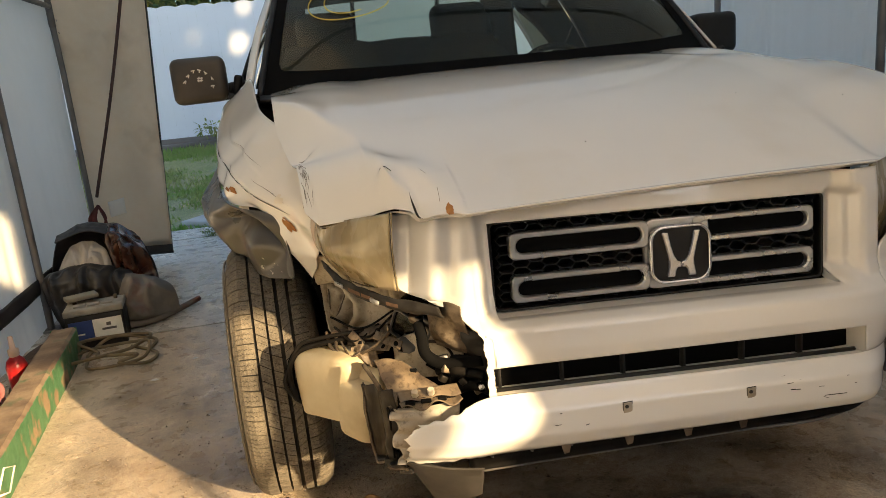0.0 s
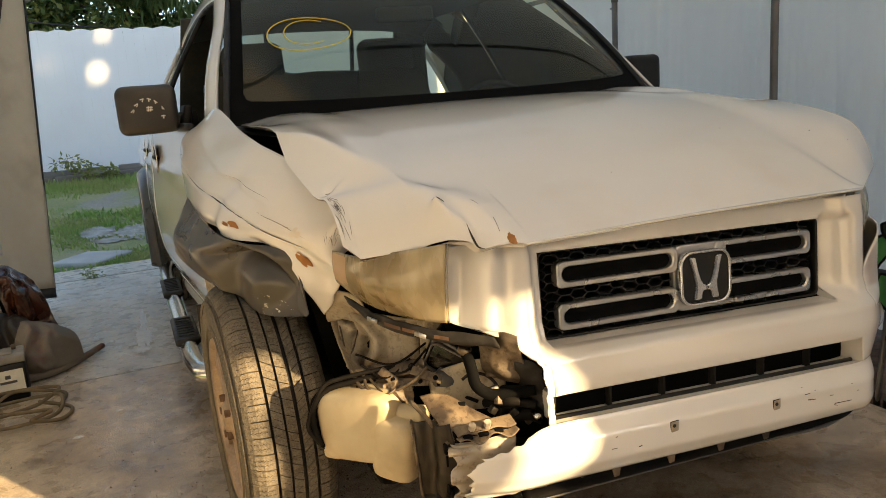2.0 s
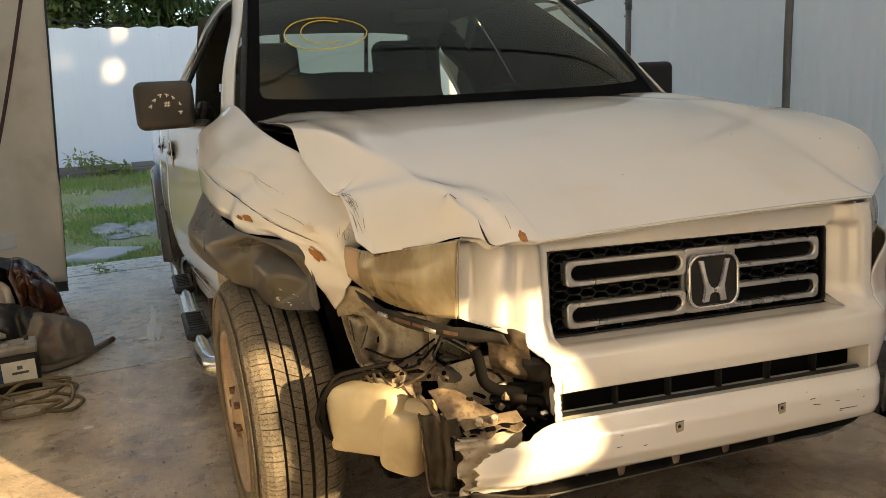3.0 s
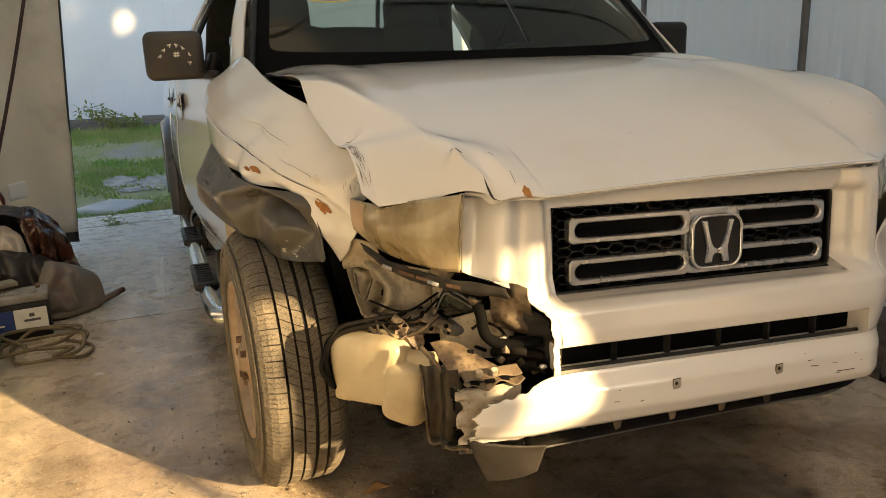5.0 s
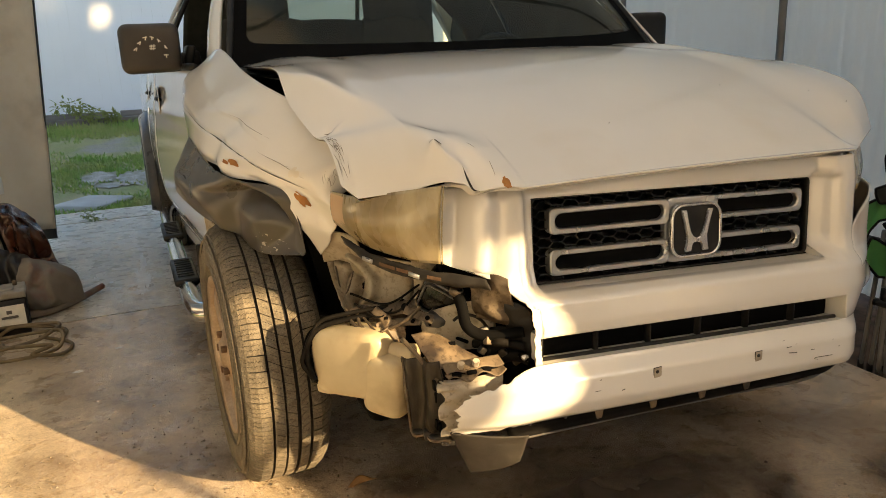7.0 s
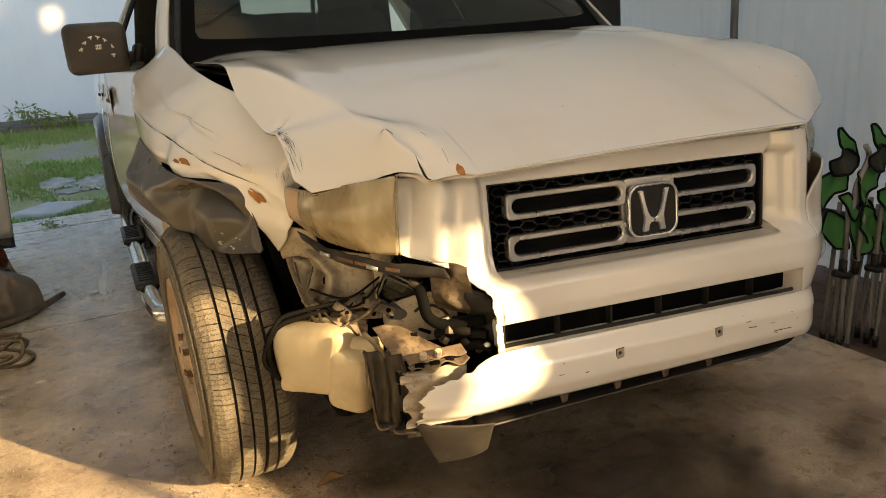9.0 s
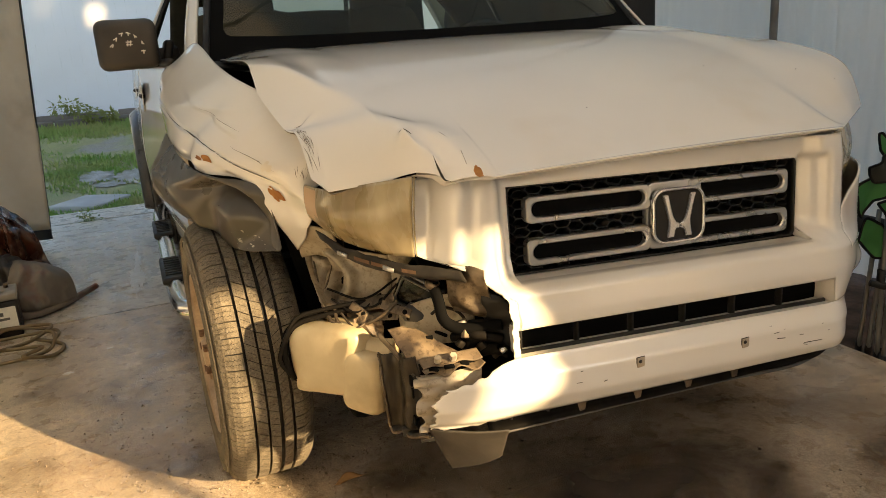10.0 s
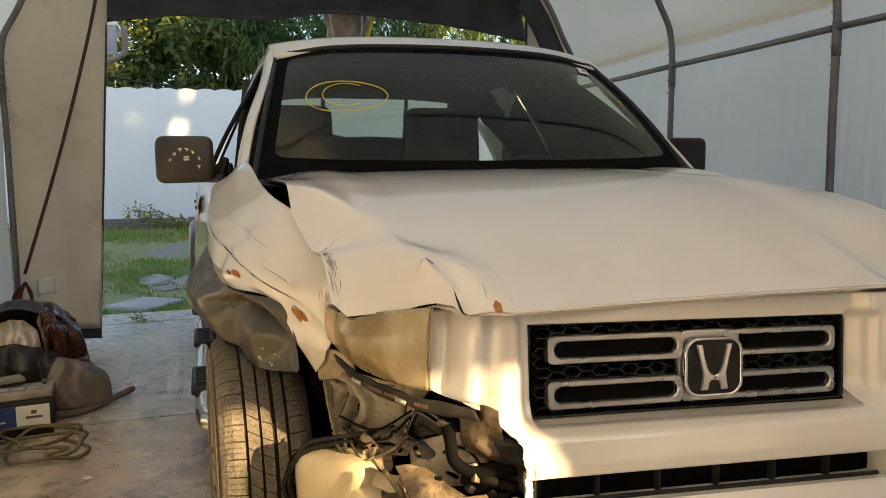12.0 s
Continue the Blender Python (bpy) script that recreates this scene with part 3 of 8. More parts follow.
tagged(part("garden_wall", block(4.4, 0.2, 2.6, pose(3.2, -8.5, 1.25)), surf("grey_render", (0.22, 0.21, 0.19), (0.18, 0.17, 0.155), 2, 0.9, bump=0.2, bscale=20), smooth=False), "unseen low grey wall added to block sky near the horizon", "garden wall", kind="structure")
# spilt white paint and grit on the slab
rng = random.Random(12)
SPLASH = surf("dried_white_paint", (0.86, 0.85, 0.82), (0.70, 0.68, 0.64), 30, 0.5)
for i, (cx, cy, rx, ry) in enumerate(((-1.172, 3.02, 0.040, 0.24), (-1.165, 3.42, 0.018, 0.22), (-1.19, 2.78, 0.045, 0.05), (-1.235, 2.92, 0.025, 0.03), (-1.30, 2.90, 0.02, 0.03), (-1.40, 3.02, 0.015, 0.03), (-1.42, 3.16, 0.02, 0.04), (-1.34, 3.05, 0.012, 0.02), (-1.45, 1.75, 0.02, 0.012), (-1.30, 1.95, 0.014, 0.01))):
    bm = grid(lambda u, v: (lambda a, r: V(cx + rx * r * math.cos(a), cy + ry * r * math.sin(a), 0.0075 - 0.002 * v))(u * math.tau, v * (1 + 0.5 * noise.noise((math.cos(u * math.tau) * 2.2, math.sin(u * math.tau) * 2.2, i * 3.1)) + 0.55 * noise.noise((math.cos(u * math.tau) * 9, math.sin(u * math.tau) * 9, i)))), 90, 3, closed_u=True)
    tagged(part("paint_splash", bm, SPLASH), "dried white paint splash on the concrete", "paint splash", "paint splashes")
verts, faces = [], []
for _ in range(2600):
    x, y = rng.gauss(-0.75, 0.55), rng.gauss(0.45, 0.5)
    if not (-1.9 < x < 1.1 and -1.2 < y < 2.3):
        continue
    r = rng.uniform(0.0015, 0.0042) * (1.6 if rng.random() < 0.08 else 1)
    n = len(verts)
    a = rng.uniform(0, 3)
    verts += [(x + r * math.cos(a), y + r * math.sin(a), 0.004), (x + r * math.cos(a + 2.1), y + r * math.sin(a + 2.1), 0.004), (x + r * math.cos(a + 4.2), y + r * math.sin(a + 4.2), 0.004), (x, y, 0.004 + r * 1.1)]
    faces += [(n, n + 1, n + 3), (n + 1, n + 2, n + 3), (n + 2, n, n + 3)]
me = bpy.data.meshes.new("grit")
me.from_pydata(verts, [], faces)
me.materials.append(surf("grit", (0.14, 0.105, 0.075), (0.32, 0.26, 0.19), 60, 0.9))
tagged(new("grit", me), "loose grit and crumbs on the concrete", "grit", kind="stuff")

def shade_mat(name, col, soft):
    """Painted floor shade: fades out by broken noise towards its rim."""
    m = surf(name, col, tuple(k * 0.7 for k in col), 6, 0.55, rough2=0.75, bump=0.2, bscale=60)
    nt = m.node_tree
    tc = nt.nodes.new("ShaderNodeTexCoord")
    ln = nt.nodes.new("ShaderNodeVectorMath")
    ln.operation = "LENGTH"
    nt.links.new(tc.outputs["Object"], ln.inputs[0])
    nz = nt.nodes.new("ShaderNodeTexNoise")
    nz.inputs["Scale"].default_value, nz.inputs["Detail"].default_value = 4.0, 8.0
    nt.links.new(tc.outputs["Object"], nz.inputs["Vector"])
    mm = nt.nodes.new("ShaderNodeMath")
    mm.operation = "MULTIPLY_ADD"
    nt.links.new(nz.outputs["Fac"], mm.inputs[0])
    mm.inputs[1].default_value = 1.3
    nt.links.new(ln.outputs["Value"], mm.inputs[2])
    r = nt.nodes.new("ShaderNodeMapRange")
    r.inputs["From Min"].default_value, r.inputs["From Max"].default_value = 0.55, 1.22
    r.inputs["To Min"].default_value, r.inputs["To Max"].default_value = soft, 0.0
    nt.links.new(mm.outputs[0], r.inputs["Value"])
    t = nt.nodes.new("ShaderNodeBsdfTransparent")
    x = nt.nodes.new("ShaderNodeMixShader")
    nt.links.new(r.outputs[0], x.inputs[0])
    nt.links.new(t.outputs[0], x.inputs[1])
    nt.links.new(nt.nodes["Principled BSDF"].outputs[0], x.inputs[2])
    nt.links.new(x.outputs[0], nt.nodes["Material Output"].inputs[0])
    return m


# contact shade under the truck's front, painted as dark see-through patches
FLOOR_SHADE = shade_mat("floor_shade", (0.085, 0.068, 0.054), 0.92)
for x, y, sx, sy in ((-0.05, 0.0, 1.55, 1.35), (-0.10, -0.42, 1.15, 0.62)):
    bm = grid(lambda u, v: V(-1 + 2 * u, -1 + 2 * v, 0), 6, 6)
    ob = tagged(part("oil_stain", bm, FLOOR_SHADE), "dark patch of painted shade on the concrete", "stain", "oil stains", "structure")
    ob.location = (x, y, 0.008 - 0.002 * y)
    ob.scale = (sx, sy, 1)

verts, faces = [], []
for _ in range(2600):
    x, y = rng.uniform(-2.1, 1.2), rng.uniform(-1.0, 4.6)
    r = rng.uniform(0.001, 0.004) * (2.2 if rng.random() < 0.05 else 1)
    n = len(verts)
    a = rng.uniform(0, 3)
    verts += [(x + r * math.cos(a + k * 1.57) * rng.uniform(0.6, 1.3), y + r * math.sin(a + k * 1.57) * rng.uniform(0.6, 1.3), 0.0075) for k in range(4)]
    faces += [(n, n + 1, n + 2, n + 3)]
for nm, lo, hi, col, lab in (("dirt_flecks", 0, 1900, (0.07, 0.05, 0.035), "dark dirt flecks on the concrete"), ("paint_flecks", 1900, 2600, (0.62, 0.56, 0.46), "pale paint flecks on the concrete")):
    me = bpy.data.meshes.new(nm)
    me.from_pydata(verts[lo * 4:hi * 4], [], [tuple(i - lo * 4 for i in f) for f in faces[lo:hi]])
    me.materials.append(surf(nm, col, None, 60, 0.9))
    tagged(new(nm, me), lab, "flecks", kind="stuff")


# ---- the pickup truck ----
truck = thing("pickup_truck", "white crash-damaged pickup truck parked in the tent, front corner torn open", "pickup truck")


def yb(x):
    """Line of the front face in plan, turned a little by the crash."""
    y = -0.003 - 0.083 * (x + 0.378)
    if x > 0.42:
        y += 2.1 * (x - 0.42) ** 2 + 1.5 * max(0, x - 0.62) ** 2
    if x < -0.45:
        y += 1.5 * (x + 0.45) ** 2
    return y


def gauss(x, y, cx, cy, sx, sy, rot=0.0):
    c, s = math.cos(rot), math.sin(rot)
    dx, dy = x - cx, y - cy
    a, b = (c * dx + s * dy) / sx, (-s * dx + c * dy) / sy
    return math.exp(-a * a - b * b)


# hood
def hood_front(x):
    y = -0.10 - 0.02 * x if x > -0.5 else -0.09
    if x > 0.45:
        y += 0.683 * (x - 0.45)
    if x < -0.50:
        y = -0.05 + 0.93 * (-0.50 - x)
    if -0.5 <= x < -0.44:
        y = -0.09 + 0.04 * (-0.44 - x) / 0.06
    return y


def steps(rows, t):
    """Straight from row to row of (key, value)."""
    if t <= rows[0][0]:
        return rows[0][1]
    for (a, p), (b, q) in zip(rows, rows[1:]):
        if t <= b:
            return p + (q - p) * (t - a) / (b - a)
    return rows[-1][1]


def hood_edge(y):
    """How far out the damaged side edge lies."""
    return steps([(0.142, 0.705), (0.172, 0.732), (0.28, 0.736), (0.32, 0.748), (0.385, 0.760), (0.45, 0.772), (1.06, 0.777)], y)


def hood_base(x, y):
    """The hood as it was pressed."""
    s = min(1, max(0, (y + 0.09) / 1.15))
    z = 0.905 + 0.262 * (1 - (1 - s) ** 2.3) + 0.016 * (1 - (x / 0.8) ** 2)
    z += 0.010 * sstep(0.50, 0.62, abs(x)) * sstep(0.05, 0.5, y)
    if x < 0:
        return z - 0.02 * sstep(0.66, 0.80, -x)
    # the sound side stands fuller over its lamp and falls away towards the cowl
    return z + 0.016 * sstep(0.50, 0.70, x) * math.exp(-((y - 0.16) / 0.16) ** 2) - 0.034 * sstep(0.60, 0.80, x) * sstep(0.28, 0.75, y)


def along(x, y, line):
    """Distance from a broken line, the share of the way along it, and how far to the left it lies (-1 to 1)."""
    best = (9.0, 0.0, 1)
    n = len(line) - 1
    for i, (p, q) in enumerate(zip(line, line[1:])):
        px, py = q[0] - p[0], q[1] - p[1]
        t = min(1, max(0, ((x - p[0]) * px + (y - p[1]) * py) / (px * px + py * py)))
        dx, dy = x - p[0] - t * px, y - p[1] - t * py
        d = math.hypot(dx, dy)
        if d < best[0]:
            best = (d, (i + t) / n, (px * dy - py * dx) / (math.hypot(px, py) * max(d, 0.004)))
    return best


FOLD = [(-0.570, 0.040), (-0.553, 0.012), (-0.533, -0.016), (-0.516, -0.050)]
SWELL = [(-0.610, 0.085), (-0.568, 0.082), (-0.520, 0.060), (-0.485, 0.020), (-0.468, -0.030)]


def hood_bent(x, y):
    """Three planes: the raised rear, a slope that faces the front, the plate bent down below a crease."""
    s = min(1.25, max(-0.3, (x + 0.735) / 0.15))
    yc, zc = 0.300 - 0.115 * s - 0.012 * s * s, 1.003 + 0.038 * s
    zc = min(zc, hood_base(x, yc) + 0.004)
    wide = 0.150 * max(0.0, 1 - s) ** 0.9 + 0.030
    yr = yc + wide
    lift = 0.027 * sstep(0.75, 0.0, s)
    zr = hood_base(x, yr) + lift
    if y > yr:
        return hood_base(x, y) + lift * math.exp(-((y - yr) / 0.22) ** 2)
    if y > yc:
        f = (y - yc) / wide
        return zc + (zr - zc) * (0.75 * f + 0.25 * f * f)
    yf = hood_front(max(x, -0.735))
    zf = hood_rim(x)
    f = max(0.0, (y - yf) / (yc - yf))
    return zf + (zc - zf) * (1 - (1 - f) ** 2.45)


def hood_rim(x):
    return steps([(-0.735, 0.905), (-0.705, 0.885), (-0.63, 0.902), (-0.56, 0.918), (-0.53, 0.916), (-0.514, 0.903), (-0.49, 0.912), (-0.44, 0.906)], x)


def hood_z(x, y):
    z = hood_base(x, y)
    if x < -0.43:
        yf, zf = hood_front(max(x, -0.735)), hood_rim(x)
        # folds eased, more so away from the side edge
        ease = 0.010 + 0.018 * sstep(-0.75, -0.62, x)
        ease = min(ease, 0.6 * max(0.0, y - yf))
        d = sum(hood_bent(x, y + ease * k / 8) * (13 - abs(k)) for k in range(-12, 13)) / 169
        d += 0.003 * noise.noise((x * 7, y * 7, 4.0)) * sstep(0.0, 0.04, y - yf)
        w = sstep(-0.515, -0.60, x)
        # rounded nose beyond the plate
        t = max(0.0, y - yf)
        nose = z + (zf - z) * math.exp(-(t / 0.022) ** 1.2) * sstep(-0.43, -0.50, x)
        z = nose + (d - nose) * w
        # a sharp tongue pushed up, a swelling round it and the pit between the two
        d, f, side = along(x, y, FOLD)
        edge = 0.25 + 0.75 * sstep(0.0, 0.022, t)
        h = (0.046 - 0.028 * f) * edge
        w = 0.0245 - 0.0075 * side + 0.016 * f
        z += h * math.exp(-math.sqrt((d / w) ** 2 + 0.012) * 1.3 + 0.14)
        d, f, side = along(x, y, SWELL)
        z += 0.017 * edge * sstep(0.0, 0.03, t) * math.sin(math.pi * min(1, 0.10 + 0.85 * f)) * math.exp(-(d / (0.042 + 0.008 * side)) ** 2)
        z -= 0.010 * gauss(x, y, -0.512, 0.000, 0.016, 0.034, 0.5)
        z -= 0.007 * gauss(x, y, -0.60, 0.10, 0.03, 0.05)
        # dimple where the crease meets the side edge
        z -= 0.007 * gauss(x, y, -0.715, 0.300, 0.014, 0.010) - 0.004 * gauss(x, y, -0.70, 0.285, 0.02, 0.008)
    if x > 0.44:
        # rounded nose corner over the undamaged lamp
        t = max(0.0, y - hood_front(x))
        fe = 0.914 + 0.026 * max(0.0, x - 0.45)
        z += (fe - z) * math.exp(-(t / (0.075 - 0.045 * sstep(0.46, 0.66, x))) ** 1.15) * sstep(0.44, 0.50, x)
    z += 0.004 * gauss(x, y, 0.45, 0.75, 0.06, 0.2, 0.6) - 0.005 * gauss(x, y, 0.55, 0.70, 0.05, 0.2, 0.6)
    return z


def hood_fn(u, v):
    # v from the nose to the cowl, finer towards the damaged corner
    u, v = u ** 1.55, v ** 1.35
    left = hood_edge(0.142 + 0.918 * v)
    side = 0.795
    x = -left + (left + side) * u
    y0 = hood_front(max(x, -0.705))
    y1 = 1.07 - 0.10 * (1 - (x / 0.8) ** 2)
    y = y0 + (y1 - y0) * v
    return V(x, y, hood_z(x, y))


hood = part("hood", grid(hood_fn, 330, 230), PAINT, truck, "white hood buckled and folded at one corner", solid=0.004)
def hood_mark(name, pts, r, mat, label=""):
    part(name, tube([V(x, y, hood_z(x, y) + 0.001) for x, y in pts], r, 5, 24), mat, hood, label)


hood_mark("crack", [(-0.574, 0.050), (-0.564, 0.049), (-0.552, 0.040)], lambda t: 0.0008, DARK)
hood_mark("crack", [(-0.527, -0.005), (-0.524, -0.018), (-0.519, -0.034), (-0.512, -0.050)], lambda t: 0.0024 * math.sin(math.pi * min(0.95, max(0.05, t))), DARK)
hood_mark("crack", [(-0.496, 0.040), (-0.490, 0.032), (-0.485, 0.022)], lambda t: 0.0004 * math.sin(math.pi * min(0.95, max(0.05, t))), STEEL)
hood_mark("crack", [(-0.472, -0.015), (-0.473, -0.03), (-0.475, -0.045)], lambda t: 0.0004, STEEL)
hood_mark("crack", [(-0.727, 0.302), (-0.720, 0.298), (-0.713, 0.295)], lambda t: 0.0007 * math.sin(math.pi * min(0.95, max(0.05, t))), STEEL)
# scraped strip along the bent side edge
rng = random.Random(17)
for k in range(28):
    y0 = rng.uniform(0.162, 0.255)
    x0 = -hood_edge(y0) + 0.004 + 0.016 * rng.random()
    L, g = rng.uniform(0.012, 0.035), rng.uniform(-0.35, 0.15)
    hood_mark("scratch", [(x0 + g * L * j / 4, y0 + L * j / 4) for j in range(5)], lambda t: 0.00045 * math.sin(math.pi * min(0.95, max(0.05, t))), STEEL)
rng = random.Random(22)
for k in range(5):
    x, y = rng.uniform(-0.3, 0.7), rng.uniform(0.0, 0.7)
    hood_mark("speck", [(x, y), (x + 0.002, y + 0.001)], 0.0009, DARK)
bm = grid(lambda u, v: (lambda a, r: V(-0.462 + 0.007 * r * math.cos(a), -0.070 + 0.014 * r * math.sin(a), hood_z(-0.462 + 0.007 * r * math.cos(a), -0.070 + 0.014 * r * math.sin(a)) + 0.0015))(u * math.tau, v * (1 + 0.4 * noise.noise((math.cos(u * math.tau) * 2, math.sin(u * math.tau) * 2, 3)))), 24, 3, closed_u=True)
part("rust_chip", bm, RUST, hood)
# rolled front lip under the nose
bm = grid(lambda u, v: (lambda p: V(p.x, p.y + 0.022 * v, p.z - 0.004 - 0.008 * v))(hood_fn(u, 0)), 160, 3)
part("hood_lip", bm, PAINT, truck)
bm = grid(lambda u, v: (lambda p: V(p.x + 0.004 + 0.10 * v, p.y, p.z - 0.006 - 0.03 * v))(hood_fn(0, u)), 80, 3)
part("hood_flange", bm, PRIMER, truck, "torn inner flange of the hood")

# bumper cover
ZPROF = [(0.905, -0.03), (0.868, -0.042), (0.73, -0.05), (0.695, -0.062), (0.665, -0.096), (0.62, -0.106), (0.60, -0.106), (0.54, -0.112), (0.505, -0.136), (0.462, -0.142), (0.438, -0.134), (0.418, -0.114)]


def prof(z):
    for (z1, o1), (z0, o0) in zip(ZPROF, ZPROF[1:]):
        if z >= z0:
            f = (z - z0) / (z1 - z0)
            f = f * f * (3 - 2 * f) * 0.5 + f * 0.5
            return o0 + (o1 - o0) * f
    return ZPROF[-1][1]


def bump_p(x, z, d=0.0):
    drop = -0.026 * (x + 0.378) if x > -0.378 else 0
    k = 1.0 - 0.85 * sstep(0.36, 0.66, x)
    o = prof(z) * k
    if z > 0.655:
        # buckled filler beside the lamp, step to the grille frame, hollow beyond the grille
        h = sstep(0.655, 0.70, z)
        g = x - 0.10 * (z - 0.8)
        o += h * (0.046 * sstep(-0.500, -0.538, g) - 0.007 * math.exp(-((g + 0.494) / 0.010) ** 2) + 0.012 * math.exp(-((g + 0.462) / 0.014) ** 2) + 0.010 * sstep(-0.412, -0.424, x))
        if 0.352 < x < 0.43:
            o += 0.030 * sstep(0.352, 0.362, x) * sstep(0.428, 0.402, x) * sstep(0.69, 0.705, z) * sstep(0.885, 0.868, z)
    # the grille lies back in a bevelled frame
    o += 0.036 * sstep(-0.425, -0.385, x) * sstep(0.405, 0.372, x) * sstep(0.668, 0.690, z)
    o += 0.19 * sstep(0.345, 0.71, x) * sstep(0.62, 0.45, z)
    # shoulder round the lamp and the fuller corner below it
    o -= sstep(0.50, 0.58, x) * (0.012 * sstep(0.64, 0.70, z) + 0.026 * math.exp(-((z - 0.585) / 0.045) ** 2))
    return V(x, yb(x) + o - d, z + drop * (1 - 0.85 * sstep(0.872, 0.905, z)))


def tear(z):
    j = 0.013 * noise.noise((z * 60, 1.3, 0)) + 0.006 * noise.noise((z * 160, 2.3, 0))
    if z > 0.752:
        return -0.567 + 0.01 * (z - 0.752)
    if z > 0.72:
        return -0.49 - 0.077 * (z - 0.72) / 0.032 + j
    if z > 0.655:
        return -0.418 - 0.072 * (z - 0.655) / 0.065 + j
    if z > 0.5415:
        return -0.424 + 0.3 * j
    return -0.598 + 0.03 * sstep(0.50, 0.5435, z) + j


def bumper(z_list, xs_of, keep):
    bm = bmesh.new()
    rows = []
    for z in z_list:
        rows.append([bm.verts.new(bump_p(x, z)) for x in xs_of(z)])
    for j in range(len(rows) - 1):
        for i in range(len(rows[0]) - 1):
            xm = (rows[j][i].co.x + rows[j][i + 1].co.x + rows[j + 1][i].co.x + rows[j + 1][i + 1].co.x) / 4
            zm = (z_list[j] + z_list[j + 1]) / 2
            if keep(xm, zm):
                bm.faces.new((rows[j][i], rows[j][i + 1], rows[j + 1][i + 1], rows[j + 1][i]))
    for v in [v for v in bm.verts if not v.link_faces]:
        bm.verts.remove(v)
    return bm


GX0, GX1, GZ0, GZ1 = -0.377, 0.366, 0.681, 0.872
LX0, LX1, LZ0, LZ1 = -0.411, 0.385, 0.540, 0.600


def span(a, b, n):
    return [a + (b - a) * k / n for k in range(n)]


def xs_up(z):
    g0 = GX0
    return span(tear(z), min(-0.400, tear(z) + 0.02) if z < 0.66 else -0.42, 30) + span(-0.42 if z >= 0.66 else min(-0.400, tear(z) + 0.02), -0.411, 2) + span(-0.411, g0, 10) + span(g0, GX1, 60) + span(GX1, LX1, 4) + span(LX1, 0.46, 14) + span(0.46, 0.955, 60) + [0.955]


zu = [LZ0 + 0.0035] + span(0.55, LZ1, 6) + span(LZ1, GZ0, 18) + span(GZ0, GZ1, 26) + span(GZ1, 0.905, 6) + [0.905]


def keep_up(x, z):
    if GX0 < x < GX1 and GZ0 < z < GZ1:
        return False
    if LX0 < x < LX1 and z < LZ1:
        return False
    if x > 0.458 and z > 0.66:
        return False
    return True


bumper_ob = part("bumper_cover", bumper(zu, xs_up, keep_up), PAINT, truck, "white plastic bumper cover torn off at one corner", solid=0.004, offset=1.0)

part("bumper_shoulder", grid(lambda u, v: bump_p(0.458 + 0.45 * u, 0.655 + (min(0.100 + 0.5 * (0.45 * u), 0.17) - 0.012 * math.exp(-u * 30)) * v), 40, 14), PAINT, bumper_ob, solid=0.004, offset=1.0)


def xs_low(z):
    return span(tear(z), -0.45, 24) + span(-0.45, 0.46, 70) + span(0.46, 0.955, 60) + [0.955]


def low_edge(x):
    return 0.424 - 0.012 * sstep(-0.42, -0.60, x) + 0.026 * max(0.0, x + 0.378) + 0.004 * sstep(0.3, 0.8, x) + (0.009 * noise.noise((x * 50, 0, 0)) if x < -0.42 else 0)


zl = span(0.0, 1.0, 26) + [1.0]
bm = bmesh.new()
rows = []
for f in zl:
    row = []
    for x in xs_low(LZ0 * f + 0.42 * (1 - f)):
        top = LZ0 + 0.0035 - (0.036 * sstep(-0.41, -0.56, x) + 0.012 * noise.noise((x * 38, 3, 0)) * sstep(-0.41, -0.43, x))
        z = low_edge(x) + (top - low_edge(x)) * f
        row.append(bm.verts.new(bump_p(x, z)))
    rows.append(row)
for j in range(len(rows) - 1):
    for i in range(len(rows[0]) - 1):
        bm.faces.new((rows[j][i], rows[j][i + 1], rows[j + 1][i + 1], rows[j + 1][i]))
part("lower_bumper", bm, PAINT, truck, "scratched white lower bumper bar with jagged torn end", solid=0.004, offset=1.0)

part("filler_top", grid(lambda u, v: bump_p(-0.543 + 0.15 * u, 0.902) + V(0, 0.012 * v, 0.035 * v), 20, 4), PAINT, truck)
# deep sides of the grille opening and of the air intake
def tunnel(x0, x1, z0, z1, depth, name, inset=0.0):
    c = [(x0, z0), (x1, z0), (x1, z1), (x0, z1), (x0, z0)]

    def fn(u, v):
        p = lin([(a, 0, b) for a, b in c], u)
        q = bump_p(p.x, p.z)
        cx, cz = (x0 + x1) / 2, (z0 + z1) / 2
        return V(p.x + (cx - p.x) * inset * v, q.y + depth * v, q.z + (cz - p.z) * inset * v)
    return part(name, grid(fn, 80, 4), PAINT, truck, smooth=False)


tunnel(GX0, GX1, GZ0, GZ1, 0.05, "grille_surround")
tunnel(LX0, LX1, LZ0, LZ1, 0.05, "intake_surround", 0.01)

# lower black lip, air dam and the loose splash sheet
def lip_fn(u, v):
    x = -0.47 + 1.36 * u
    z = low_edge(x) - 0.026 * max(0.0, x + 0.378) + 0.004 - 0.058 * v * (1 - 0.35 * sstep(0.5, 0.9, u))
    return V(x, yb(x) - 0.105 * (1 - 0.5 * sstep(0.6, 0.9, x)) + 0.02 * v + 0.03 * math.sin(v * 3.14) + 0.19 * sstep(0.345, 0.71, x), z)


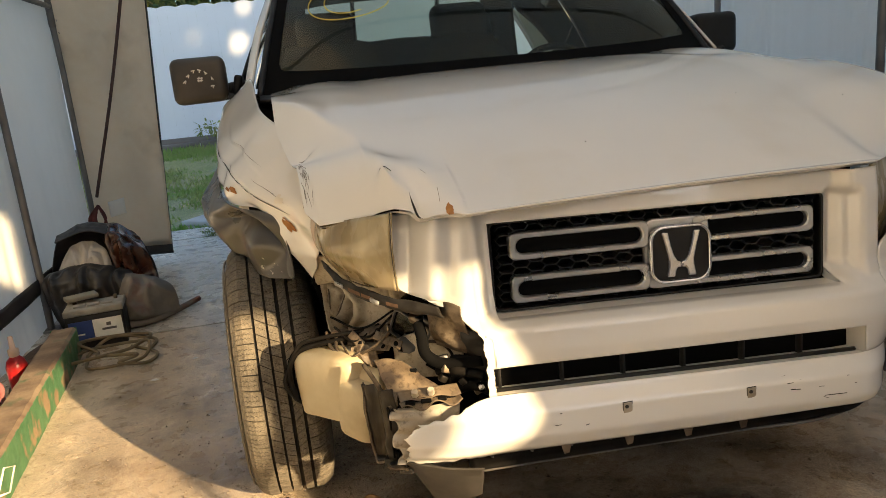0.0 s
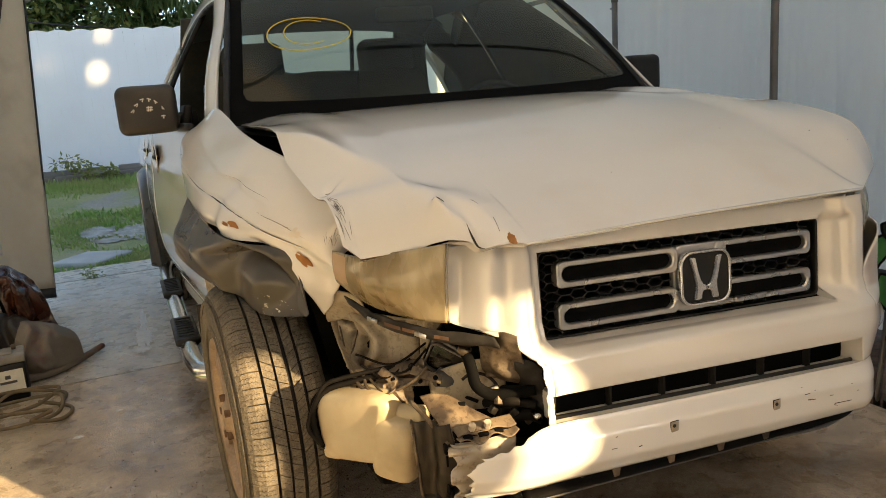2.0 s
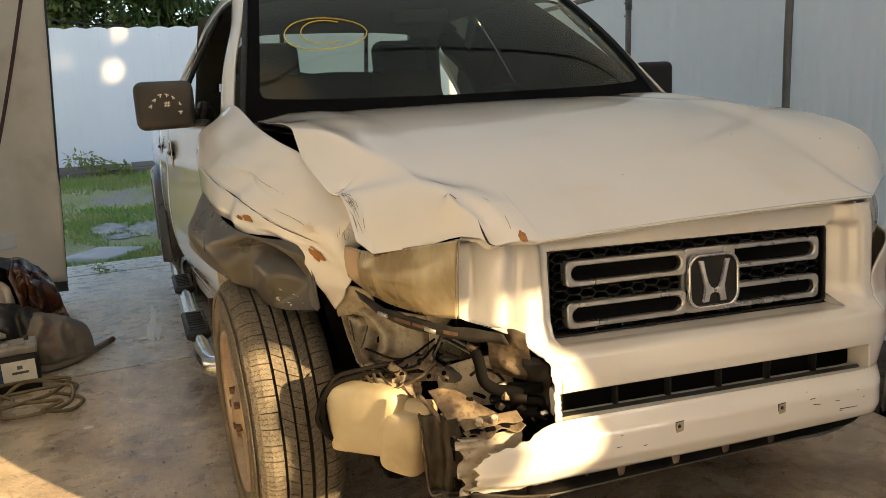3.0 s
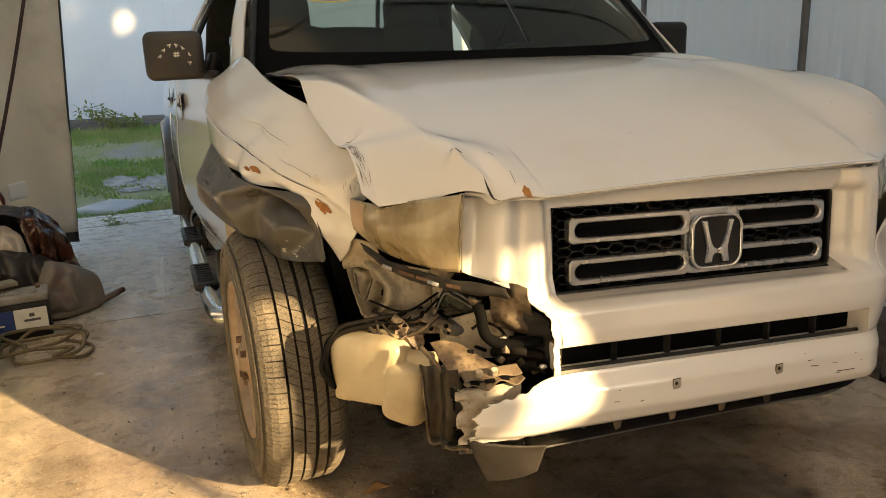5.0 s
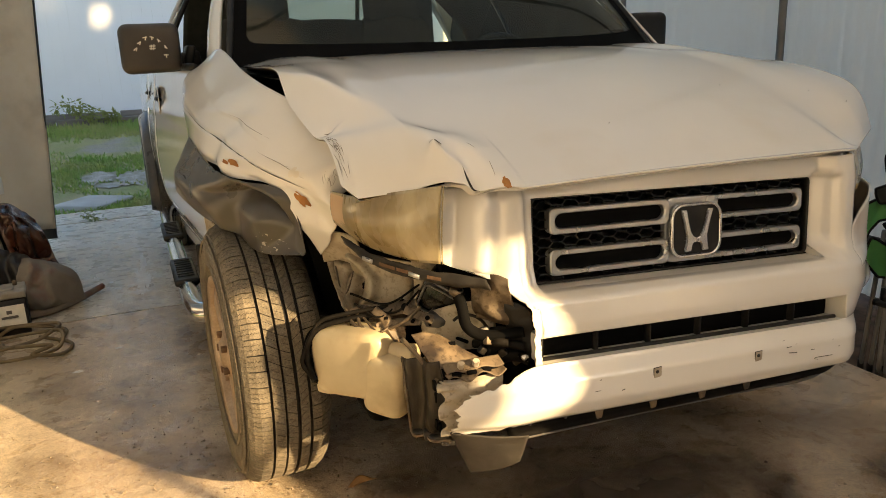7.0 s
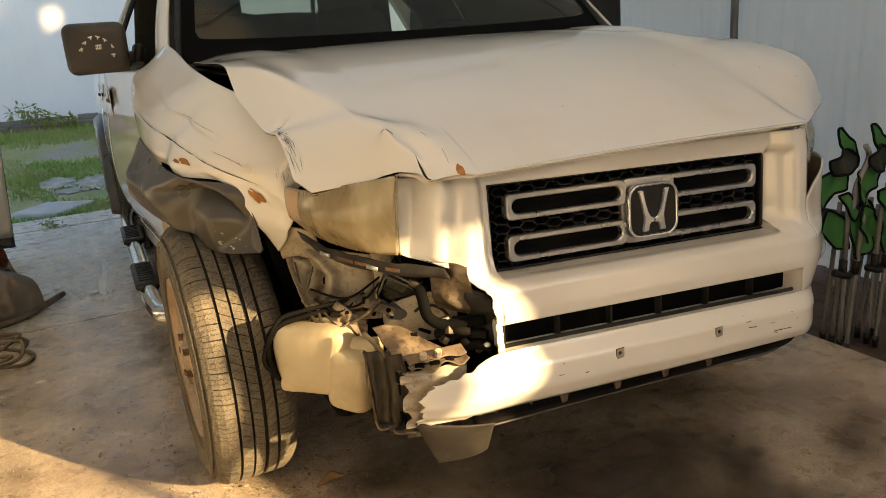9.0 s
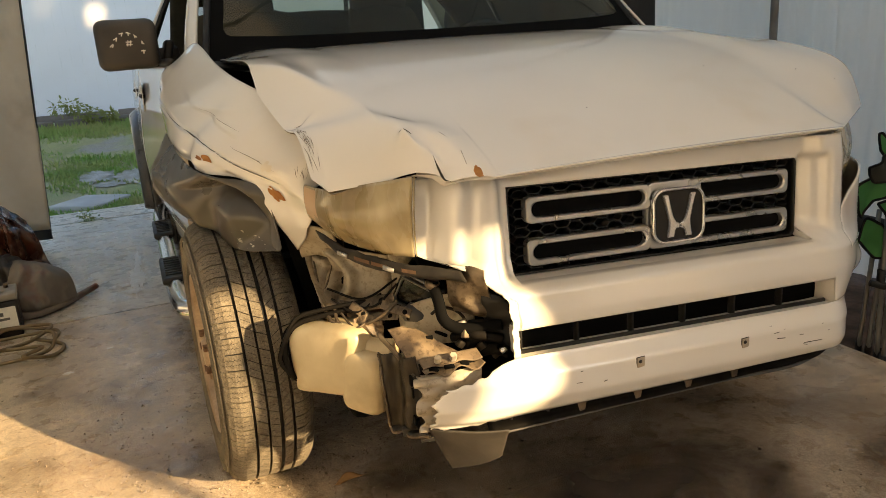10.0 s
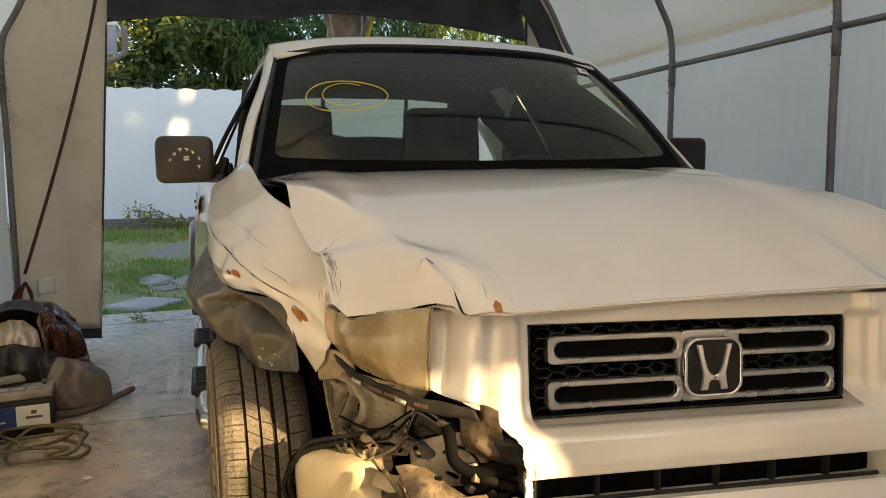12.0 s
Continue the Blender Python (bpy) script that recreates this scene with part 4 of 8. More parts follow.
part("lower_lip", grid(lip_fn, 90, 8), HOSE, truck, "black plastic lip under the bumper", solid=0.006)
for k in range(11):
    x = -0.42 + 0.085 * k
    p = lip_fn((x + 0.47) / 1.36, 0.45)
    part("lip_rib", block(0.006, 0.012, 0.024, Matrix.Translation(p + V(0, -0.010, 0.002)) @ pose(0, 0, 0, 0, 12, 0), bevel=0.002), TRIM, truck)
for x in (-0.275, -0.140, -0.012, 0.110):
    bm = ngon_prism([(-0.013, 0.016), (0.013, 0.016), (0.007, -0.014), (-0.004, -0.016)], 0.004, None, pose(x, yb(x) - 0.108, 0.410 - 0.010 * (x + 0.3), 90, 0, -5))
    part("lip_bracket", bm, TANST, truck, "tan steel bracket behind the lip", smooth=False)
part("lip_edge", tube([(x, yb(x) - 0.082 + 0.19 * sstep(0.345, 0.71, x), low_edge(x) - 0.026 * max(0.0, x + 0.378) - 0.054 + 0.03 * sstep(0.2, 0.9, x)) for x in (-0.47, -0.2, 0.1, 0.35, 0.55)], 0.004, 8, 40), TRIM, truck)
def splash(u, v):
    a = V(-0.600, -0.058, 0.412).lerp(V(-0.452, -0.128, 0.402), u)
    b = V(-0.535, -0.010, 0.275).lerp(V(-0.452, -0.088, 0.322), u)
    p = a.lerp(b, v)
    return p + V(0, 0.0015 * noise.noise((p.x * 30, p.z * 30, 2)) - 0.012 * math.sin(math.pi * u), 0)


bm = grid(splash, 24, 18)
part("splash_sheet", bm, surf("dull_dark_plastic", (0.035, 0.031, 0.027), (0.055, 0.048, 0.040), 14, 0.5, rough2=0.65, bump=0.06, bscale=60), truck, "torn grey plastic splash sheet hanging down", solid=0.003)

# plate screws and scuffs
def rng_w():
    return 0.0008 + 0.0010 * random.random()


for x, z in ((-0.154, 0.498), (0.109, 0.497)):
    c = bump_p(x, z, 0.0045)
    part("plate_insert", block(0.019, 0.003, 0.022, pose(*c), bevel=0.0012), BEAMP, truck)
    part("insert_gap", block(0.0215, 0.002, 0.0245, pose(*(c + V(0, 0.0012, 0))), bevel=0.0008), DARK, truck)
    part("plate_screw", lathe([(-0.003, 0.0), (-0.003, 0.003), (-0.0015, 0.004), (0.0, 0.004)], 12, pose(c.x - 0.003, c.y - 0.001, c.z + 0.003, 0, 0, 90)), DARK, truck)
for k in range(9):
    x = 0.12 + 0.24 * random.random() if k < 5 else -0.3 + 0.6 * random.random()
    z = 0.455 + 0.07 * random.random() if k < 5 else 0.43 + 0.10 * random.random()
    c = bump_p(x, z, 0.0040)
    L = 0.004 + 0.02 * random.random() ** 2
    part("scratch", block(L * 0.7, 0.001, 0.0009 + 0.0006 * random.random(), pose(*c, 0, 8 - 20 * random.random(), -3)), DARK if k % 3 else TRIM, truck)

for x, z, L, g in ((0.205, 0.492, 0.022, 6), (0.262, 0.492, 0.012, 4), (0.292, 0.472, 0.050, 2), (0.270, 0.468, 0.012, 20)):
    part("long_scratch", block(L, 0.0010, rng_w(), pose(*bump_p(x, z, 0.0042), 0, g, -5)), DARK, truck)

# grille insert
GU = Vector((0.743, -0.055, -0.0185)).normalized()
GW = Vector((0.004, 0.012, 0.191)).normalized()
GN = GU.cross(GW).normalized()
GO = Vector((GX0, -0.008, GZ0))
GM = Matrix(((GU.x, GW.x, GN.x, GO.x), (GU.y, GW.y, GN.y, GO.y), (GU.z, GW.z, GN.z, GO.z), (0, 0, 0, 1)))
GWID, GHEI = 0.743, 0.192
# the near-black backing block paints the darkness behind the honeycomb
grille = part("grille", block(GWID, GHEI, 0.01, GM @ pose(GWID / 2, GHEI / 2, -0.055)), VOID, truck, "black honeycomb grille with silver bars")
part("grille_frame", ring(rrect(GWID - 0.002, GHEI - 0.002, 0.014), rrect(GWID - 0.012, GHEI - 0.011, 0.010), 0.03, GM @ pose(GWID / 2, GHEI / 2, -0.022), lip=0.003), BLACKP, grille)
# honeycomb
bm = bmesh.new()
cw, ch = 0.041, 0.0200
for col in range(25):
    for row in range(10):
        cx = 0.004 + col * cw * 0.78
        cy = row * ch + (ch / 2 if col % 2 else 0)
        if not (0.012 < cx < GWID - 0.012 and 0.008 < cy < GHEI - 0.006):
            continue
        o = [(-0.5, 0), (-0.28, 0.5), (0.28, 0.5), (0.5, 0), (0.28, -0.5), (-0.28, -0.5)]
        n0 = [bm.verts.new(GM @ V(cx + a * cw, cy + b * ch, -0.002)) for a, b in o]
        n1 = [bm.verts.new(GM @ V(cx + a * cw * 0.93, cy + b * ch * 0.88, -0.002)) for a, b in o]
        n2 = [bm.verts.new(GM @ V(cx + a * cw * 0.90, cy + b * ch * 0.84, -0.030)) for a, b in o]
        for i in range(6):
            j = (i + 1) % 6
            bm.faces.new((n0[i], n0[j], n1[j], n1[i]))
            bm.faces.new((n1[i], n1[j], n2[j], n2[i]))
part("honeycomb", bm, BLACKP, grille, smooth=False, recalc=False)
# silver bars: four ringed slots and a centre plate
bh = 0.057
for cx, bw in ((0.192, 0.300), (GWID - 0.028 - 0.137, 0.274)):
    for cy in (0.046, 0.137):
        m = GM @ pose(cx, cy, -0.012)
        part("silver_bar", ring(rrect(bw, bh, 0.013), rrect(bw - 0.026, bh - 0.024, 0.0175), 0.026, m, lip=0.003), SATIN, grille, smooth=False)
        # flat near-black fill before the honeycomb, slot depth put in the colour
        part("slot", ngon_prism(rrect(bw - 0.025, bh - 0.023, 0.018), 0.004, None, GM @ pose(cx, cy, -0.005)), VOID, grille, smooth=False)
part("centre_plate", ngon_prism(rrect(0.145, 0.150, 0.02), 0.02, None, GM @ pose(0.406, 0.091, -0.012)), SATIN, grille, smooth=False, bevel=0.004)
EM = GM @ pose(0.406, 0.090, 0.0145) @ Matrix.Scale(1.06, 4)
part("badge_plate", ngon_prism(rrect(0.116, 0.104, 0.024), 0.005, None, EM), BLACKP, grille, smooth=False)
part("badge_ring", ring(rrect(0.128, 0.117, 0.030), rrect(0.116, 0.105, 0.0255), 0.012, EM, lip=0.004), CHROME, grille, "chrome badge ring")
half = [(0.0415, 0.046), (0.0265, 0.046), (0.0205, 0.018), (0.0145, -0.002), (0.008, -0.0125), (0.0, -0.0155), (0.0, -0.0275), (0.007, -0.0265), (0.0105, -0.031), (0.0135, -0.046), (0.0315, -0.046), (0.0275, -0.026), (0.0265, -0.012), (0.0335, 0.018)]
bm = None
for sg in (-1, 1):
    bm = ngon_prism([(sg * a, b) for a, b in half][::sg], 0.013, bm, EM)
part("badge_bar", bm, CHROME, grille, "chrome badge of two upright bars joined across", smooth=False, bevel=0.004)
# flat black radiator and intake back paint the openings' dark depth; intake bars
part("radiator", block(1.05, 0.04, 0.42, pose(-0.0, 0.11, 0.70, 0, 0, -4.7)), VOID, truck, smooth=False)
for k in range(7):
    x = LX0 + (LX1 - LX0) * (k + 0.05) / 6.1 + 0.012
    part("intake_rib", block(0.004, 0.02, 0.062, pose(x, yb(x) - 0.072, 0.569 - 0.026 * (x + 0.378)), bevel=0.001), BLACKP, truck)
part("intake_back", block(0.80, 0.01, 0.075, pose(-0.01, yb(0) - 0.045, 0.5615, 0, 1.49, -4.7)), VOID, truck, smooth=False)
part("intake_bar", tube([(LX0, yb(LX0) - 0.085, 0.543), (0, yb(0) - 0.088, 0.533), (LX1 - 0.01, yb(LX1) - 0.088, 0.5235)], 0.005, 8, 8), BLACKP, truck)

# headlamps
def lamp_r(u, v):
    a = spl([(-0.715, 0.325, 0.875), (-0.695, 0.165, 0.885), (-0.625, 0.065, 0.905), (-0.568, 0.008, 0.918)], u)
    b = spl([(-0.712, 0.33, 0.80), (-0.675, 0.20, 0.768), (-0.615, 0.09, 0.752), (-0.568, 0.030, 0.750)], u)
    p = a.lerp(b, v)
    return p + V(-0.018, -0.022, 0) * math.sin(math.pi * v) * math.sin(math.pi * (0.1 + 0.8 * u))


lamp = part("headlamp", grid(lamp_r, 40, 20), LAMP, truck, "hazy yellowed headlamp lens", solid=0.003)
part("lamp_reflector", grid(lambda u, v: lamp_r(0.0 + 0.17 * u, 0.05 + 0.85 * v) + V(-0.003, -0.004, 0), 12, 12), AMBER, lamp, "amber side marker")
part("lamp_bowl", grid(lambda u, v: lamp_r(0.45 + 0.5 * u, 0.1 + 0.8 * v) + V(0.03, 0.05, 0) * (0.2 + math.sin(math.pi * u) * math.sin(math.pi * v)), 20, 14), SATIN, lamp)
part("lamp_edge", tube([lamp_r(1, v) + V(0.002, -0.004, 0) for v in (0, 0.33, 0.66, 1)], 0.0015, 8, 12), LAMP, lamp)
bm = loft([[(0.457, -0.080, 0.902), (0.55, -0.022, 0.907), (0.66, 0.056, 0.910), (0.785, 0.160, 0.914)], [(0.457, -0.088, 0.80), (0.56, -0.036, 0.82), (0.68, 0.056, 0.84), (0.83, 0.22, 0.86)], [(0.460, -0.05, 0.70), (0.58, 0.01, 0.71), (0.70, 0.11, 0.73), (0.84, 0.26, 0.76)]], 24, 16)
part("headlamp", bm, LAMP, truck, "hazy yellowed headlamp lens", solid=0.004)

# left fender, seen edge on beyond the hood
def fend_l(u, v):
    top = spl([(0.80, 1.10, 1.15), (0.80, 0.75, 1.115), (0.80, 0.45, 1.07), (0.78, 0.24, 0.995)], u)
    mid = spl([(0.95, 1.12, 1.05), (0.955, 0.75, 1.03), (0.935, 0.45, 0.99), (0.865, 0.26, 0.93)], u)
    low = spl([(0.98, 1.14, 0.62), (0.99, 0.95, 0.83), (0.965, 0.55, 0.84), (0.90, 0.30, 0.72)], u)
    return spl([top, mid, low], v)


part("fender", grid(fend_l, 40, 24), PAINT, truck, "white front fender, undamaged", solid=0.004)

# damaged right fender
F_TOP = [(-0.885, 1.20, 1.172), (-0.836, 1.11, 1.213), (-0.818, 0.82, 1.152), (-0.80, 0.617, 1.115), (-0.725, 0.42, 1.05), (-0.675, 0.32, 0.965), (-0.675, 0.32, 0.875)]
F_MID = [(-0.946, 1.20, 1.118), (-0.932, 1.05, 1.105), (-0.915, 0.84, 1.06), (-0.882, 0.63, 1.02), (-0.83, 0.48, 0.975), (-0.765, 0.36, 0.915), (-0.712, 0.320, 0.845)]
F_LOW = [(-0.957, 1.175, 0.985), (-0.960, 1.030, 0.976), (-0.957, 0.860, 0.969), (-0.933, 0.630, 0.938), (-0.862, 0.490, 0.916), (-0.765, 0.385, 0.867), (-0.705, 0.318, 0.800)]
F_BOT = [(-0.957, 1.150, 0.945), (-0.958, 0.980, 0.947), (-0.949, 0.780, 0.924), (-0.913, 0.570, 0.897), (-0.823, 0.455, 0.877), (-0.775, 0.404, 0.785), (-0.729, 0.410, 0.704)]


def VC(u):
    return 0.48 + 0.075 * sstep(0.55, 0.80, u)


def dents(p, u, v):
    n = noise.noise((p.y * 5, p.z * 7, 2.0)) * 0.004 + noise.noise((p.y * 17, p.z * 25, 5.0)) * 0.004 * sstep(0.5, 0.75, u)
    n *= math.sin(math.pi * min(1, max(0, v * 0.9 + 0.05))) ** 0.5
    # flat panel above a hard crease, a second plane below it
    vc = VC(u)
    n += (0.014 * math.exp(-abs(v - vc) / 0.10) - 0.008 * math.exp(-((v - vc * 0.5) / 0.16) ** 2)) * sstep(0.0, 0.12, u) * sstep(0.95, 0.75, u)
    n += 0.006 * sstep(0.015, -0.015, v - 0.30 - 0.1 * (u - 0.4)) * sstep(0.25, 0.4, u) * sstep(0.75, 0.6, u) * sstep(0.0, 0.2, v)
    n -= 0.014 * math.exp(-((p.y - 0.62 - 0.35 * (1.08 - p.z)) / 0.05) ** 2) * sstep(1.12, 1.02, p.z)
    n += 0.007 * (math.exp(-abs(p.z - 1.045 - 0.03 * (p.y - 0.7)) / 0.012)) * sstep(0.95, 0.8, p.y) * sstep(0.45, 0.58, p.y)
    n += 0.016 * (0.25 - abs(noise.noise((p.y * 11, p.z * 13, 6)))) * sstep(0.60, 0.42, p.y)
    line = math.exp(-((v - VC(u)) / 0.012) ** 2) * sstep(0.02, 0.15, u) * sstep(0.90, 0.8, u)
    return V(-n + 0.006 * line, n * 0.6, -0.004 * line)


fender = part("fender", loft([F_TOP, F_MID, F_LOW, F_BOT], 120, 60, dents), PAINT, truck, "crumpled white front fender with rust chips", solid=0.003)


def fend_at(u, v, d=0.004):
    p = spl([spl(c, u) for c in (F_TOP, F_MID, F_LOW, F_BOT)], v)
    q = p + dents(p, u, v)
    return q + V(-d, -d, 0.0)


def blotch(name, u0, v0, su, sv, mat, seed, parent=fender):
    def fn(a, b):
        ang = a * math.tau
        r = b * (0.75 + 0.5 * noise.noise((math.cos(ang) * 1.6, math.sin(ang) * 1.6, seed)))
        return fend_at(u0 + su * r * math.cos(ang), v0 + sv * r * math.sin(ang), 0.0035)
    return part(name, grid(fn, 30, 4, closed_u=True), mat, parent)


blotch("rust_chip", 0.60, 0.625, 0.032, 0.06, RUST, 1)
blotch("rust_chip", 0.56, 0.655, 0.026, 0.03, RUST, 6)
blotch("rust_chip", 0.835, 0.73, 0.040, 0.085, RUST, 4)
blotch("flake", 0.82, 0.70, 0.010, 0.022, PAINT, 7)
blotch("scuff", 0.80, 0.40, 0.02, 0.10, PAINT_D, 9)
rng = random.Random(21)
for k in range(9):
    u0, v0, g = rng.uniform(0.86, 0.93), rng.uniform(0.08, 0.30), rng.uniform(-0.5, 1.0)
    part("scratch", tube([fend_at(min(0.97, u0 + 0.012 * j * math.cos(g)), v0 + 0.022 * j * math.sin(g) + 0.006 * rng.uniform(-1, 1), 0.0026) for j in range(5)], lambda t: 0.0004 * math.sin(math.pi * min(0.95, max(0.05, t))), 4, 16), STEEL, fender)
# thin steel-toned tubes paint the shade lines of two creases
for a, b in (((0.45, 0.29), (0.66, 0.27)), ((0.66, 0.40), (0.84, 0.40))):
    part("crease", tube([fend_at(a[0] + (b[0] - a[0]) * k / 6, a[1] + (b[1] - a[1]) * k / 6 , 0.0028) for k in range(7)], lambda t: 0.0006 * math.sin(math.pi * min(0.95, max(0.05, t))), 5, 24), STEEL, fender)
# panel gap line and crease, the fold's shade painted as a dark tube
part("crease", tube([fend_at(u, VC(u), 0.0035) for u in (0.2, 0.3, 0.38, 0.45, 0.52, 0.58, 0.64, 0.70, 0.75, 0.80, 0.85)], lambda t: 0.0022 * math.sin(math.pi * min(0.97, max(0.03, t))), 6, 40), DARK, fender)

# crumpled grey arch trim
T0 = [(-0.965, 1.000, 0.962), (-0.957, 0.900, 0.939), (-0.947, 0.760, 0.921), (-0.923, 0.600, 0.903), (-0.880, 0.510, 0.891), (-0.818, 0.450, 0.880), (-0.789, 0.420, 0.851), (-0.779, 0.400, 0.789), (-0.775, 0.386, 0.720)]
T1 = [(-1.003, 0.960, 0.898), (-1.014, 0.900, 0.873), (-0.981, 0.760, 0.841), (-0.935, 0.620, 0.827), (-0.887, 0.530, 0.820), (-0.838, 0.460, 0.807), (-0.805, 0.420, 0.774), (-0.791, 0.400, 0.743), (-0.778, 0.385, 0.716)]
T2 = [(-1.025, 0.920, 0.838), (-1.025, 0.890, 0.814), (-0.996, 0.800, 0.780), (-0.941, 0.700, 0.753), (-0.899, 0.630, 0.734), (-0.871, 0.570, 0.708), (-0.837, 0.490, 0.703), (-0.805, 0.430, 0.709), (-0.780, 0.384, 0.714)]


# folds between one deep pinch and the sheet's rim: place on the sheet, height
TF = [(0, 0, 0.0), (0.22, 0, 0.004), (0.46, 0, 0.012), (0.60, 0, 0.010), (0.80, 0, 0.0), (1, 0, 0.0),
      (0.50, 0.20, -0.052), (0.56, 0.26, -0.030), (0.10, 0.55, 0.006), (0.27, 0.42, 0.026), (0.44, 0.60, -0.020), (0.58, 0.62, 0.022), (0.76, 0.45, -0.020), (0.62, 0.14, 0.020),
      (0, 1, 0.0), (0.25, 1, -0.012), (0.42, 1, 0.012), (0.52, 1, -0.004), (0.70, 1, 0.010), (1, 1, 0.0)]
TT = [(0, 1, 8), (1, 9, 8), (1, 2, 9), (2, 6, 9), (2, 13, 6), (2, 3, 13), (3, 4, 13), (13, 4, 12), (6, 13, 7), (13, 12, 7), (4, 5, 12), (5, 19, 12), (0, 8, 14), (8, 15, 14), (8, 9, 15), (9, 16, 15), (9, 10, 16), (9, 6, 10), (6, 11, 10), (6, 7, 11), (7, 12, 11), (10, 17, 16), (10, 11, 17), (11, 18, 17), (11, 12, 18), (12, 19, 18)]


def facet(u, v):
    for i, j, k in TT:
        (x0, y0, a), (x1, y1, b), (x2, y2, c) = TF[i], TF[j], TF[k]
        det = (y1 - y2) * (x0 - x2) + (x2 - x1) * (y0 - y2)
        p = ((y1 - y2) * (u - x2) + (x2 - x1) * (v - y2)) / det
        q = ((y2 - y0) * (u - x2) + (x0 - x2) * (v - y2)) / det
        if p >= -1e-6 and q >= -1e-6 and p + q <= 1 + 1e-6:
            return p * a + q * b + (1 - p - q) * c
    return 0.0


def trim_dents(p, u, v):
    """Flat facets with eased folds between them."""
    n = 0.0
    for k in range(7):
        g = k * math.tau / 6
        r = 0.0 if k == 6 else 0.022
        n += facet(min(1, max(0, u + r * math.cos(g))), min(1, max(0, v + 1.6 * r * math.sin(g)))) / 7
    n += 0.0035 * noise.noise((p.y * 9, p.z * 11, 3)) * math.sin(math.pi * v)
    return V(-0.75 * n, -0.8 * n, -0.05 * n)


part("arch_trim", loft([T0, T1, T2], 130, 70, trim_dents), ARCHT, truck, "crumpled grey plastic wheel-arch trim", solid=0.004)

# wheel
def wheel(at, steer, name, flip=1):
    m = pose(*at, 0, 0, steer)
    R, W = 0.372, 0.226
    tyre = [(-W / 2 + 0.02, 0.225), (-W / 2 + 0.004, 0.25), (-W / 2 - 0.004, 0.29), (-W / 2 + 0.001, 0.325), (-W / 2 + 0.012, 0.352), (-W / 2 + 0.026, R - 0.010), (-W / 2 + 0.03, R - 0.010)]
    prof_t = tyre + [(W / 2 - 0.03, R - 0.010)] + [(-a, b) for a, b in tyre[::-1][1:]]
    w = part("wheel", lathe(prof_t, 96, m), RUBBER, truck, "worn road tyre on a dusty alloy wheel")
    # tread: five ribs cut by slots, wavy sipes on the outer ones
    xs = [(-0.106, -0.050), (-0.043, -0.016), (-0.010, 0.014), (0.024, 0.046), (0.054, 0.106)]
    N = 58
    sip_v, sip_f = [], []
    for i, (a, b) in enumerate(xs):
        bm = bmesh.new()
        outer = i in (0, 4)
        cols = ([a, a + 0.012, a + 0.03, b] if i == 0 else [a, b - 0.03, b - 0.012, b]) if outer else [a, b]
        sk = 0.012 if i == 0 else -0.02 if i == 4 else (0.045 if i < 2 else -0.045 if i > 2 else 0.03)
        for k in range(N):
            a0 = math.tau * (k + 0.03 + 0.5 * (i % 2)) / N
            a1 = a0 + math.tau * (0.915 if outer else 0.945) / N
            layers = []
            for depth in (0.012, 0.0):
                for ang in (a0, a1):
                    row = []
                    for x in cols:
                        e = max(0.0, abs(x) - 0.070) / 0.036
                        rad = R - depth - 0.024 * e * e
                        g = ang + sk * (x - a) / (b - a)
                        row.append(bm.verts.new((x, rad * math.cos(g), rad * math.sin(g))))
                    layers.append(row)
            lo0, lo1, hi0, hi1 = layers
            for j in range(len(cols) - 1):
                bm.faces.new((hi0[j], hi0[j + 1], hi1[j + 1], hi1[j]))
                bm.faces.new((lo0[j], lo0[j + 1], hi0[j + 1], hi0[j]))
                bm.faces.new((lo1[j], hi1[j], hi1[j + 1], lo1[j + 1]))
            bm.faces.new((lo0[0], hi0[0], hi1[0], lo1[0]))
            bm.faces.new((lo0[-1], lo1[-1], hi1[-1], hi0[-1]))
            for q in ((0.34, 0.66) if outer else (0.5,)):
                n = 9 if outer else 5
                base = len(sip_v)
                for j in range(n + 1):
                    x = a + (b - a) * (0.12 + 0.76 * j / n)
                    e = max(0.0, abs(x) - 0.070) / 0.036
                    rad = R - 0.024 * e * e + 0.0005
                    g = a0 + (a1 - a0) * q + sk * (x - a) / (b - a) + (0.0045 * (1 if j % 2 else -1) if outer else 0)
                    for dg in (-0.0013, 0.0013):
                        sip_v.append(m @ V(x, rad * math.cos(g + dg), rad * math.sin(g + dg)))
                for j in range(n):
                    sip_f.append((base + 2 * j, base + 2 * j + 1, base + 2 * j + 3, base + 2 * j + 2))
        bmesh.ops.recalc_face_normals(bm, faces=bm.faces)
        bmesh.ops.transform(bm, matrix=m, verts=bm.verts)
        part("tread_rib", bm, RUBBER, w, smooth=False)
        e0, e1 = (0.024 * (max(0.0, abs(q) - 0.070) / 0.036) ** 2 for q in (a, b))
        part("slot_floor", lathe([(a, R - 0.012 - e0), (a, R - 0.005 - e0), (b, R - 0.005 - e1), (b, R - 0.012 - e1)], 120, m), RUBBER_D, w, smooth=False)
    me = bpy.data.meshes.new("sipe_pattern")
    me.from_pydata(sip_v, [], sip_f)
    me.materials.append(RUBBER_D)
    sp = new("sipe_pattern", me)
    sp.parent = w
    part("groove", lathe([(-0.090, R - 0.0095), (0.090, R - 0.0095)], 64, m), RUBBER_D, w)
    for rr in (0.258, 0.305, 0.331):
        part("sidewall_bead", lathe([(-W / 2 - 0.0005 + 0.0, rr - 0.004), (-W / 2 - 0.0055, rr), (-W / 2 - 0.0005, rr + 0.004)], 96, m), RUBBER, w)
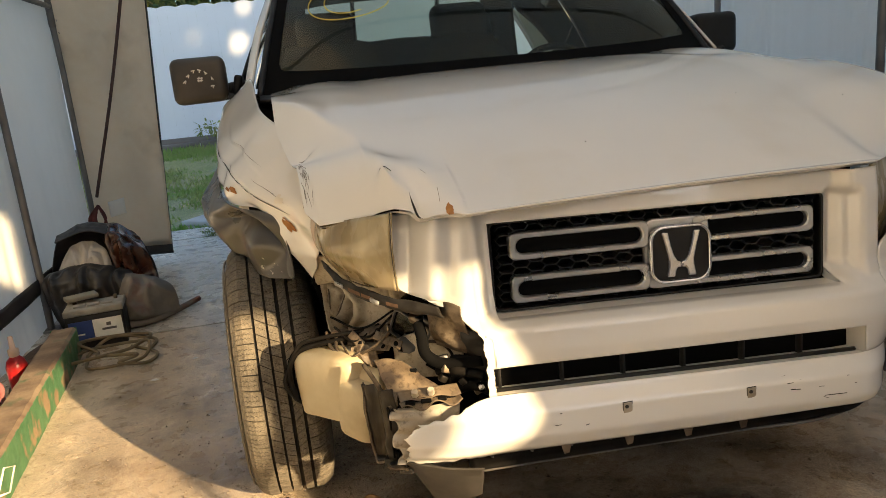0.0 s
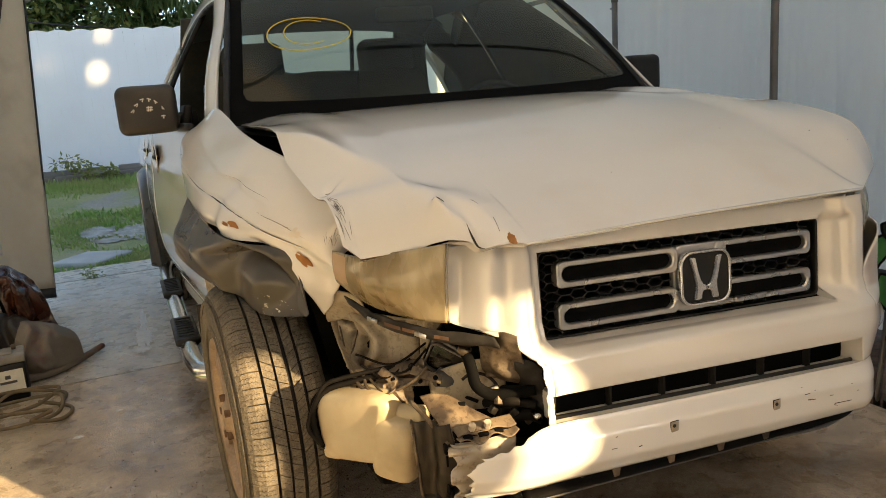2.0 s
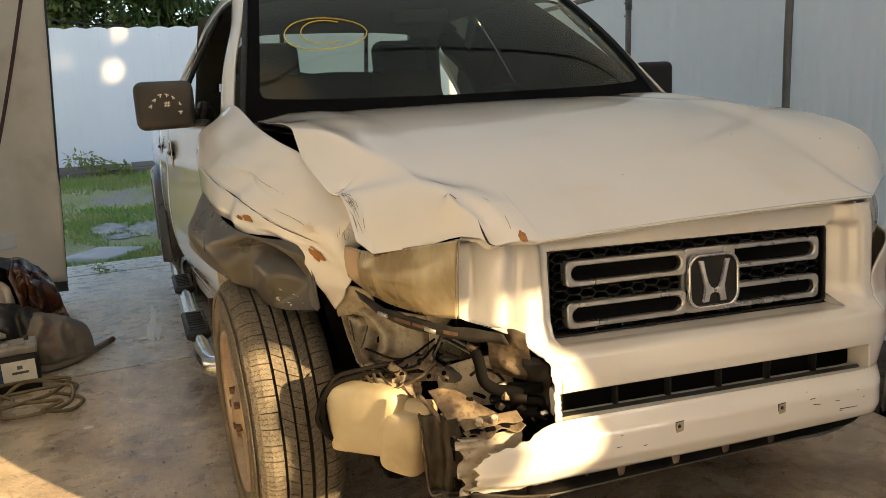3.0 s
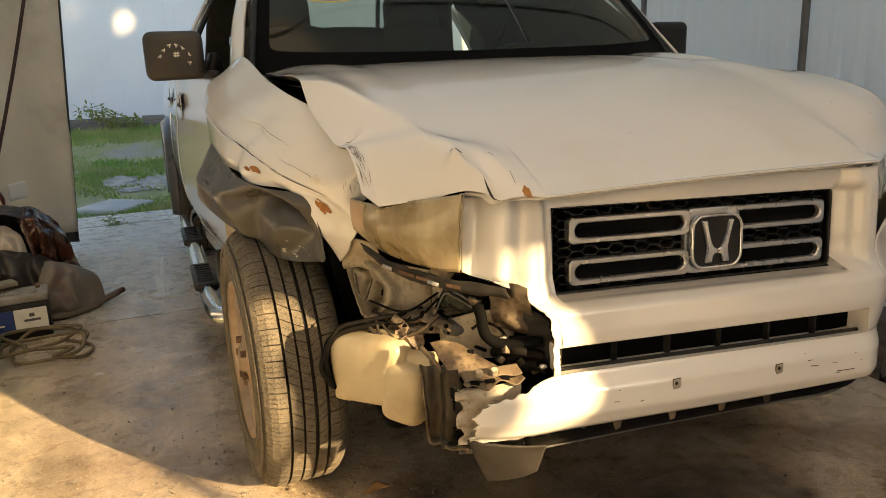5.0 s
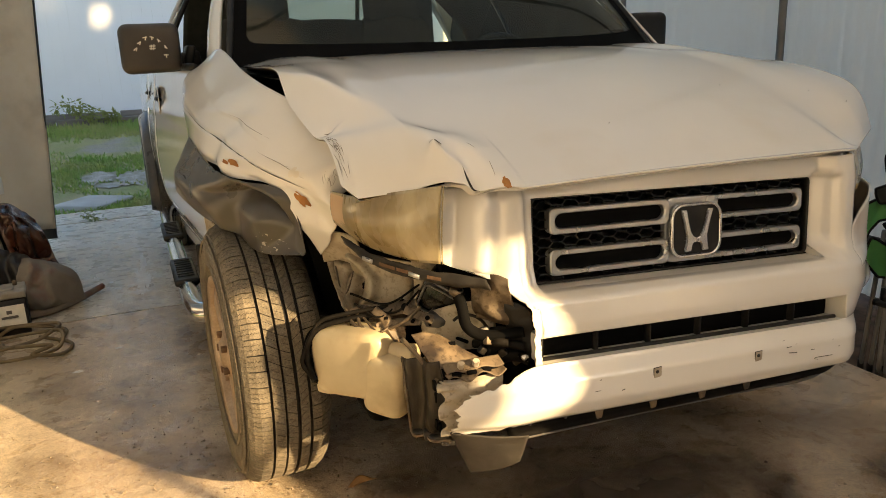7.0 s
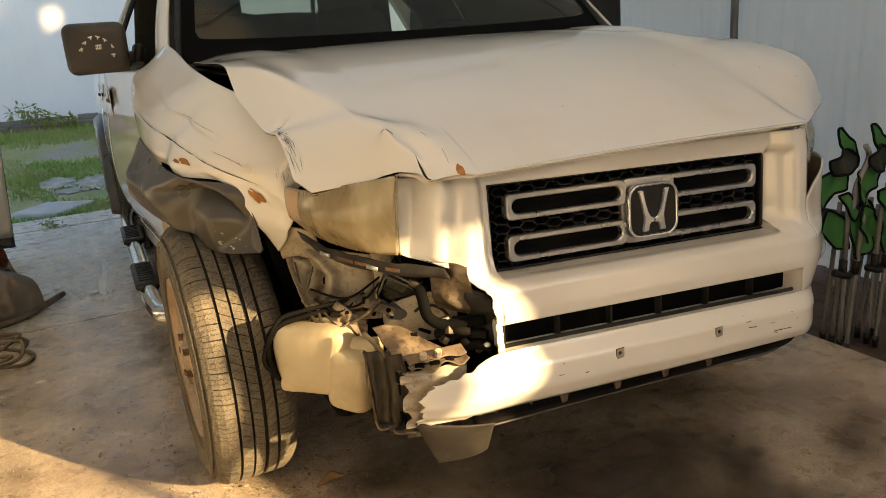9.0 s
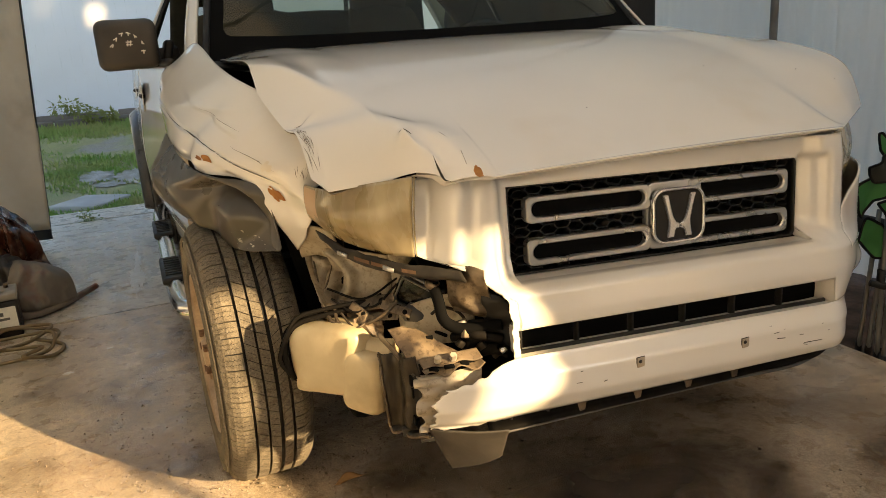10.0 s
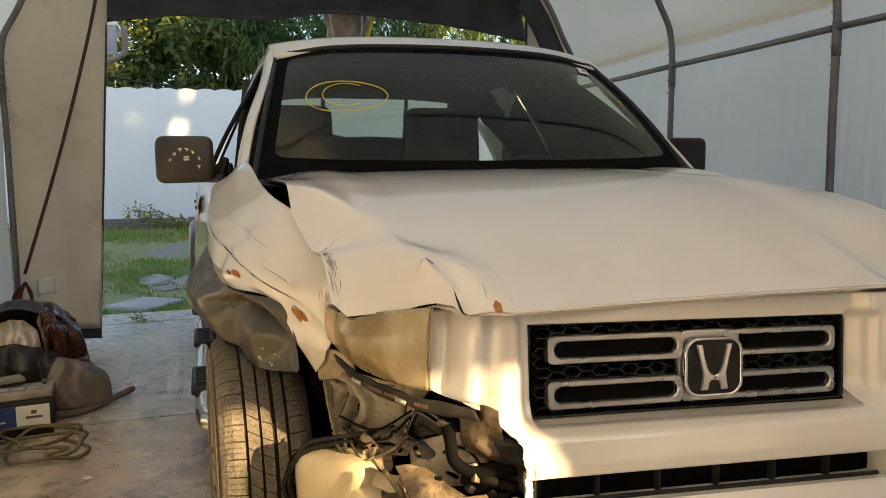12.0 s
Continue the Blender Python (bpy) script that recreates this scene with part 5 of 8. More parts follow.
    rim = part("rim", lathe([(-W / 2 + 0.012, 0.23), (-W / 2 + 0.0, 0.226), (-W / 2 + 0.008, 0.212), (-W / 2 + 0.03, 0.205), (-W / 2 + 0.05, 0.19), (0.05, 0.19)], 64, m), ALLOY, w, "dusty alloy rim")
    for k in range(5):
        g = math.tau * (k + 0.3) / 5
        bm = ngon_prism([(-0.055, 0.03), (0.055, 0.03), (0.036, 0.12), (0.046, 0.207), (-0.046, 0.207), (-0.036, 0.12)], 0.03)
        bmesh.ops.transform(bm, matrix=m @ Matrix.Rotation(g, 4, "X") @ pose(-W / 2 + 0.03, 0, 0, 0, 0, 0) @ Matrix(((0, 0, 1, -0.015), (1, 0, 0, 0), (0, 1, 0, 0), (0, 0, 0, 1))), verts=bm.verts)
        part("spoke", bm, ALLOY, w, smooth=False, bevel=0.006, recalc=True)
        part("lug_nut", tube([m @ Matrix.Rotation(g + 0.6, 4, "X") @ V(-W / 2 + 0.02, 0, 0.057), m @ Matrix.Rotation(g + 0.6, 4, "X") @ V(-W / 2 - 0.004, 0, 0.057)], 0.011, 6, 1), RUSTD, w)
    part("hub_cap", lathe([(-W / 2 + 0.03, 0.075), (-W / 2 + 0.012, 0.07), (-W / 2 + 0.004, 0.04), (-W / 2 - 0.002, 0.036), (-W / 2 - 0.004, 0.0)], 32, m), ALLOY, w)
    part("brake_disc", lathe([(-0.03, 0.05), (-0.03, 0.16), (-0.01, 0.16)], 40, m), DARK, w)
    return w


wheel((-0.860, 0.735, 0.365), 1.5, "front")
wheel((-0.895, 3.84, 0.365), 0.0, "rear")
wheel((0.86, 0.735, 0.365), 188.0, "front_left")
wheel((0.86, 3.84, 0.365), 180.0, "rear_left")

# floor pan and engine shield close the underside
part("underbody", block(1.36, 4.6, 0.10, pose(0, 2.55, 0.34), bevel=0.03), VOID, truck, smooth=False)

# white scuffed edge of the arch trim
part("trim_scuff", grid(lambda u, v: (lambda p: p + trim_dents(p, 0.62 + 0.36 * u, 0.72 + 0.26 * v) + V(-0.003, -0.004, 0))(spl([spl(c, 0.62 + 0.36 * u) for c in (T0, T1, T2)], 0.72 + 0.26 * v)), 40, 20), scuff_mat("white_scuffs", (0.75, 0.72, 0.66), 45, 0.60, 0.66, (1, 1, 2.5)), truck, "white scuffs on the trim edge")

# ---- cab, sides and bed ----
# side section: x at height z for one side, roof line along y
def side_sec(z):
    return spl([(0.885, 0, 0.42), (0.948, 0, 0.60), (0.967, 0, 0.82), (0.962, 0, 1.02), (0.945, 0, 1.14), (0.930, 0, 1.19)], (z - 0.42) / 0.77).x if z <= 1.19 else 0.935 + (0.70 - 0.935) * (z - 1.19) / 0.50


def flare(sg, y):
    """How much farther out the damaged side stands, drawn in behind the bent fender."""
    return 0.0 if sg > 0 else -0.030 + 0.085 * min(1.0, max(0.0, (y - 1.2) / 1.2))


def sidewall(sg, y0, y1, z0, z1, name, label, lip=0.006, nz=26):
    """An outer body panel, turned in along its edges so that its gaps read."""
    def fn(u, v):
        y = y0 + (y1 - y0) * u
        z = z0 + (z1 - z0) * v
        zz = 0.42 + (z - 0.42)
        e = min(u * (y1 - y0), (1 - u) * (y1 - y0), v * (z1 - z0))
        inn = 0.012 * (1 - sstep(0.0, 0.012, e))
        crease = 0.010 * math.exp(-((z - (1.00 - 0.012 * (y - 1.2))) / 0.015) ** 2)
        return V(sg * (side_sec(zz) - inn + crease + flare(sg, y)), y, z)
    return part(name, grid(fn, 40, nz), PAINT, truck, label, solid=0.004, offset=-1.0 if sg > 0 else 1.0)


BELT = 1.16
for sg in (-1, 1):
    d1 = sidewall(sg, 1.205, 2.40, 0.46, BELT, "front_door", "white front door")
    d2 = sidewall(sg, 2.41, 3.28, 0.46, BELT, "rear_door", "white rear door")
    sidewall(sg, 3.29, 5.02, 0.62, 1.20, "bed_side", "white bed side panel")
    sidewall(sg, 1.12, 3.40, 0.36, 0.452, "sill", "white sill panel")
    for d, y in ((d1, 2.22), (d2, 3.10)):
        x = sg * (side_sec(1.0) + flare(sg, y) + 0.002)
        m = Matrix.Translation((x, y, 1.025)) @ Matrix(((0, 0, sg, 0), (1, 0, 0, 0), (0, 1, 0, 0), (0, 0, 0, 1)))
        part("handle_bezel", ring(rrect(0.20, 0.125, 0.058), rrect(0.175, 0.100, 0.048), 0.004, m, lip=0.001), PAINT, d)
        part("handle_cup", ngon_prism(rrect(0.176, 0.101, 0.048), 0.002, None, m), DARK, d, "dark handle recess", smooth=False)
        part("door_handle", tube([(x, y - 0.09, 1.03), (x + sg * 0.006, y - 0.06, 1.03), (x + sg * 0.006, y + 0.06, 1.028), (x, y + 0.09, 1.028)], 0.009, 8, 16), BLACKP, d, "black door handle")

# pillars and roof rails as swept bars: side frame of the cab
def glass_x(z):
    return 0.935 - 0.275 * max(0.0, (z - BELT) / 0.52) ** 1.25


PROOF = 1.735
for sg in (-1, 1):
    rail = [(sg * 0.838, 1.115, 1.165), (sg * 0.80, 1.34, 1.36), (sg * 0.757, 1.54, 1.53), (sg * 0.733, 1.685, 1.640), (sg * 0.722, 1.82, 1.685), (sg * 0.722, 2.2, 1.705), (sg * 0.722, 2.7, 1.70), (sg * 0.735, 3.1, 1.66), (sg * 0.79, 3.42, 1.50), (sg * 0.87, 3.66, 1.24)]
    rail = [(x - sg * (0.052 if sg < 0 else 0.02) * sstep(1.18, 1.64, z), y, z) for x, y, z in rail]

    def pillar(u, v):
        p = spl(rail, u)
        back = 1 - sstep(0.30, 0.42, u)
        return p + V(sg * (0.016 * math.sin(math.pi * v * 0.6) + 0.012 * v), (0.095 * back) * v, -0.02 * back * v - (1 - back) * 0.055 * v + 0.012 * math.sin(math.pi * v))
    part("roof_rail", grid(pillar, 90, 10), PAINT, truck, "white roof pillar and rail", solid=0.01, offset=1.0 if sg < 0 else -1.0)
    bm = tube([pillar(k / 24, 1.0) + V(sg * 0.002, 0.004, -0.004) for k in range(25)], 0.009, 8, 80)
    part("weatherstrip", bm, BLACKP, truck)
    # posts between the side windows
    for y, w in ((2.42, 0.085), (3.28, 0.07)):
        bm = grid(lambda u, v: V(sg * (glass_x(BELT - 0.02 + 0.52 * v) + 0.005), y - w / 2 + w * u + 0.05 * v, BELT - 0.02 + 0.52 * v), 4, 14)
        part("door_post", bm, PAINT if y > 3 else BLACKP, truck, solid=0.02, offset=0)
    for y0, y1, nm in ((1.30, 2.42, "front"), (2.46, 3.26, "rear")):
        def pane(u, v):
            z = BELT - 0.01 + 0.50 * v
            a = y0 + (0.62 * v ** 1.15 if nm == "front" else 0.06 * v)
            b = y1 + 0.05 * v - (0.18 * v * v if nm == "rear" else 0)
            return V(sg * (glass_x(z) - 0.008), a + (b - a) * u, z)
        if not (sg < 0 and nm == "front"):
            ob = part("side_window", grid(pane, 12, 10), DOORGLASS, truck, "tinted side window")
            ob.visible_shadow = False
    belt = tube([(sg * (0.938 + flare(sg, y)), y, BELT + 0.004) for y in (1.22, 1.8, 2.4, 2.8, 3.3)], 0.012, 8, 20)
    part("belt_moulding", belt, BLACKP, truck)

def roof_fn(u, v):
    y = 1.66 + 1.55 * v
    x = (-0.695 + 1.42 * u)
    front = 0.05 * (1 - (x / 0.75) ** 2)
    yy = y - front * (1 - v) * 1.3
    z = PROOF - 0.070 * (1 - sstep(-0.01, 0.075, v)) - 0.06 * sstep(0.75, 1.0, v) - 0.055 * abs(x / 0.745) ** 3.2
    return V(x, yy, z)


part("roof", grid(roof_fn, 60, 40), PAINT, truck, "white cab roof", solid=0.02)

# windshield
WS_B = [(-0.815, 1.115, 1.15), (-0.55, 0.985, 1.125), (0.0, 0.93, 1.115), (0.55, 0.985, 1.125), (0.815, 1.115, 1.15)]
WS_T = [(-0.676, 1.685, 1.630), (-0.43, 1.615, 1.662), (0.0, 1.59, 1.672), (0.44, 1.615, 1.662), (0.706, 1.685, 1.630)]


def ws(u, v, d=0.0):
    p = spl(WS_B, u).lerp(spl(WS_T, u), v)
    return p + V(0, -0.8, 0.6) * (0.03 * math.sin(math.pi * v) + d)


wsh = part("windshield", grid(ws, 40, 24), WSGLASS, truck, "dusty tinted windshield with yellow marker circles")
wsh.visible_shadow = False


def frit_keep(u, v):
    # rounded black border round the glass
    x = abs(u - 0.5) * 1.63
    y0, y1 = 0.155, 0.955
    r = 0.05
    lim = 0.735
    if x > lim or v < y0 or v > y1:
        return True
    cx = lim - r
    ry = r / 0.75
    if x > cx:
        if v < y0 + ry and ((x - cx) / r) ** 2 + ((v - y0 - ry) / ry) ** 2 > 1:
            return True
        if v > y1 - ry and ((x - cx) / r) ** 2 + ((v - y1 + ry) / ry) ** 2 > 1:
            return True
    return False


part("glass_border", grid(lambda u, v: ws(-0.0 + 1.0 * u, v, 0.003), 200, 110, frit_keep), VOID, wsh)
part("windshield_seal", tube([ws(0, k / 8, 0.004) for k in range(9)] + [ws(k / 14, 1, 0.004) for k in range(1, 15)] + [ws(1, 1 - k / 8, 0.004) for k in range(1, 9)], 0.011, 8, 120), BLACKP, wsh)
# cowl
part("cowl", loft([WS_B, [(x, y - 0.09, z - 0.015) for x, y, z in WS_B]], 40, 4), BLACKP, truck, "black plastic cowl below the windshield", solid=0.01)
# black sheet that paints the shade in the gap beside the hood
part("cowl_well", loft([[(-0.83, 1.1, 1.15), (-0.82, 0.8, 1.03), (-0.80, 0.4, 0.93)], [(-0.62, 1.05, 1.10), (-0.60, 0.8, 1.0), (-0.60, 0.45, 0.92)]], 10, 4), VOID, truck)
# marker circles, sticker and paper
def ws_line(pts, r, mat, name, label):
    return part(name, tube([ws(u, v, 0.004) for u, v in pts], r, 5, 90), mat, wsh, label)


cx, cy = 0.240, 0.565
ws_line([(cx + 0.100 * math.cos(a), cy + 0.115 * math.sin(a)) for a in [k * math.tau / 16 for k in range(17)]], 0.0022, YELLOWM, "marker_circle", "yellow wax marker circle")
ws_line([(cx + 0.012 + 0.058 * math.cos(a), cy + 0.010 + 0.085 * math.sin(a)) for a in [0.9 + k * 4.4 / 10 for k in range(11)]], 0.0022, YELLOWM, "marker_arc", "yellow wax marker arc")
part("sticker", grid(lambda u, v: ws(0.865 + 0.06 * u - 0.02 * (1 - v), 0.855 + 0.075 * v, 0.0045), 4, 4), WHITEM, wsh, "white corner sticker")
part("sticker_print", grid(lambda u, v: ws(0.880 + 0.02 * u, 0.885 + 0.02 * v, 0.0055), 2, 2), BLACKP, wsh)
for u, v, s in ((0.865, 0.70, 0.006), (0.92, 0.58, 0.008), (0.895, 0.61, 0.005), (0.86, 0.78, 0.004)):
    part("marker_dab", grid(lambda a, b: ws(u + s * b * math.cos(a * math.tau), v + s * 1.5 * b * math.sin(a * math.tau), 0.0045), 10, 2, closed_u=True), YELLOWM, wsh)

# interior
part("dashboard", loft([[(-0.78, 1.16, 1.10), (0, 0.99, 1.10), (0.78, 1.16, 1.10)], [(-0.78, 1.45, 1.12), (0, 1.38, 1.14), (0.78, 1.45, 1.13)], [(-0.78, 1.60, 1.0), (0, 1.55, 1.0), (0.78, 1.60, 1.0)]], 24, 14), INTERIOR, truck, "dark dashboard top")
part("paper_sheet", grid(lambda u, v: V(0.52 + 0.22 * u, 1.20 + 0.03 * u + 0.05 * v, 1.185 + 0.03 * v), 4, 3), WHITEM, truck, "white paper lying on the dashboard")
part("cab_floor", block(1.7, 2.2, 0.02, pose(0, 2.2, 0.50)), INTERIOR, truck, smooth=False)
part("firewall", block(1.7, 0.02, 0.62, pose(0, 1.16, 0.80)), GLOSSB, truck, smooth=False)
for sg in (-1, 1):
    part("door_lining", block(0.03, 2.1, 0.66, pose(sg * 0.895, 2.24, 0.82)), INTERIOR, truck, smooth=False)
part("headliner", grid(lambda u, v: roof_fn(u, v) + V(0, 0, -0.045), 20, 14), surf("grey_headliner", (0.09, 0.09, 0.08), None, 20, 0.95), truck)


def seat(cx, cy, w, rest):
    s = part("seat", loft([[(cx - w / 2, cy - 0.45, 0.86), (cx, cy - 0.47, 0.90), (cx + w / 2, cy - 0.45, 0.86)], [(cx - w / 2, cy - 0.05, 0.88), (cx, cy - 0.05, 0.88), (cx + w / 2, cy - 0.05, 0.88)], [(cx - w / 2, cy, 1.10), (cx, cy + 0.02, 1.10), (cx + w / 2, cy, 1.10)], [(cx - w * 0.40, cy + 0.09, 1.33), (cx, cy + 0.08, 1.36), (cx + w * 0.40, cy + 0.09, 1.33)], [(cx - w * 0.36, cy + 0.2, 1.30), (cx, cy + 0.2, 1.33), (cx + w * 0.36, cy + 0.2, 1.30)], [(cx - w / 2, cy + 0.15, 0.8), (cx, cy + 0.15, 0.8), (cx + w / 2, cy + 0.15, 0.8)]], 16, 40), INTERIOR, truck, "dark cloth seat")
    for r in rest:
        part("headrest", block(0.29, 0.12, 0.19, pose(r, cy + 0.15, 1.415, -8), bevel=0.05, seg=4), INTERIOR, s)
    return s


seat(-0.49, 2.25, 0.54, [-0.49])
seat(0.19, 2.27, 0.42, [0.19])
seat(0.0, 2.92, 1.40, [-0.45, 0.40])
part("steering_wheel", tube([(0.42 + 0.19 * math.cos(a), 1.62 + 0.06 * math.sin(a), 1.07 + 0.17 * math.sin(a)) for a in [k * math.tau / 16 for k in range(17)]], 0.015, 8, 60), BLACKP, truck)
part("rear_view_mirror", block(0.24, 0.03, 0.065, pose(0.01, 1.63, 1.535, -10, 0, -8), bevel=0.012, seg=3), BLACKP, truck, "inside mirror")
# rear wall of the cab with a three-pane window
def rear_wall_keep(u, v):
    x, z = -0.80 + 1.6 * u, 1.10 + 0.62 * v
    return not (abs(x) < 0.66 - 0.10 * sstep(1.3, 1.7, z) and 1.31 < z < 1.68)


part("rear_cab_wall", grid(lambda u, v: V((-0.80 + 1.6 * u) * (1 - 0.10 * v), 3.33 - 0.16 * v, 1.10 + 0.62 * v), 60, 62, rear_wall_keep), INTERIOR, truck, solid=0.03)
part("rear_lower_wall", block(1.7, 0.03, 0.62, pose(0, 3.36, 0.80)), INTERIOR, truck, smooth=False)
rg = part("rear_window", grid(lambda u, v: V(-0.67 + 1.34 * u, 3.285 - 0.10 * v, 1.28 + 0.42 * v), 4, 4), DOORGLASS, truck, "sliding rear cab window")
rg.visible_shadow = False
for x in (-0.26, 0.26):
    part("window_bar", block(0.022, 0.02, 0.41, pose(x, 3.235, 1.49, 14)), BLACKP, truck, smooth=False)
# bed
part("bed_floor", block(1.5, 1.6, 0.03, pose(0, 4.2, 0.72)), DARK, truck, smooth=False)
part("tailgate", block(1.55, 0.05, 0.50, pose(0, 5.02, 0.95), bevel=0.015), PAINT, truck)
part("rear_bumper", block(1.85, 0.16, 0.20, pose(0, 5.08, 0.58), bevel=0.03), PAINT, truck)
for sg in (-1, 1):
    bm = grid(lambda u, v: (lambda a: V(sg * (0.958 + flare(sg, 3.8) + 0.05 * math.sin(math.pi * v)), 3.84 - (0.40 + 0.09 * v) * math.cos(a), 0.40 + (0.40 + 0.09 * v) * math.sin(a)))(math.pi * (-0.05 + 1.1 * u)), 40, 8)
    part("rear_arch_trim", bm, TRIM, truck, "grey plastic rear wheel-arch trim", solid=0.01, offset=0)
    part("rear_wheel_well", block(0.5, 1.0, 0.05, pose(sg * 0.72, 3.84, 0.80)), GLOSSB, truck, smooth=False)
part("chassis", block(1.55, 4.4, 0.16, pose(0, 2.75, 0.42)), BLACKP, truck, smooth=False, bevel=0.02)
part("engine", block(1.0, 0.75, 0.40, pose(0.08, 0.72, 0.72)), VOID, truck, smooth=False, bevel=0.03)

# door mirrors
def mirror(sg):
    cx, cy, cz = sg * 1.026, 1.45, 1.228
    bm = bmesh.new()
    bmesh.ops.create_cube(bm, size=1.0)
    bmesh.ops.scale(bm, vec=(0.196, 0.13, 0.168), verts=bm.verts)
    for v in bm.verts:
        if v.co.y > 0:
            v.co.x *= 0.94
            v.co.z *= 0.92
        if v.co.x * sg < 0 and v.co.z < 0:
            v.co.z += 0.004
        if v.co.x * sg > 0:
            v.co.y += 0.012
    bmesh.ops.bevel(bm, geom=bm.edges[:], offset=0.034, segments=5, affect="EDGES", profile=0.55)
    bmesh.ops.transform(bm, matrix=pose(cx, cy, cz), verts=bm.verts)
    m = part("door_mirror", bm, BLACKP if sg > 0 else surf("mirror_plastic", (0.032, 0.029, 0.026), (0.05, 0.044, 0.036), 9, 0.36, rough2=0.5), truck, "black door mirror housing" + ("" if sg > 0 else " with white marker writing"))
    part("mirror_arm", block(0.13, 0.055, 0.060, pose(sg * 0.925, cy + 0.045, cz - 0.045, 0, sg * 6), bevel=0.012), BLACKP, m)
    part("mirror_glass", block(0.17, 0.004, 0.135, pose(cx, cy + 0.066, cz)), CHROME, m, smooth=False)
    part("mirror_foot", block(0.03, 0.16, 0.09, pose(sg * 0.90, cy + 0.07, cz - 0.035, 0, sg * -14), bevel=0.01), BLACKP, m)
    if sg < 0:
        def stroke(a, b):
            y = cy - 0.0662
            part("marker_stroke", tube([(cx + a[0], y, cz + a[1]), (cx + b[0], y, cz + b[1])], 0.0019, 5, 1), WHITEM, m)
        for i, (ux, uz, rot) in enumerate(((-0.048, 0.0, 40), (-0.034, 0.020, 30), (-0.014, 0.036, 10), (0.008, 0.036, -20), (0.028, 0.026, -40), (0.048, 0.004, -60), (0.046, -0.022, 0))):
            c, s = math.cos(radians(rot)), math.sin(radians(rot))
            stroke((ux - 0.007 * c, uz - 0.007 * s), (ux + 0.007 * c, uz + 0.007 * s))
            stroke((ux + 0.002 * s, uz - 0.009 * c), (ux + 0.006 * s + 0.002, uz + 0.003 * c))
        for d in (-0.004, 0.004):
            stroke((0.006 + d - 0.002, -0.005), (0.006 + d + 0.002, 0.013))
            stroke((-0.004, 0.004 + d), (0.016, 0.004 + d))


mirror(-1)
mirror(1)

# side step bars
for sg in (-1, 1):
    st = part("step_bar", tube([(sg * 0.82, 1.20, 0.33), (sg * 0.945, 1.25, 0.325), (sg * 0.99, 1.36, 0.318), (sg * 1.0, 1.8, 0.315), (sg * 1.0, 2.6, 0.315), (sg * 0.99, 3.20, 0.318), (sg * 0.93, 3.32, 0.33), (sg * 0.82, 3.36, 0.34)], 0.039, 16, 70), CHROME, truck, "chrome tubular side step")
    for y in (1.78, 2.62):
        part("step_pad", block(0.095, 0.36, 0.030, pose(sg * 1.0, y, 0.346), bevel=0.012, seg=3), BLACKP, st, "black step pad")
        for k in range(8):
            part("pad_ridge", block(0.062, 0.012, 0.006, pose(sg * 1.0, y - 0.13 + 0.037 * k, 0.363), bevel=0.002), BLACKP, st)
    part("mud_flap", block(0.20, 0.012, 0.24, pose(sg * 0.88, 1.155, 0.48, 6), bevel=0.003), BLACKP, truck)
part("wheel_liner", grid(lambda u, v: (lambda a: V(-0.80 + 0.29 * v, 0.735 - 0.45 * math.cos(a), 0.40 + 0.43 * math.sin(a)))(math.pi * (0.30 + 0.75 * u)), 30, 6), BLACKP, truck)
part("fender_inner", loft([[(-0.945, 1.19, 1.0), (-0.94, 1.185, 0.7), (-0.93, 1.17, 0.46)], [(-0.92, 1.14, 1.0), (-0.90, 1.12, 0.7), (-0.88, 1.10, 0.44)]], 10, 4), PRIMER, truck, "exposed primer behind the fender")

# ---- torn-open front corner ----
def crumple(p, amp, f=18.0, s=0.0):
    return V(noise.noise((p.x * f + s, p.y * f, p.z * f)), noise.noise((p.x * f, p.y * f + s + 5, p.z * f)), noise.noise((p.x * f, p.y * f, p.z * f + s + 9))) * amp


def fold(p, f=14.0, s=0.0):
    """Sharp-edged folds: one minus the ridge of the noise."""
    return 1 - abs(noise.noise((p.x * f + s, p.y * f, p.z * f))) * 2.2


def sheet(curves, nu, nv, mat, name, label="", amp=0.012, f=14, s=0.0, crease=0.014, solid=0.003, parent=None, smooth=True):
    def bend(p, u, v):
        e = min(1, 6 * min(v, 1 - v) + 0.25)
        return crumple(p, amp * e, f, s) + V(-0.6, -0.8, 0.1) * (crease * fold(p, f * 0.7, s) * e)
    return part(name, loft(curves, nu, nv, bend), mat, parent or truck, label, solid=solid, smooth=smooth)


# black sheet closing the torn corner, its deep shade put in the colour
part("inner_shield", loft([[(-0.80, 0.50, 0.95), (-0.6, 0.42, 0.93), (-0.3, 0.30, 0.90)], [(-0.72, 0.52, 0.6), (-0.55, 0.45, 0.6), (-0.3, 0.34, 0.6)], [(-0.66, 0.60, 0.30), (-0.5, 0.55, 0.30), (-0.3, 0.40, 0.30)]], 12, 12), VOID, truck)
AP = [[(-0.712, 0.435, 0.712), (-0.675, 0.38, 0.715), (-0.62, 0.31, 0.708), (-0.545, 0.22, 0.70)], [(-0.715, 0.415, 0.66), (-0.675, 0.40, 0.655), (-0.615, 0.31, 0.655), (-0.55, 0.235, 0.65)], [(-0.705, 0.345, 0.60), (-0.675, 0.36, 0.59), (-0.61, 0.29, 0.60), (-0.555, 0.235, 0.60)], [(-0.698, 0.335, 0.570), (-0.665, 0.33, 0.555), (-0.61, 0.28, 0.565), (-0.556, 0.232, 0.585)]]
TRAP = [(0.10, 0.18), (0.36, 0.22), (0.40, 0.34), (0.20, 0.62), (0.08, 0.58), (0.10, 0.18)]
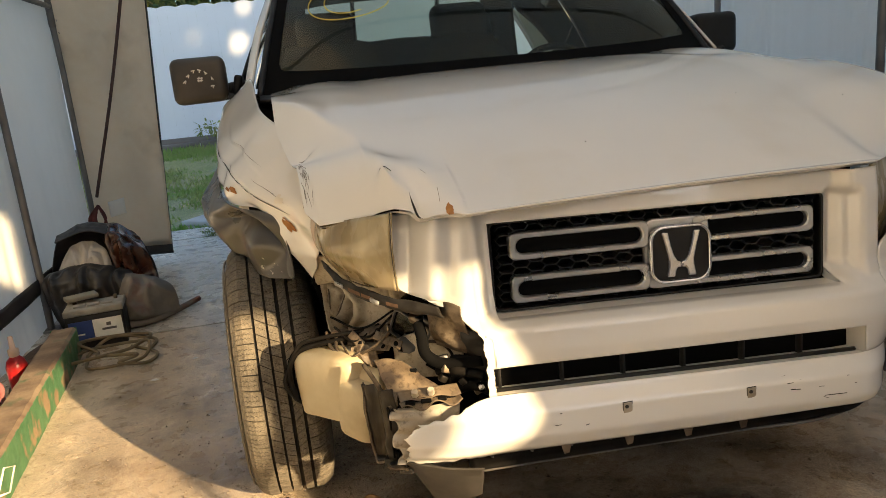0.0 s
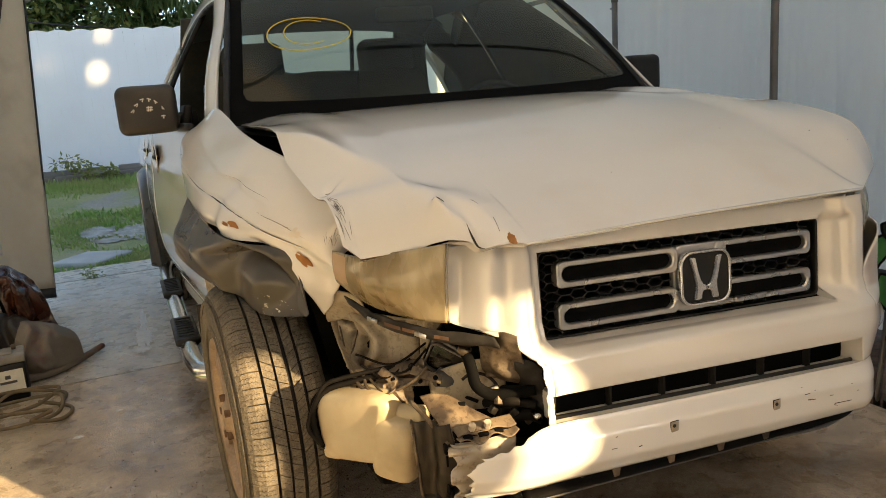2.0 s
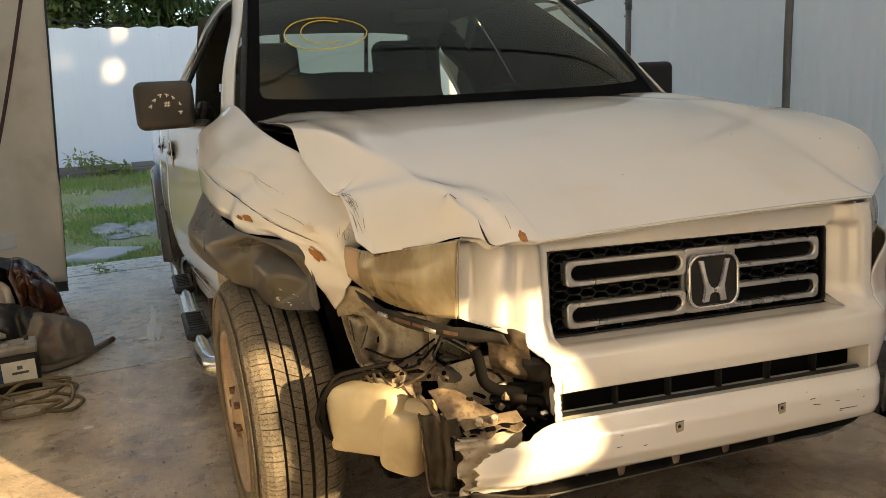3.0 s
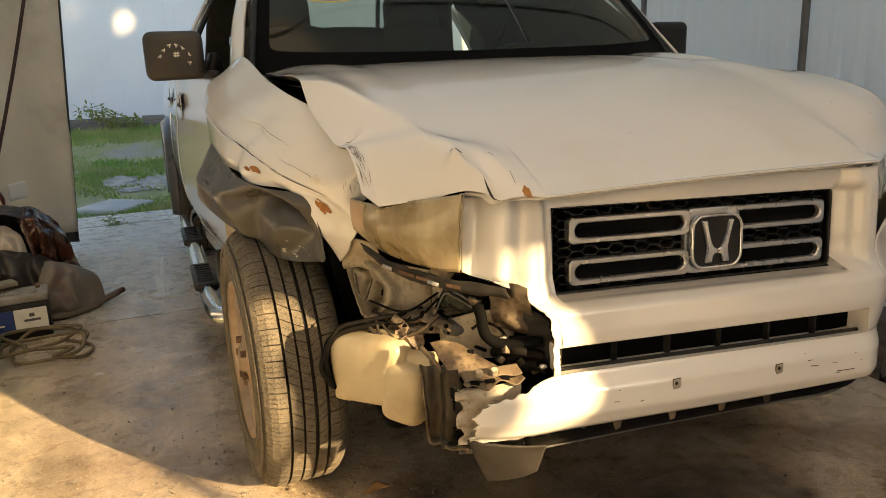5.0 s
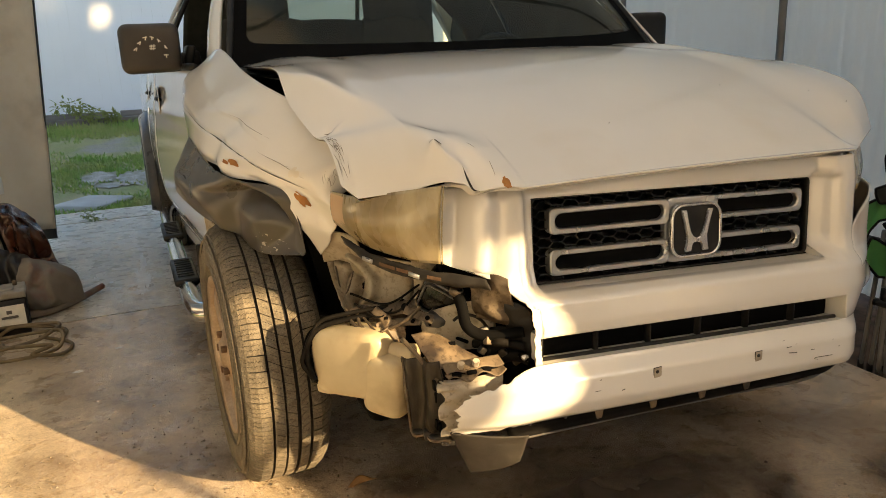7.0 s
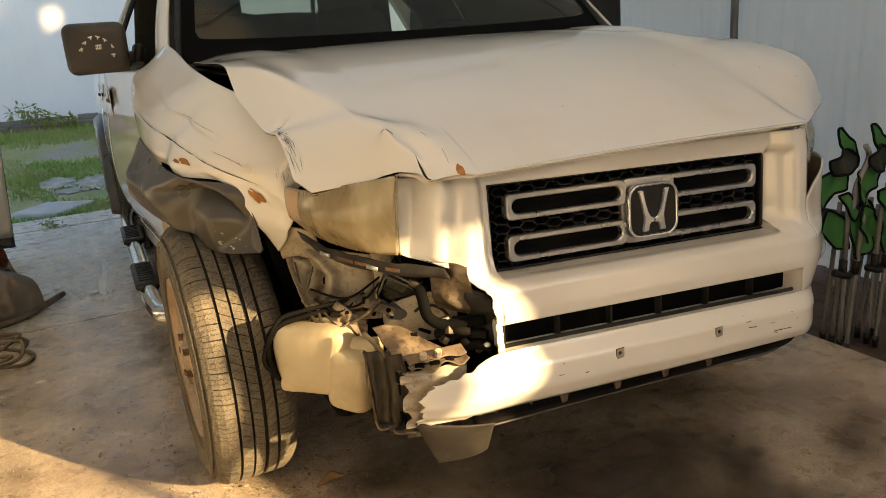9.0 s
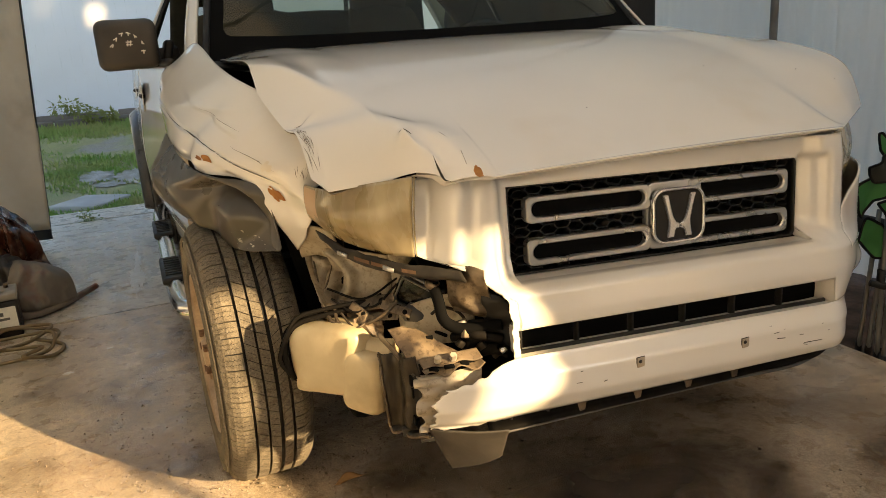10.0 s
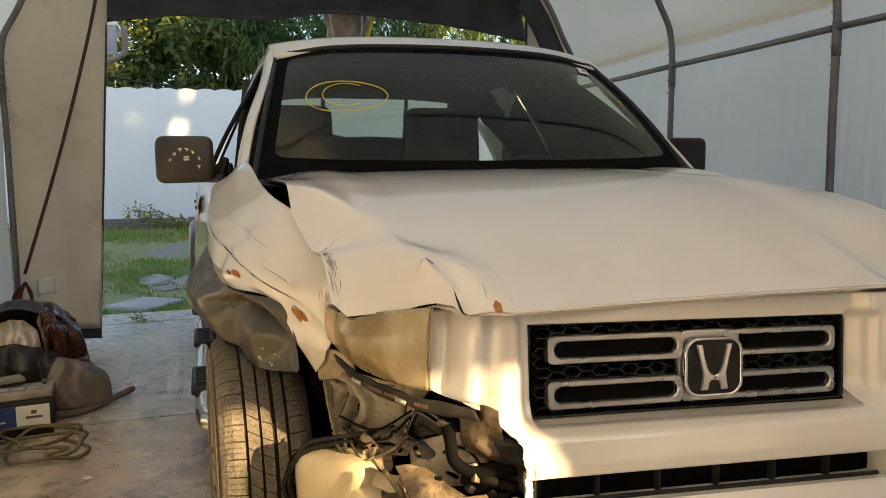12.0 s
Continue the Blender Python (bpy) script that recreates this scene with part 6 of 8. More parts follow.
SGR = [(0.34, 0.98), (0.40, 0.75), (0.56, 0.58), (0.60, 0.38), (0.50, 0.18), (0.40, 0.10)]


def near(u, v, line):
    d = 9.0
    for p, q in zip(line, line[1:]):
        px, py = q[0] - p[0], q[1] - p[1]
        t = min(1, max(0, ((u - p[0]) * px + (v - p[1]) * py) / (px * px + py * py)))
        d = min(d, math.hypot(u - p[0] - t * px, v - p[1] - t * py))
    return d


def apron(u, v, out=0.0):
    p = spl([spl(c, u) for c in AP], v)
    n = 0.016 * fold(p, 16, 1.0) * sstep(0.5, 0.2, u) * sstep(0.3, 0.7, v)
    n -= 0.014 * math.exp(-(near(u, v, TRAP) / 0.035) ** 2)
    n += 0.022 * math.exp(-(near(u, v, SGR) / 0.05) ** 2)
    n -= 0.032 * math.exp(-(near(u, v, [(0.30, 0.95), (0.44, 0.60), (0.47, 0.42)]) / 0.05) ** 2)
    n -= 0.012 * math.exp(-(near(u, v, [(0.92, 0.95), (0.97, 0.5), (0.95, 0.05)]) / 0.025) ** 2)
    n += out
    return p + V(-0.6, -0.8, 0.1) * n


ap = part("apron", grid(apron, 130, 110), PRIMER, truck, "crumpled cream inner fender metal", solid=0.003)
# small black discs paint the dark of holes
for u0, v0, r in ((0.07, 0.06, 0.005), (0.47, 0.50, 0.009), (0.44, 0.55, 0.006)):
    part("apron_hole", grid(lambda a, b: apron(u0, v0, 0.004) + V(0.64, -0.48, 0) * (r * b * math.cos(a * math.tau)) + V(0, 0, r * b * math.sin(a * math.tau) * (1 + 0.4 * math.sin(a * 13))), 14, 2, closed_u=True), VOID, ap)
# dark tubes paint the shade along embossed outlines and edges
for line in (TRAP, [(0.93, 0.95), (0.96, 0.6), (0.955, 0.1)], [(0.55, 0.06), (0.7, 0.08), (0.86, 0.05)]):
    part("apron_seam", tube([apron(a, b, 0.003) for a, b in line], 0.0022, 5, 60), STEEL, ap)
sheet([[(-0.73, 0.41, 0.75), (-0.705, 0.36, 0.77), (-0.67, 0.30, 0.765)], [(-0.725, 0.42, 0.71), (-0.69, 0.38, 0.725), (-0.655, 0.32, 0.73)], [(-0.72, 0.43, 0.68), (-0.68, 0.39, 0.69), (-0.64, 0.34, 0.70)]], 24, 20, PRIMER, "apron_corner", "bent cream metal corner", 0.003, 20, 3.0, 0.005)
part("strut_cover", tube([(-0.535, 0.21, 0.72), (-0.535, 0.205, 0.66), (-0.545, 0.20, 0.60)], lambda t: 0.034 - 0.008 * t, 16, 20), PRIMER, truck, "rounded cream pressing")
# lamp carrier rail
bm = loft([[(-0.705, 0.30, 0.772), (-0.668, 0.20, 0.748), (-0.61, 0.095, 0.735), (-0.55, 0.022, 0.728), (-0.495, -0.035, 0.722)], [(-0.70, 0.285, 0.755), (-0.665, 0.185, 0.727), (-0.605, 0.08, 0.715), (-0.545, 0.008, 0.708), (-0.49, -0.045, 0.706)], [(-0.685, 0.30, 0.742), (-0.65, 0.205, 0.715), (-0.59, 0.10, 0.705), (-0.53, 0.03, 0.700), (-0.48, -0.02, 0.70)]], 40, 12, lambda p, u, v: crumple(p, 0.004, 30))
rail_ob = part("lamp_rail", bm, DARK, truck, "bent dark lamp carrier rail", solid=0.004)
for u0, mt in ((0.30, RUSTD), (0.40, RUSTD), (0.58, RUSTD)):
    part("rust_patch", grid(lambda u, v: spl([(-0.703, 0.288, 0.765), (-0.668, 0.188, 0.739), (-0.608, 0.083, 0.726), (-0.548, 0.010, 0.719), (-0.492, -0.044, 0.715)], u0 + 0.09 * u) + V(-0.004, -0.006, -0.008 * v), 8, 3), mt, rail_ob)
for u0 in (0.22, 0.50):
    p = spl([(-0.703, 0.288, 0.765), (-0.668, 0.188, 0.739), (-0.608, 0.083, 0.726), (-0.548, 0.010, 0.719), (-0.492, -0.044, 0.715)], u0)
    part("tag", block(0.028, 0.003, 0.009, pose(p.x - 0.006, p.y - 0.010, p.z - 0.006, 0, 10, -58)), SATIN, rail_ob)
# black air box with raised rim
AB = pose(-0.505, 0.165, 0.625, 12, 28, -38)
ab = part("air_box", block(0.115, 0.10, 0.125, AB, bevel=0.014, seg=3), GLOSSB, truck, "black plastic air box")
part("air_box_rim", ring(rrect(0.100, 0.075, 0.014), rrect(0.090, 0.065, 0.011), 0.008, AB @ pose(0, -0.051, 0.014, 90), lip=0.002), TRIM, ab)
part("air_box_foot", block(0.05, 0.05, 0.05, AB @ pose(0.01, -0.05, -0.03), bevel=0.012), TRIM, ab)
# radiator support plate with a stamped ring
sheet([[(-0.575, 0.15, 0.60), (-0.50, 0.09, 0.635), (-0.445, 0.045, 0.64)], [(-0.575, 0.14, 0.55), (-0.50, 0.085, 0.57), (-0.44, 0.04, 0.58)], [(-0.57, 0.12, 0.50), (-0.50, 0.07, 0.51), (-0.435, 0.03, 0.52)]], 30, 24, PRIMER, "support_plate", "cream radiator support plate", 0.004, 22, 7.0, 0.004)
part("plate_rim", tube([(-0.497 + 0.036 * math.cos(a), 0.058 - 0.030 * math.cos(a), 0.565 + 0.050 * math.sin(a)) for a in [-1.9 + k * 0.33 for k in range(14)]], 0.0035, 6, 40), DARK, truck)
for x, z in ((-0.56, 0.585), (-0.535, 0.53), (-0.46, 0.535)):
    part("plate_hole", lathe([(0, 0.0), (0, 0.007), (0.002, 0.008)], 12, pose(x, 0.105 - 0.9 * (x + 0.54), z, 0, 0, 120)), GLOSSB, truck)
# torn upright behind the bumper edge
sheet([[(-0.515, 0.0, 0.722), (-0.48, -0.035, 0.73), (-0.455, -0.055, 0.722)], [(-0.51, 0.005, 0.67), (-0.47, -0.03, 0.665), (-0.44, -0.05, 0.66)], [(-0.50, 0.01, 0.625), (-0.455, -0.02, 0.615), (-0.415, -0.045, 0.60)]], 24, 24, STEEL, "torn_upright", "torn rusty steel upright", 0.006, 26, 2.0, 0.010)
sheet([[(-0.455, -0.04, 0.672), (-0.43, -0.06, 0.665), (-0.41, -0.07, 0.648)], [(-0.45, -0.03, 0.63), (-0.425, -0.05, 0.62), (-0.405, -0.06, 0.60)], [(-0.45, -0.02, 0.55), (-0.42, -0.04, 0.545), (-0.40, -0.06, 0.54)]], 18, 20, BLACKP, "torn_foam", "torn black plastic behind the bumper", 0.006, 30, 6.0, 0.006)
# hoses and black fittings
part("hose", tube([(-0.535, 0.03, 0.685), (-0.53, 0.015, 0.65), (-0.528, 0.0, 0.615), (-0.505, -0.012, 0.595), (-0.47, -0.03, 0.592), (-0.42, -0.055, 0.60)], 0.0125, 12, 40), VOID, truck, "black rubber hose")
part("hose_clip", tube([(-0.537, 0.032, 0.678), (-0.534, 0.028, 0.690)], 0.015, 12, 1), STEEL, truck)
for pts, r in (([(-0.475, 0.0, 0.535), (-0.468, -0.02, 0.565), (-0.445, -0.04, 0.572), (-0.42, -0.055, 0.565)], 0.010), ([(-0.47, 0.01, 0.515), (-0.455, -0.02, 0.535), (-0.43, -0.045, 0.543), (-0.41, -0.06, 0.535)], 0.013), ([(-0.50, 0.02, 0.50), (-0.48, 0.0, 0.53), (-0.475, -0.01, 0.56)], 0.011)):
    part("duct", tube(pts, r, 10, 24), HOSE, truck, "black rubber duct")
part("clamp_bolt", tube([(-0.432, -0.06, 0.552), (-0.432, -0.085, 0.552)], 0.007, 6, 1), CHROME, truck)
# bumper beam bracket: sloping plate, bolted flange, hooked edges
sheet([[(-0.630, 0.065, 0.590), (-0.605, 0.055, 0.594), (-0.575, 0.05, 0.585)], [(-0.62, 0.01, 0.555), (-0.58, 0.0, 0.560), (-0.535, 0.005, 0.560)], [(-0.615, -0.035, 0.522), (-0.555, -0.04, 0.53), (-0.49, -0.035, 0.535)]], 30, 24, TANST, "bumper_bracket", "bent tan steel bumper bracket", 0.002, 24, 4.0, 0.003)
# black sheet under the bracket, shade given as colour
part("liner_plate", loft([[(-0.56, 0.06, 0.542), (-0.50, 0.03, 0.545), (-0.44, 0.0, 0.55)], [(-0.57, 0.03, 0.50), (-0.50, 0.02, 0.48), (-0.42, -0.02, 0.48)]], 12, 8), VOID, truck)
part("bracket_edge", tube([(-0.655, 0.055, 0.59), (-0.635, 0.01, 0.56), (-0.615, -0.038, 0.522)], 0.005, 6, 12), STEEL, truck)
def wavy(z0, z1, y0, y1, amp, ph, mat, name, label):
    def fn(u, v):
        x = -0.600 + 0.125 * u
        w = amp * math.sin(u * 12.5 + ph) * v
        return V(x + 0.004 * v, y0 + (y1 - y0) * v - 0.014 * u + 0.4 * w, z0 + (z1 - z0) * v + w + 0.004 * u)
    return part(name, grid(fn, 50, 8), mat, truck, label, solid=0.0025)


wavy(0.548, 0.534, -0.024, -0.046, 0.003, 0.0, TANST, "bolted_flange", "bolted flange with chipped paint")
wavy(0.532, 0.524, -0.030, -0.060, 0.007, 0.6, TANST, "wavy_flange", "wavy torn flange")
# black block painted in as the shade under the flange
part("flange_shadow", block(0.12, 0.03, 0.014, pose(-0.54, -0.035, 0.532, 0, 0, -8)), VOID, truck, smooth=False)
for x in (-0.565, -0.532):
    p = V(x, -0.042 - 0.1 * (x + 0.6), 0.545)
    part("flange_bolt", tube([p, p + V(-0.001, -0.006, 0.012)], 0.0075, 6, 1), BEAMP, truck, smooth=False)


def beam(u, v):
    p = spl([spl(c, u) for c in ([(-0.617, -0.032, 0.519), (-0.55, -0.05, 0.518), (-0.475, -0.055, 0.522)], [(-0.615, -0.045, 0.505), (-0.55, -0.062, 0.502), (-0.48, -0.068, 0.508)], [(-0.615, -0.046, 0.45), (-0.56, -0.058, 0.45), (-0.49, -0.066, 0.46)], [(-0.61, -0.04, 0.40), (-0.56, -0.05, 0.395), (-0.50, -0.06, 0.40)])], v)
    k = sstep(0.45, 0.0, u)
    return p + V(0.008 * math.sin(v * 17), -0.010 * math.sin(v * 17) ** 2, 0) * k


part("crash_beam", grid(beam, 30, 60), BEAMP, truck, "bare cream bumper beam end with bulged edge", solid=0.004)
for z in (0.487, 0.425):
    part("beam_slot", block(0.004, 0.014, 0.022, pose(-0.621, -0.036, z), bevel=0.001), VOID, truck, smooth=False)
def mount(u, v):
    """Ribbed black mount beside the beam end, its lower edge curled into a lip."""
    x = -0.660 + 0.048 * u + 0.012 * v
    y = 0.045 - 0.085 * u - 0.012 * math.sin(v * 3.0)
    z = 0.555 - 0.185 * v + 0.01 * u
    rib = 0.008 * math.sin(u * 10 + 2.2 * v) + 0.006 * noise.noise((u * 4, v * 5, 2))
    lip = 0.02 * sstep(0.90, 1.0, v)
    return V(x - 0.8 * rib, y - 0.6 * rib - lip, z + 0.5 * lip)


part("beam_mount", grid(mount, 40, 60), GRIMY, truck, "dark bent beam mount", solid=0.003)
part("mount_edge", tube([mount(0.05, k / 10) + V(-0.004, -0.004, 0) for k in range(11)] + [mount(0.05 + 0.9 * k / 6, 1.0) + V(-0.002, -0.004, 0) for k in range(1, 7)], 0.0035, 6, 50), STEEL, truck)
for u0, v0 in ((0.82, 0.26), (0.80, 0.80)):
    part("mount_slot", block(0.006, 0.012, 0.022, Matrix.Translation(mount(u0, v0) + V(-0.004, -0.006, 0)), bevel=0.002), VOID, truck, smooth=False)
part("beam_foot", block(0.085, 0.05, 0.022, pose(-0.592, -0.008, 0.392, 4, -6, -30), bevel=0.004), DARK, truck)
part("foot_slot", block(0.03, 0.004, 0.012, pose(-0.600, -0.046, 0.380, 4, -6, -30), bevel=0.0015), GLOSSB, truck, smooth=False)
# crumpled steel scraps above the tank
for w, at in ((0.11, pose(-0.622, 0.155, 0.590, 40, -8, -50)), (0.07, pose(-0.590, 0.120, 0.612, 65, 18, -38)), (0.05, pose(-0.655, 0.190, 0.600, 50, 25, -60))):
    part("bent_strip", block(w, 0.020, 0.003, at, bevel=0.001), TANST, truck, "bent strip of tan steel")
    part("strip_hole", lathe([(0.0, 0.0), (0.0, 0.005), (0.001, 0.006)], 12, at @ pose(w * 0.3, 0, 0.0022, 0, 90, 0)), VOID, truck)
for i, (cx, cy, cz, w) in enumerate(((-0.675, 0.255, 0.578, 0.030), (-0.63, 0.215, 0.578, 0.036), (-0.60, 0.20, 0.595, 0.030), (-0.64, 0.17, 0.563, 0.028))):
    sheet([[(cx - w, cy + w * 0.7, cz + 0.02), (cx, cy, cz + 0.03), (cx + w, cy - w * 0.6, cz + 0.02)], [(cx - w, cy + w * 0.5, cz), (cx, cy - 0.01, cz), (cx + w, cy - w * 0.8, cz)], [(cx - w, cy + w * 0.6, cz - 0.025), (cx, cy, cz - 0.03), (cx + w, cy - w * 0.5, cz - 0.02)]], 9, 6, TANST, "crumpled_bracket", "crumpled scrap of steel bracket", 0.007, 40, 20.0 + 3 * i, 0.012, smooth=False)


def superell(c, ax, ay, az, e1, e2, m, nu=40, nv=24):
    def fn(u, v):
        a, b = u * math.tau, (v - 0.5) * math.pi * 0.998
        def pw(x, e):
            return math.copysign(abs(x) ** e, x)
        p = V(ax * pw(math.cos(b), e1) * pw(math.cos(a), e2), ay * pw(math.cos(b), e1) * pw(math.sin(a), e2), az * pw(math.sin(b), e1))
        q = m @ p
        return V(*c) + q + crumple(V(*c) + q, 0.002, 9)
    return grid(fn, nu, nv, closed_u=True)


TM = Matrix.Rotation(math.atan2(-0.77, 0.64), 4, "Z")
tank = part("washer_tank", superell((-0.712, 0.225, 0.492), 0.104, 0.055, 0.082, 0.36, 0.5, TM @ Matrix.Rotation(-0.06, 4, "Y")), TANKP, truck, "milky yellowed plastic washer tank")
part("tank_lobe", superell((-0.652, 0.150, 0.455), 0.054, 0.054, 0.074, 0.32, 0.5, TM @ Matrix.Rotation(0.12, 4, "Y")), TANKP, tank)
part("tank_spout", tube([(-0.685, 0.195, 0.520), (-0.655, 0.160, 0.522), (-0.628, 0.128, 0.524), (-0.606, 0.104, 0.528)], lambda t: 0.026 - 0.004 * t, 16, 16), TANKP, tank)
part("tank_foot", superell((-0.765, 0.275, 0.418), 0.030, 0.03, 0.016, 0.5, 0.6, TM), TANKP, tank)
part("tank_ear", ngon_prism([(0, 0), (0.05, 0.055), (0.056, 0.05), (0.02, -0.02)], 0.006, None, pose(-0.622, 0.095, 0.495, 90, 0, -50)), TANKP, tank)
part("tank_pump", tube([(-0.79, 0.285, 0.50), (-0.80, 0.29, 0.46), (-0.795, 0.285, 0.43)], 0.016, 10, 10), BLACKP, tank, "black washer pump")
# small fittings packed behind the bumper edge
rng = random.Random(31)
for k in range(16):
    x, y, z = -0.50 + 0.085 * rng.random(), 0.01 - 0.05 * rng.random(), 0.53 + 0.075 * rng.random()
    if k % 3 == 0:
        part("fitting", tube([(x, y + 0.02, z), (x + 0.01, y, z + 0.006), (x + 0.03, y - 0.012, z + 0.004)], 0.006 + 0.006 * rng.random(), 10, 12), HOSE, truck)
    else:
        part("clip", block(0.012 + 0.014 * rng.random(), 0.012, 0.008 + 0.012 * rng.random(), pose(x, y, z, rng.uniform(-30, 30), rng.uniform(-40, 40), rng.uniform(-50, 20)), bevel=0.002), (BLACKP, GRIMY, STEEL)[k % 3], truck)
for a, b in (((-0.705, 0.262, 0.640), (-0.555, 0.19, 0.66)), ((-0.70, 0.25, 0.618), (-0.60, 0.19, 0.63)), ((-0.66, 0.22, 0.60), (-0.57, 0.16, 0.655)), ((-0.69, 0.22, 0.592), (-0.64, 0.16, 0.585))):
    m0 = (Vector(a) + Vector(b)) / 2
    part("wire", tube([a, m0 + V(-0.01, -0.03, rng.uniform(-0.03, -0.012)), b], 0.0028, 6, 30), (HOSE, STEEL)[rng.randrange(2)], truck)
# stepped bracket with holes above the tank
BR = pose(-0.628, 0.185, 0.612, 58, -14, -42)
br = part("loop_bracket", block(0.120, 0.030, 0.003, BR, bevel=0.001), STEEL, truck, "grey steel strap with two holes")
for dx in (-0.035, 0.03):
    part("strap_hole", lathe([(0.0, 0.0), (0.0, 0.008), (0.001, 0.009)], 14, BR @ pose(dx, 0, 0.0024, 0, 90, 0)), VOID, br)
part("strap_flange", block(0.120, 0.003, 0.016, BR @ pose(0, 0.0135, -0.008), bevel=0.001), STEEL, br)
# wiring loom
rng = random.Random(3)
for k in range(7):
    j = lambda s=0.008: rng.uniform(-s, s)
    part("wire", tube([(-0.555 + j(), 0.20 + j(), 0.612 + j()), (-0.61 + j(), 0.215 + j(), 0.60 + j()), (-0.68 + j(), 0.245 + j(), 0.585 + j()), (-0.755 + j(), 0.265 + j(), 0.578 + j(0.012)), (-0.805 + j(), 0.275 + j(), 0.545 + j()), (-0.818 + j(), 0.275 + j(), 0.50 + j()), (-0.808 + j(), 0.27 + j(), 0.455 + j()), (-0.79 + j(), 0.262 + j(), 0.435 + j(0.01))], 0.005 if k < 5 else 0.008, 7, 60), VOID, truck, "black wiring loom")
for pts in (([(-0.70, 0.235, 0.60), (-0.70, 0.20, 0.575), (-0.665, 0.17, 0.57), (-0.62, 0.13, 0.60), (-0.585, 0.12, 0.63)],), ([(-0.72, 0.26, 0.605), (-0.715, 0.22, 0.582), (-0.69, 0.19, 0.562)],)):
    part("cable", tube(pts[0], 0.0042, 8, 40), STEEL, truck, "pale bare cable")
for k in range(5):
    part("wire", tube([(-0.56 + 0.01 * k, 0.2 - 0.02 * k, 0.61 + rng.uniform(-.02, .02)), (-0.53, 0.13, 0.575 + rng.uniform(-.03, .02)), (-0.50 + 0.02 * k, 0.06, 0.53 + rng.uniform(-.02, .03))], 0.004, 6, 24), VOID, truck)
# suspension seen in the wheel arch
part("coil_spring", tube([(-0.60 + 0.055 * math.cos(k * 0.8), 0.72 + 0.055 * math.sin(k * 0.8), 0.50 + 0.0065 * k) for k in range(50)], 0.008, 8, 260), DARK, truck)
part("control_arm", tube([(-0.75, 0.70, 0.30), (-0.55, 0.66, 0.33), (-0.35, 0.60, 0.34)], 0.026, 10, 14), DARK, truck)
part("tie_rod", tube([(-0.74, 0.60, 0.40), (-0.5, 0.56, 0.42), (-0.3, 0.55, 0.43)], 0.012, 8, 14), DARK, truck)
# black sheet that paints the darkness inside the wheel arch
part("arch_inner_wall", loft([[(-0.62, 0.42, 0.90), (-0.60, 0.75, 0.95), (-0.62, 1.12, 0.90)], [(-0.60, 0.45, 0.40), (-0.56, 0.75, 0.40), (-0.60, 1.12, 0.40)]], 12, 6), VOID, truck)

# thick black loom over the tank; black blocks painted in as dark flange openings
for dz, r in ((0.0, 0.0065), (0.014, 0.005)):
    part("loom", tube([(-0.55, 0.18, 0.602 + dz), (-0.60, 0.185, 0.606 + dz), (-0.665, 0.215, 0.596 + dz), (-0.73, 0.235, 0.588 + dz), (-0.785, 0.255, 0.572 + dz), (-0.815, 0.262, 0.535), (-0.818 - dz, 0.262, 0.49), (-0.806, 0.258, 0.445)], r, 8, 60), HOSE, truck, "thick black wiring loom")
for x, z, w in ((-0.578, 0.5395, 0.020), (-0.545, 0.5405, 0.022), (-0.512, 0.541, 0.018)):
    part("flange_opening", block(w, 0.010, 0.006, pose(x, -0.052 - 0.1 * (x + 0.6), z - 0.006, 20, 0, -8), bevel=0.002), VOID, truck, smooth=False)
for x, y, z in ((-0.60, 0.035, 0.577), (-0.585, 0.015, 0.567), (-0.555, 0.02, 0.571)):
    part("bracket_hole", block(0.016, 0.010, 0.006, pose(x, y, z + 0.001, 30, 0, -20), bevel=0.002), VOID, truck, smooth=False)

# ---- yard behind the tent ----
FY = 11.5
def fence_z(x):
    return lawn_z(FY) + 0.10
# fence of upright white boards with a scalloped top
fence = thing("fence", "tall white vinyl fence with scalloped top, in shade", "fence", at=(0, 0, 0))
BW = 0.148
x = -9.0
k = 0
while x < 8.0:
    bm = bmesh.new()
    n = 6
    top = []
    for i in range(n + 1):
        f = i / n
        top.append((x + BW * f * 0.997, 2.585 - 0.028 * (1 - math.sin(math.pi * ((k % 2) * 0.5 + f * 0.5)))))
    lo = fence_z(x) - 0.2
    fr = [bm.verts.new((a, FY, z)) for a, z in top]
    fl = [bm.verts.new((a, FY, lo)) for a, z in top]
    bk = [bm.verts.new((a, FY + 0.03, z)) for a, z in top]
    for i in range(n):
        bm.faces.new((fl[i], fl[i + 1], fr[i + 1], fr[i]))
        bm.faces.new((fr[i], fr[i + 1], bk[i + 1], bk[i]))
    part("board", bm, VINYL, fence, smooth=False)
    x += BW
    k += 1
for z in (0.62, 1.6):
    part("rail", block(17, 0.05, 0.09, pose(-0.5, FY + 0.045, z)), VINYL, fence, smooth=False)
# timber edging in front of the fence
edge = thing("timber_edging", "weathered grey timber edging at the foot of the fence", "edging")
for i in range(7):
    w = 2.35
    part("timber", block(w - 0.03, 0.14, 0.13, pose(-8 + i * w, FY - 0.42, lawn_z(FY - 0.5) + 0.04, 0, random.uniform(-1, 1), random.uniform(-1.2, 1.2)), bevel=0.012), TIMBER, edge)
    part("timber", block(w - 0.2, 0.14, 0.11, pose(-7.2 + i * w, FY - 0.30, lawn_z(FY - 0.4) + 0.125, 0, random.uniform(-1, 1), random.uniform(-1.2, 1.2)), bevel=0.012), TIMBER, edge)


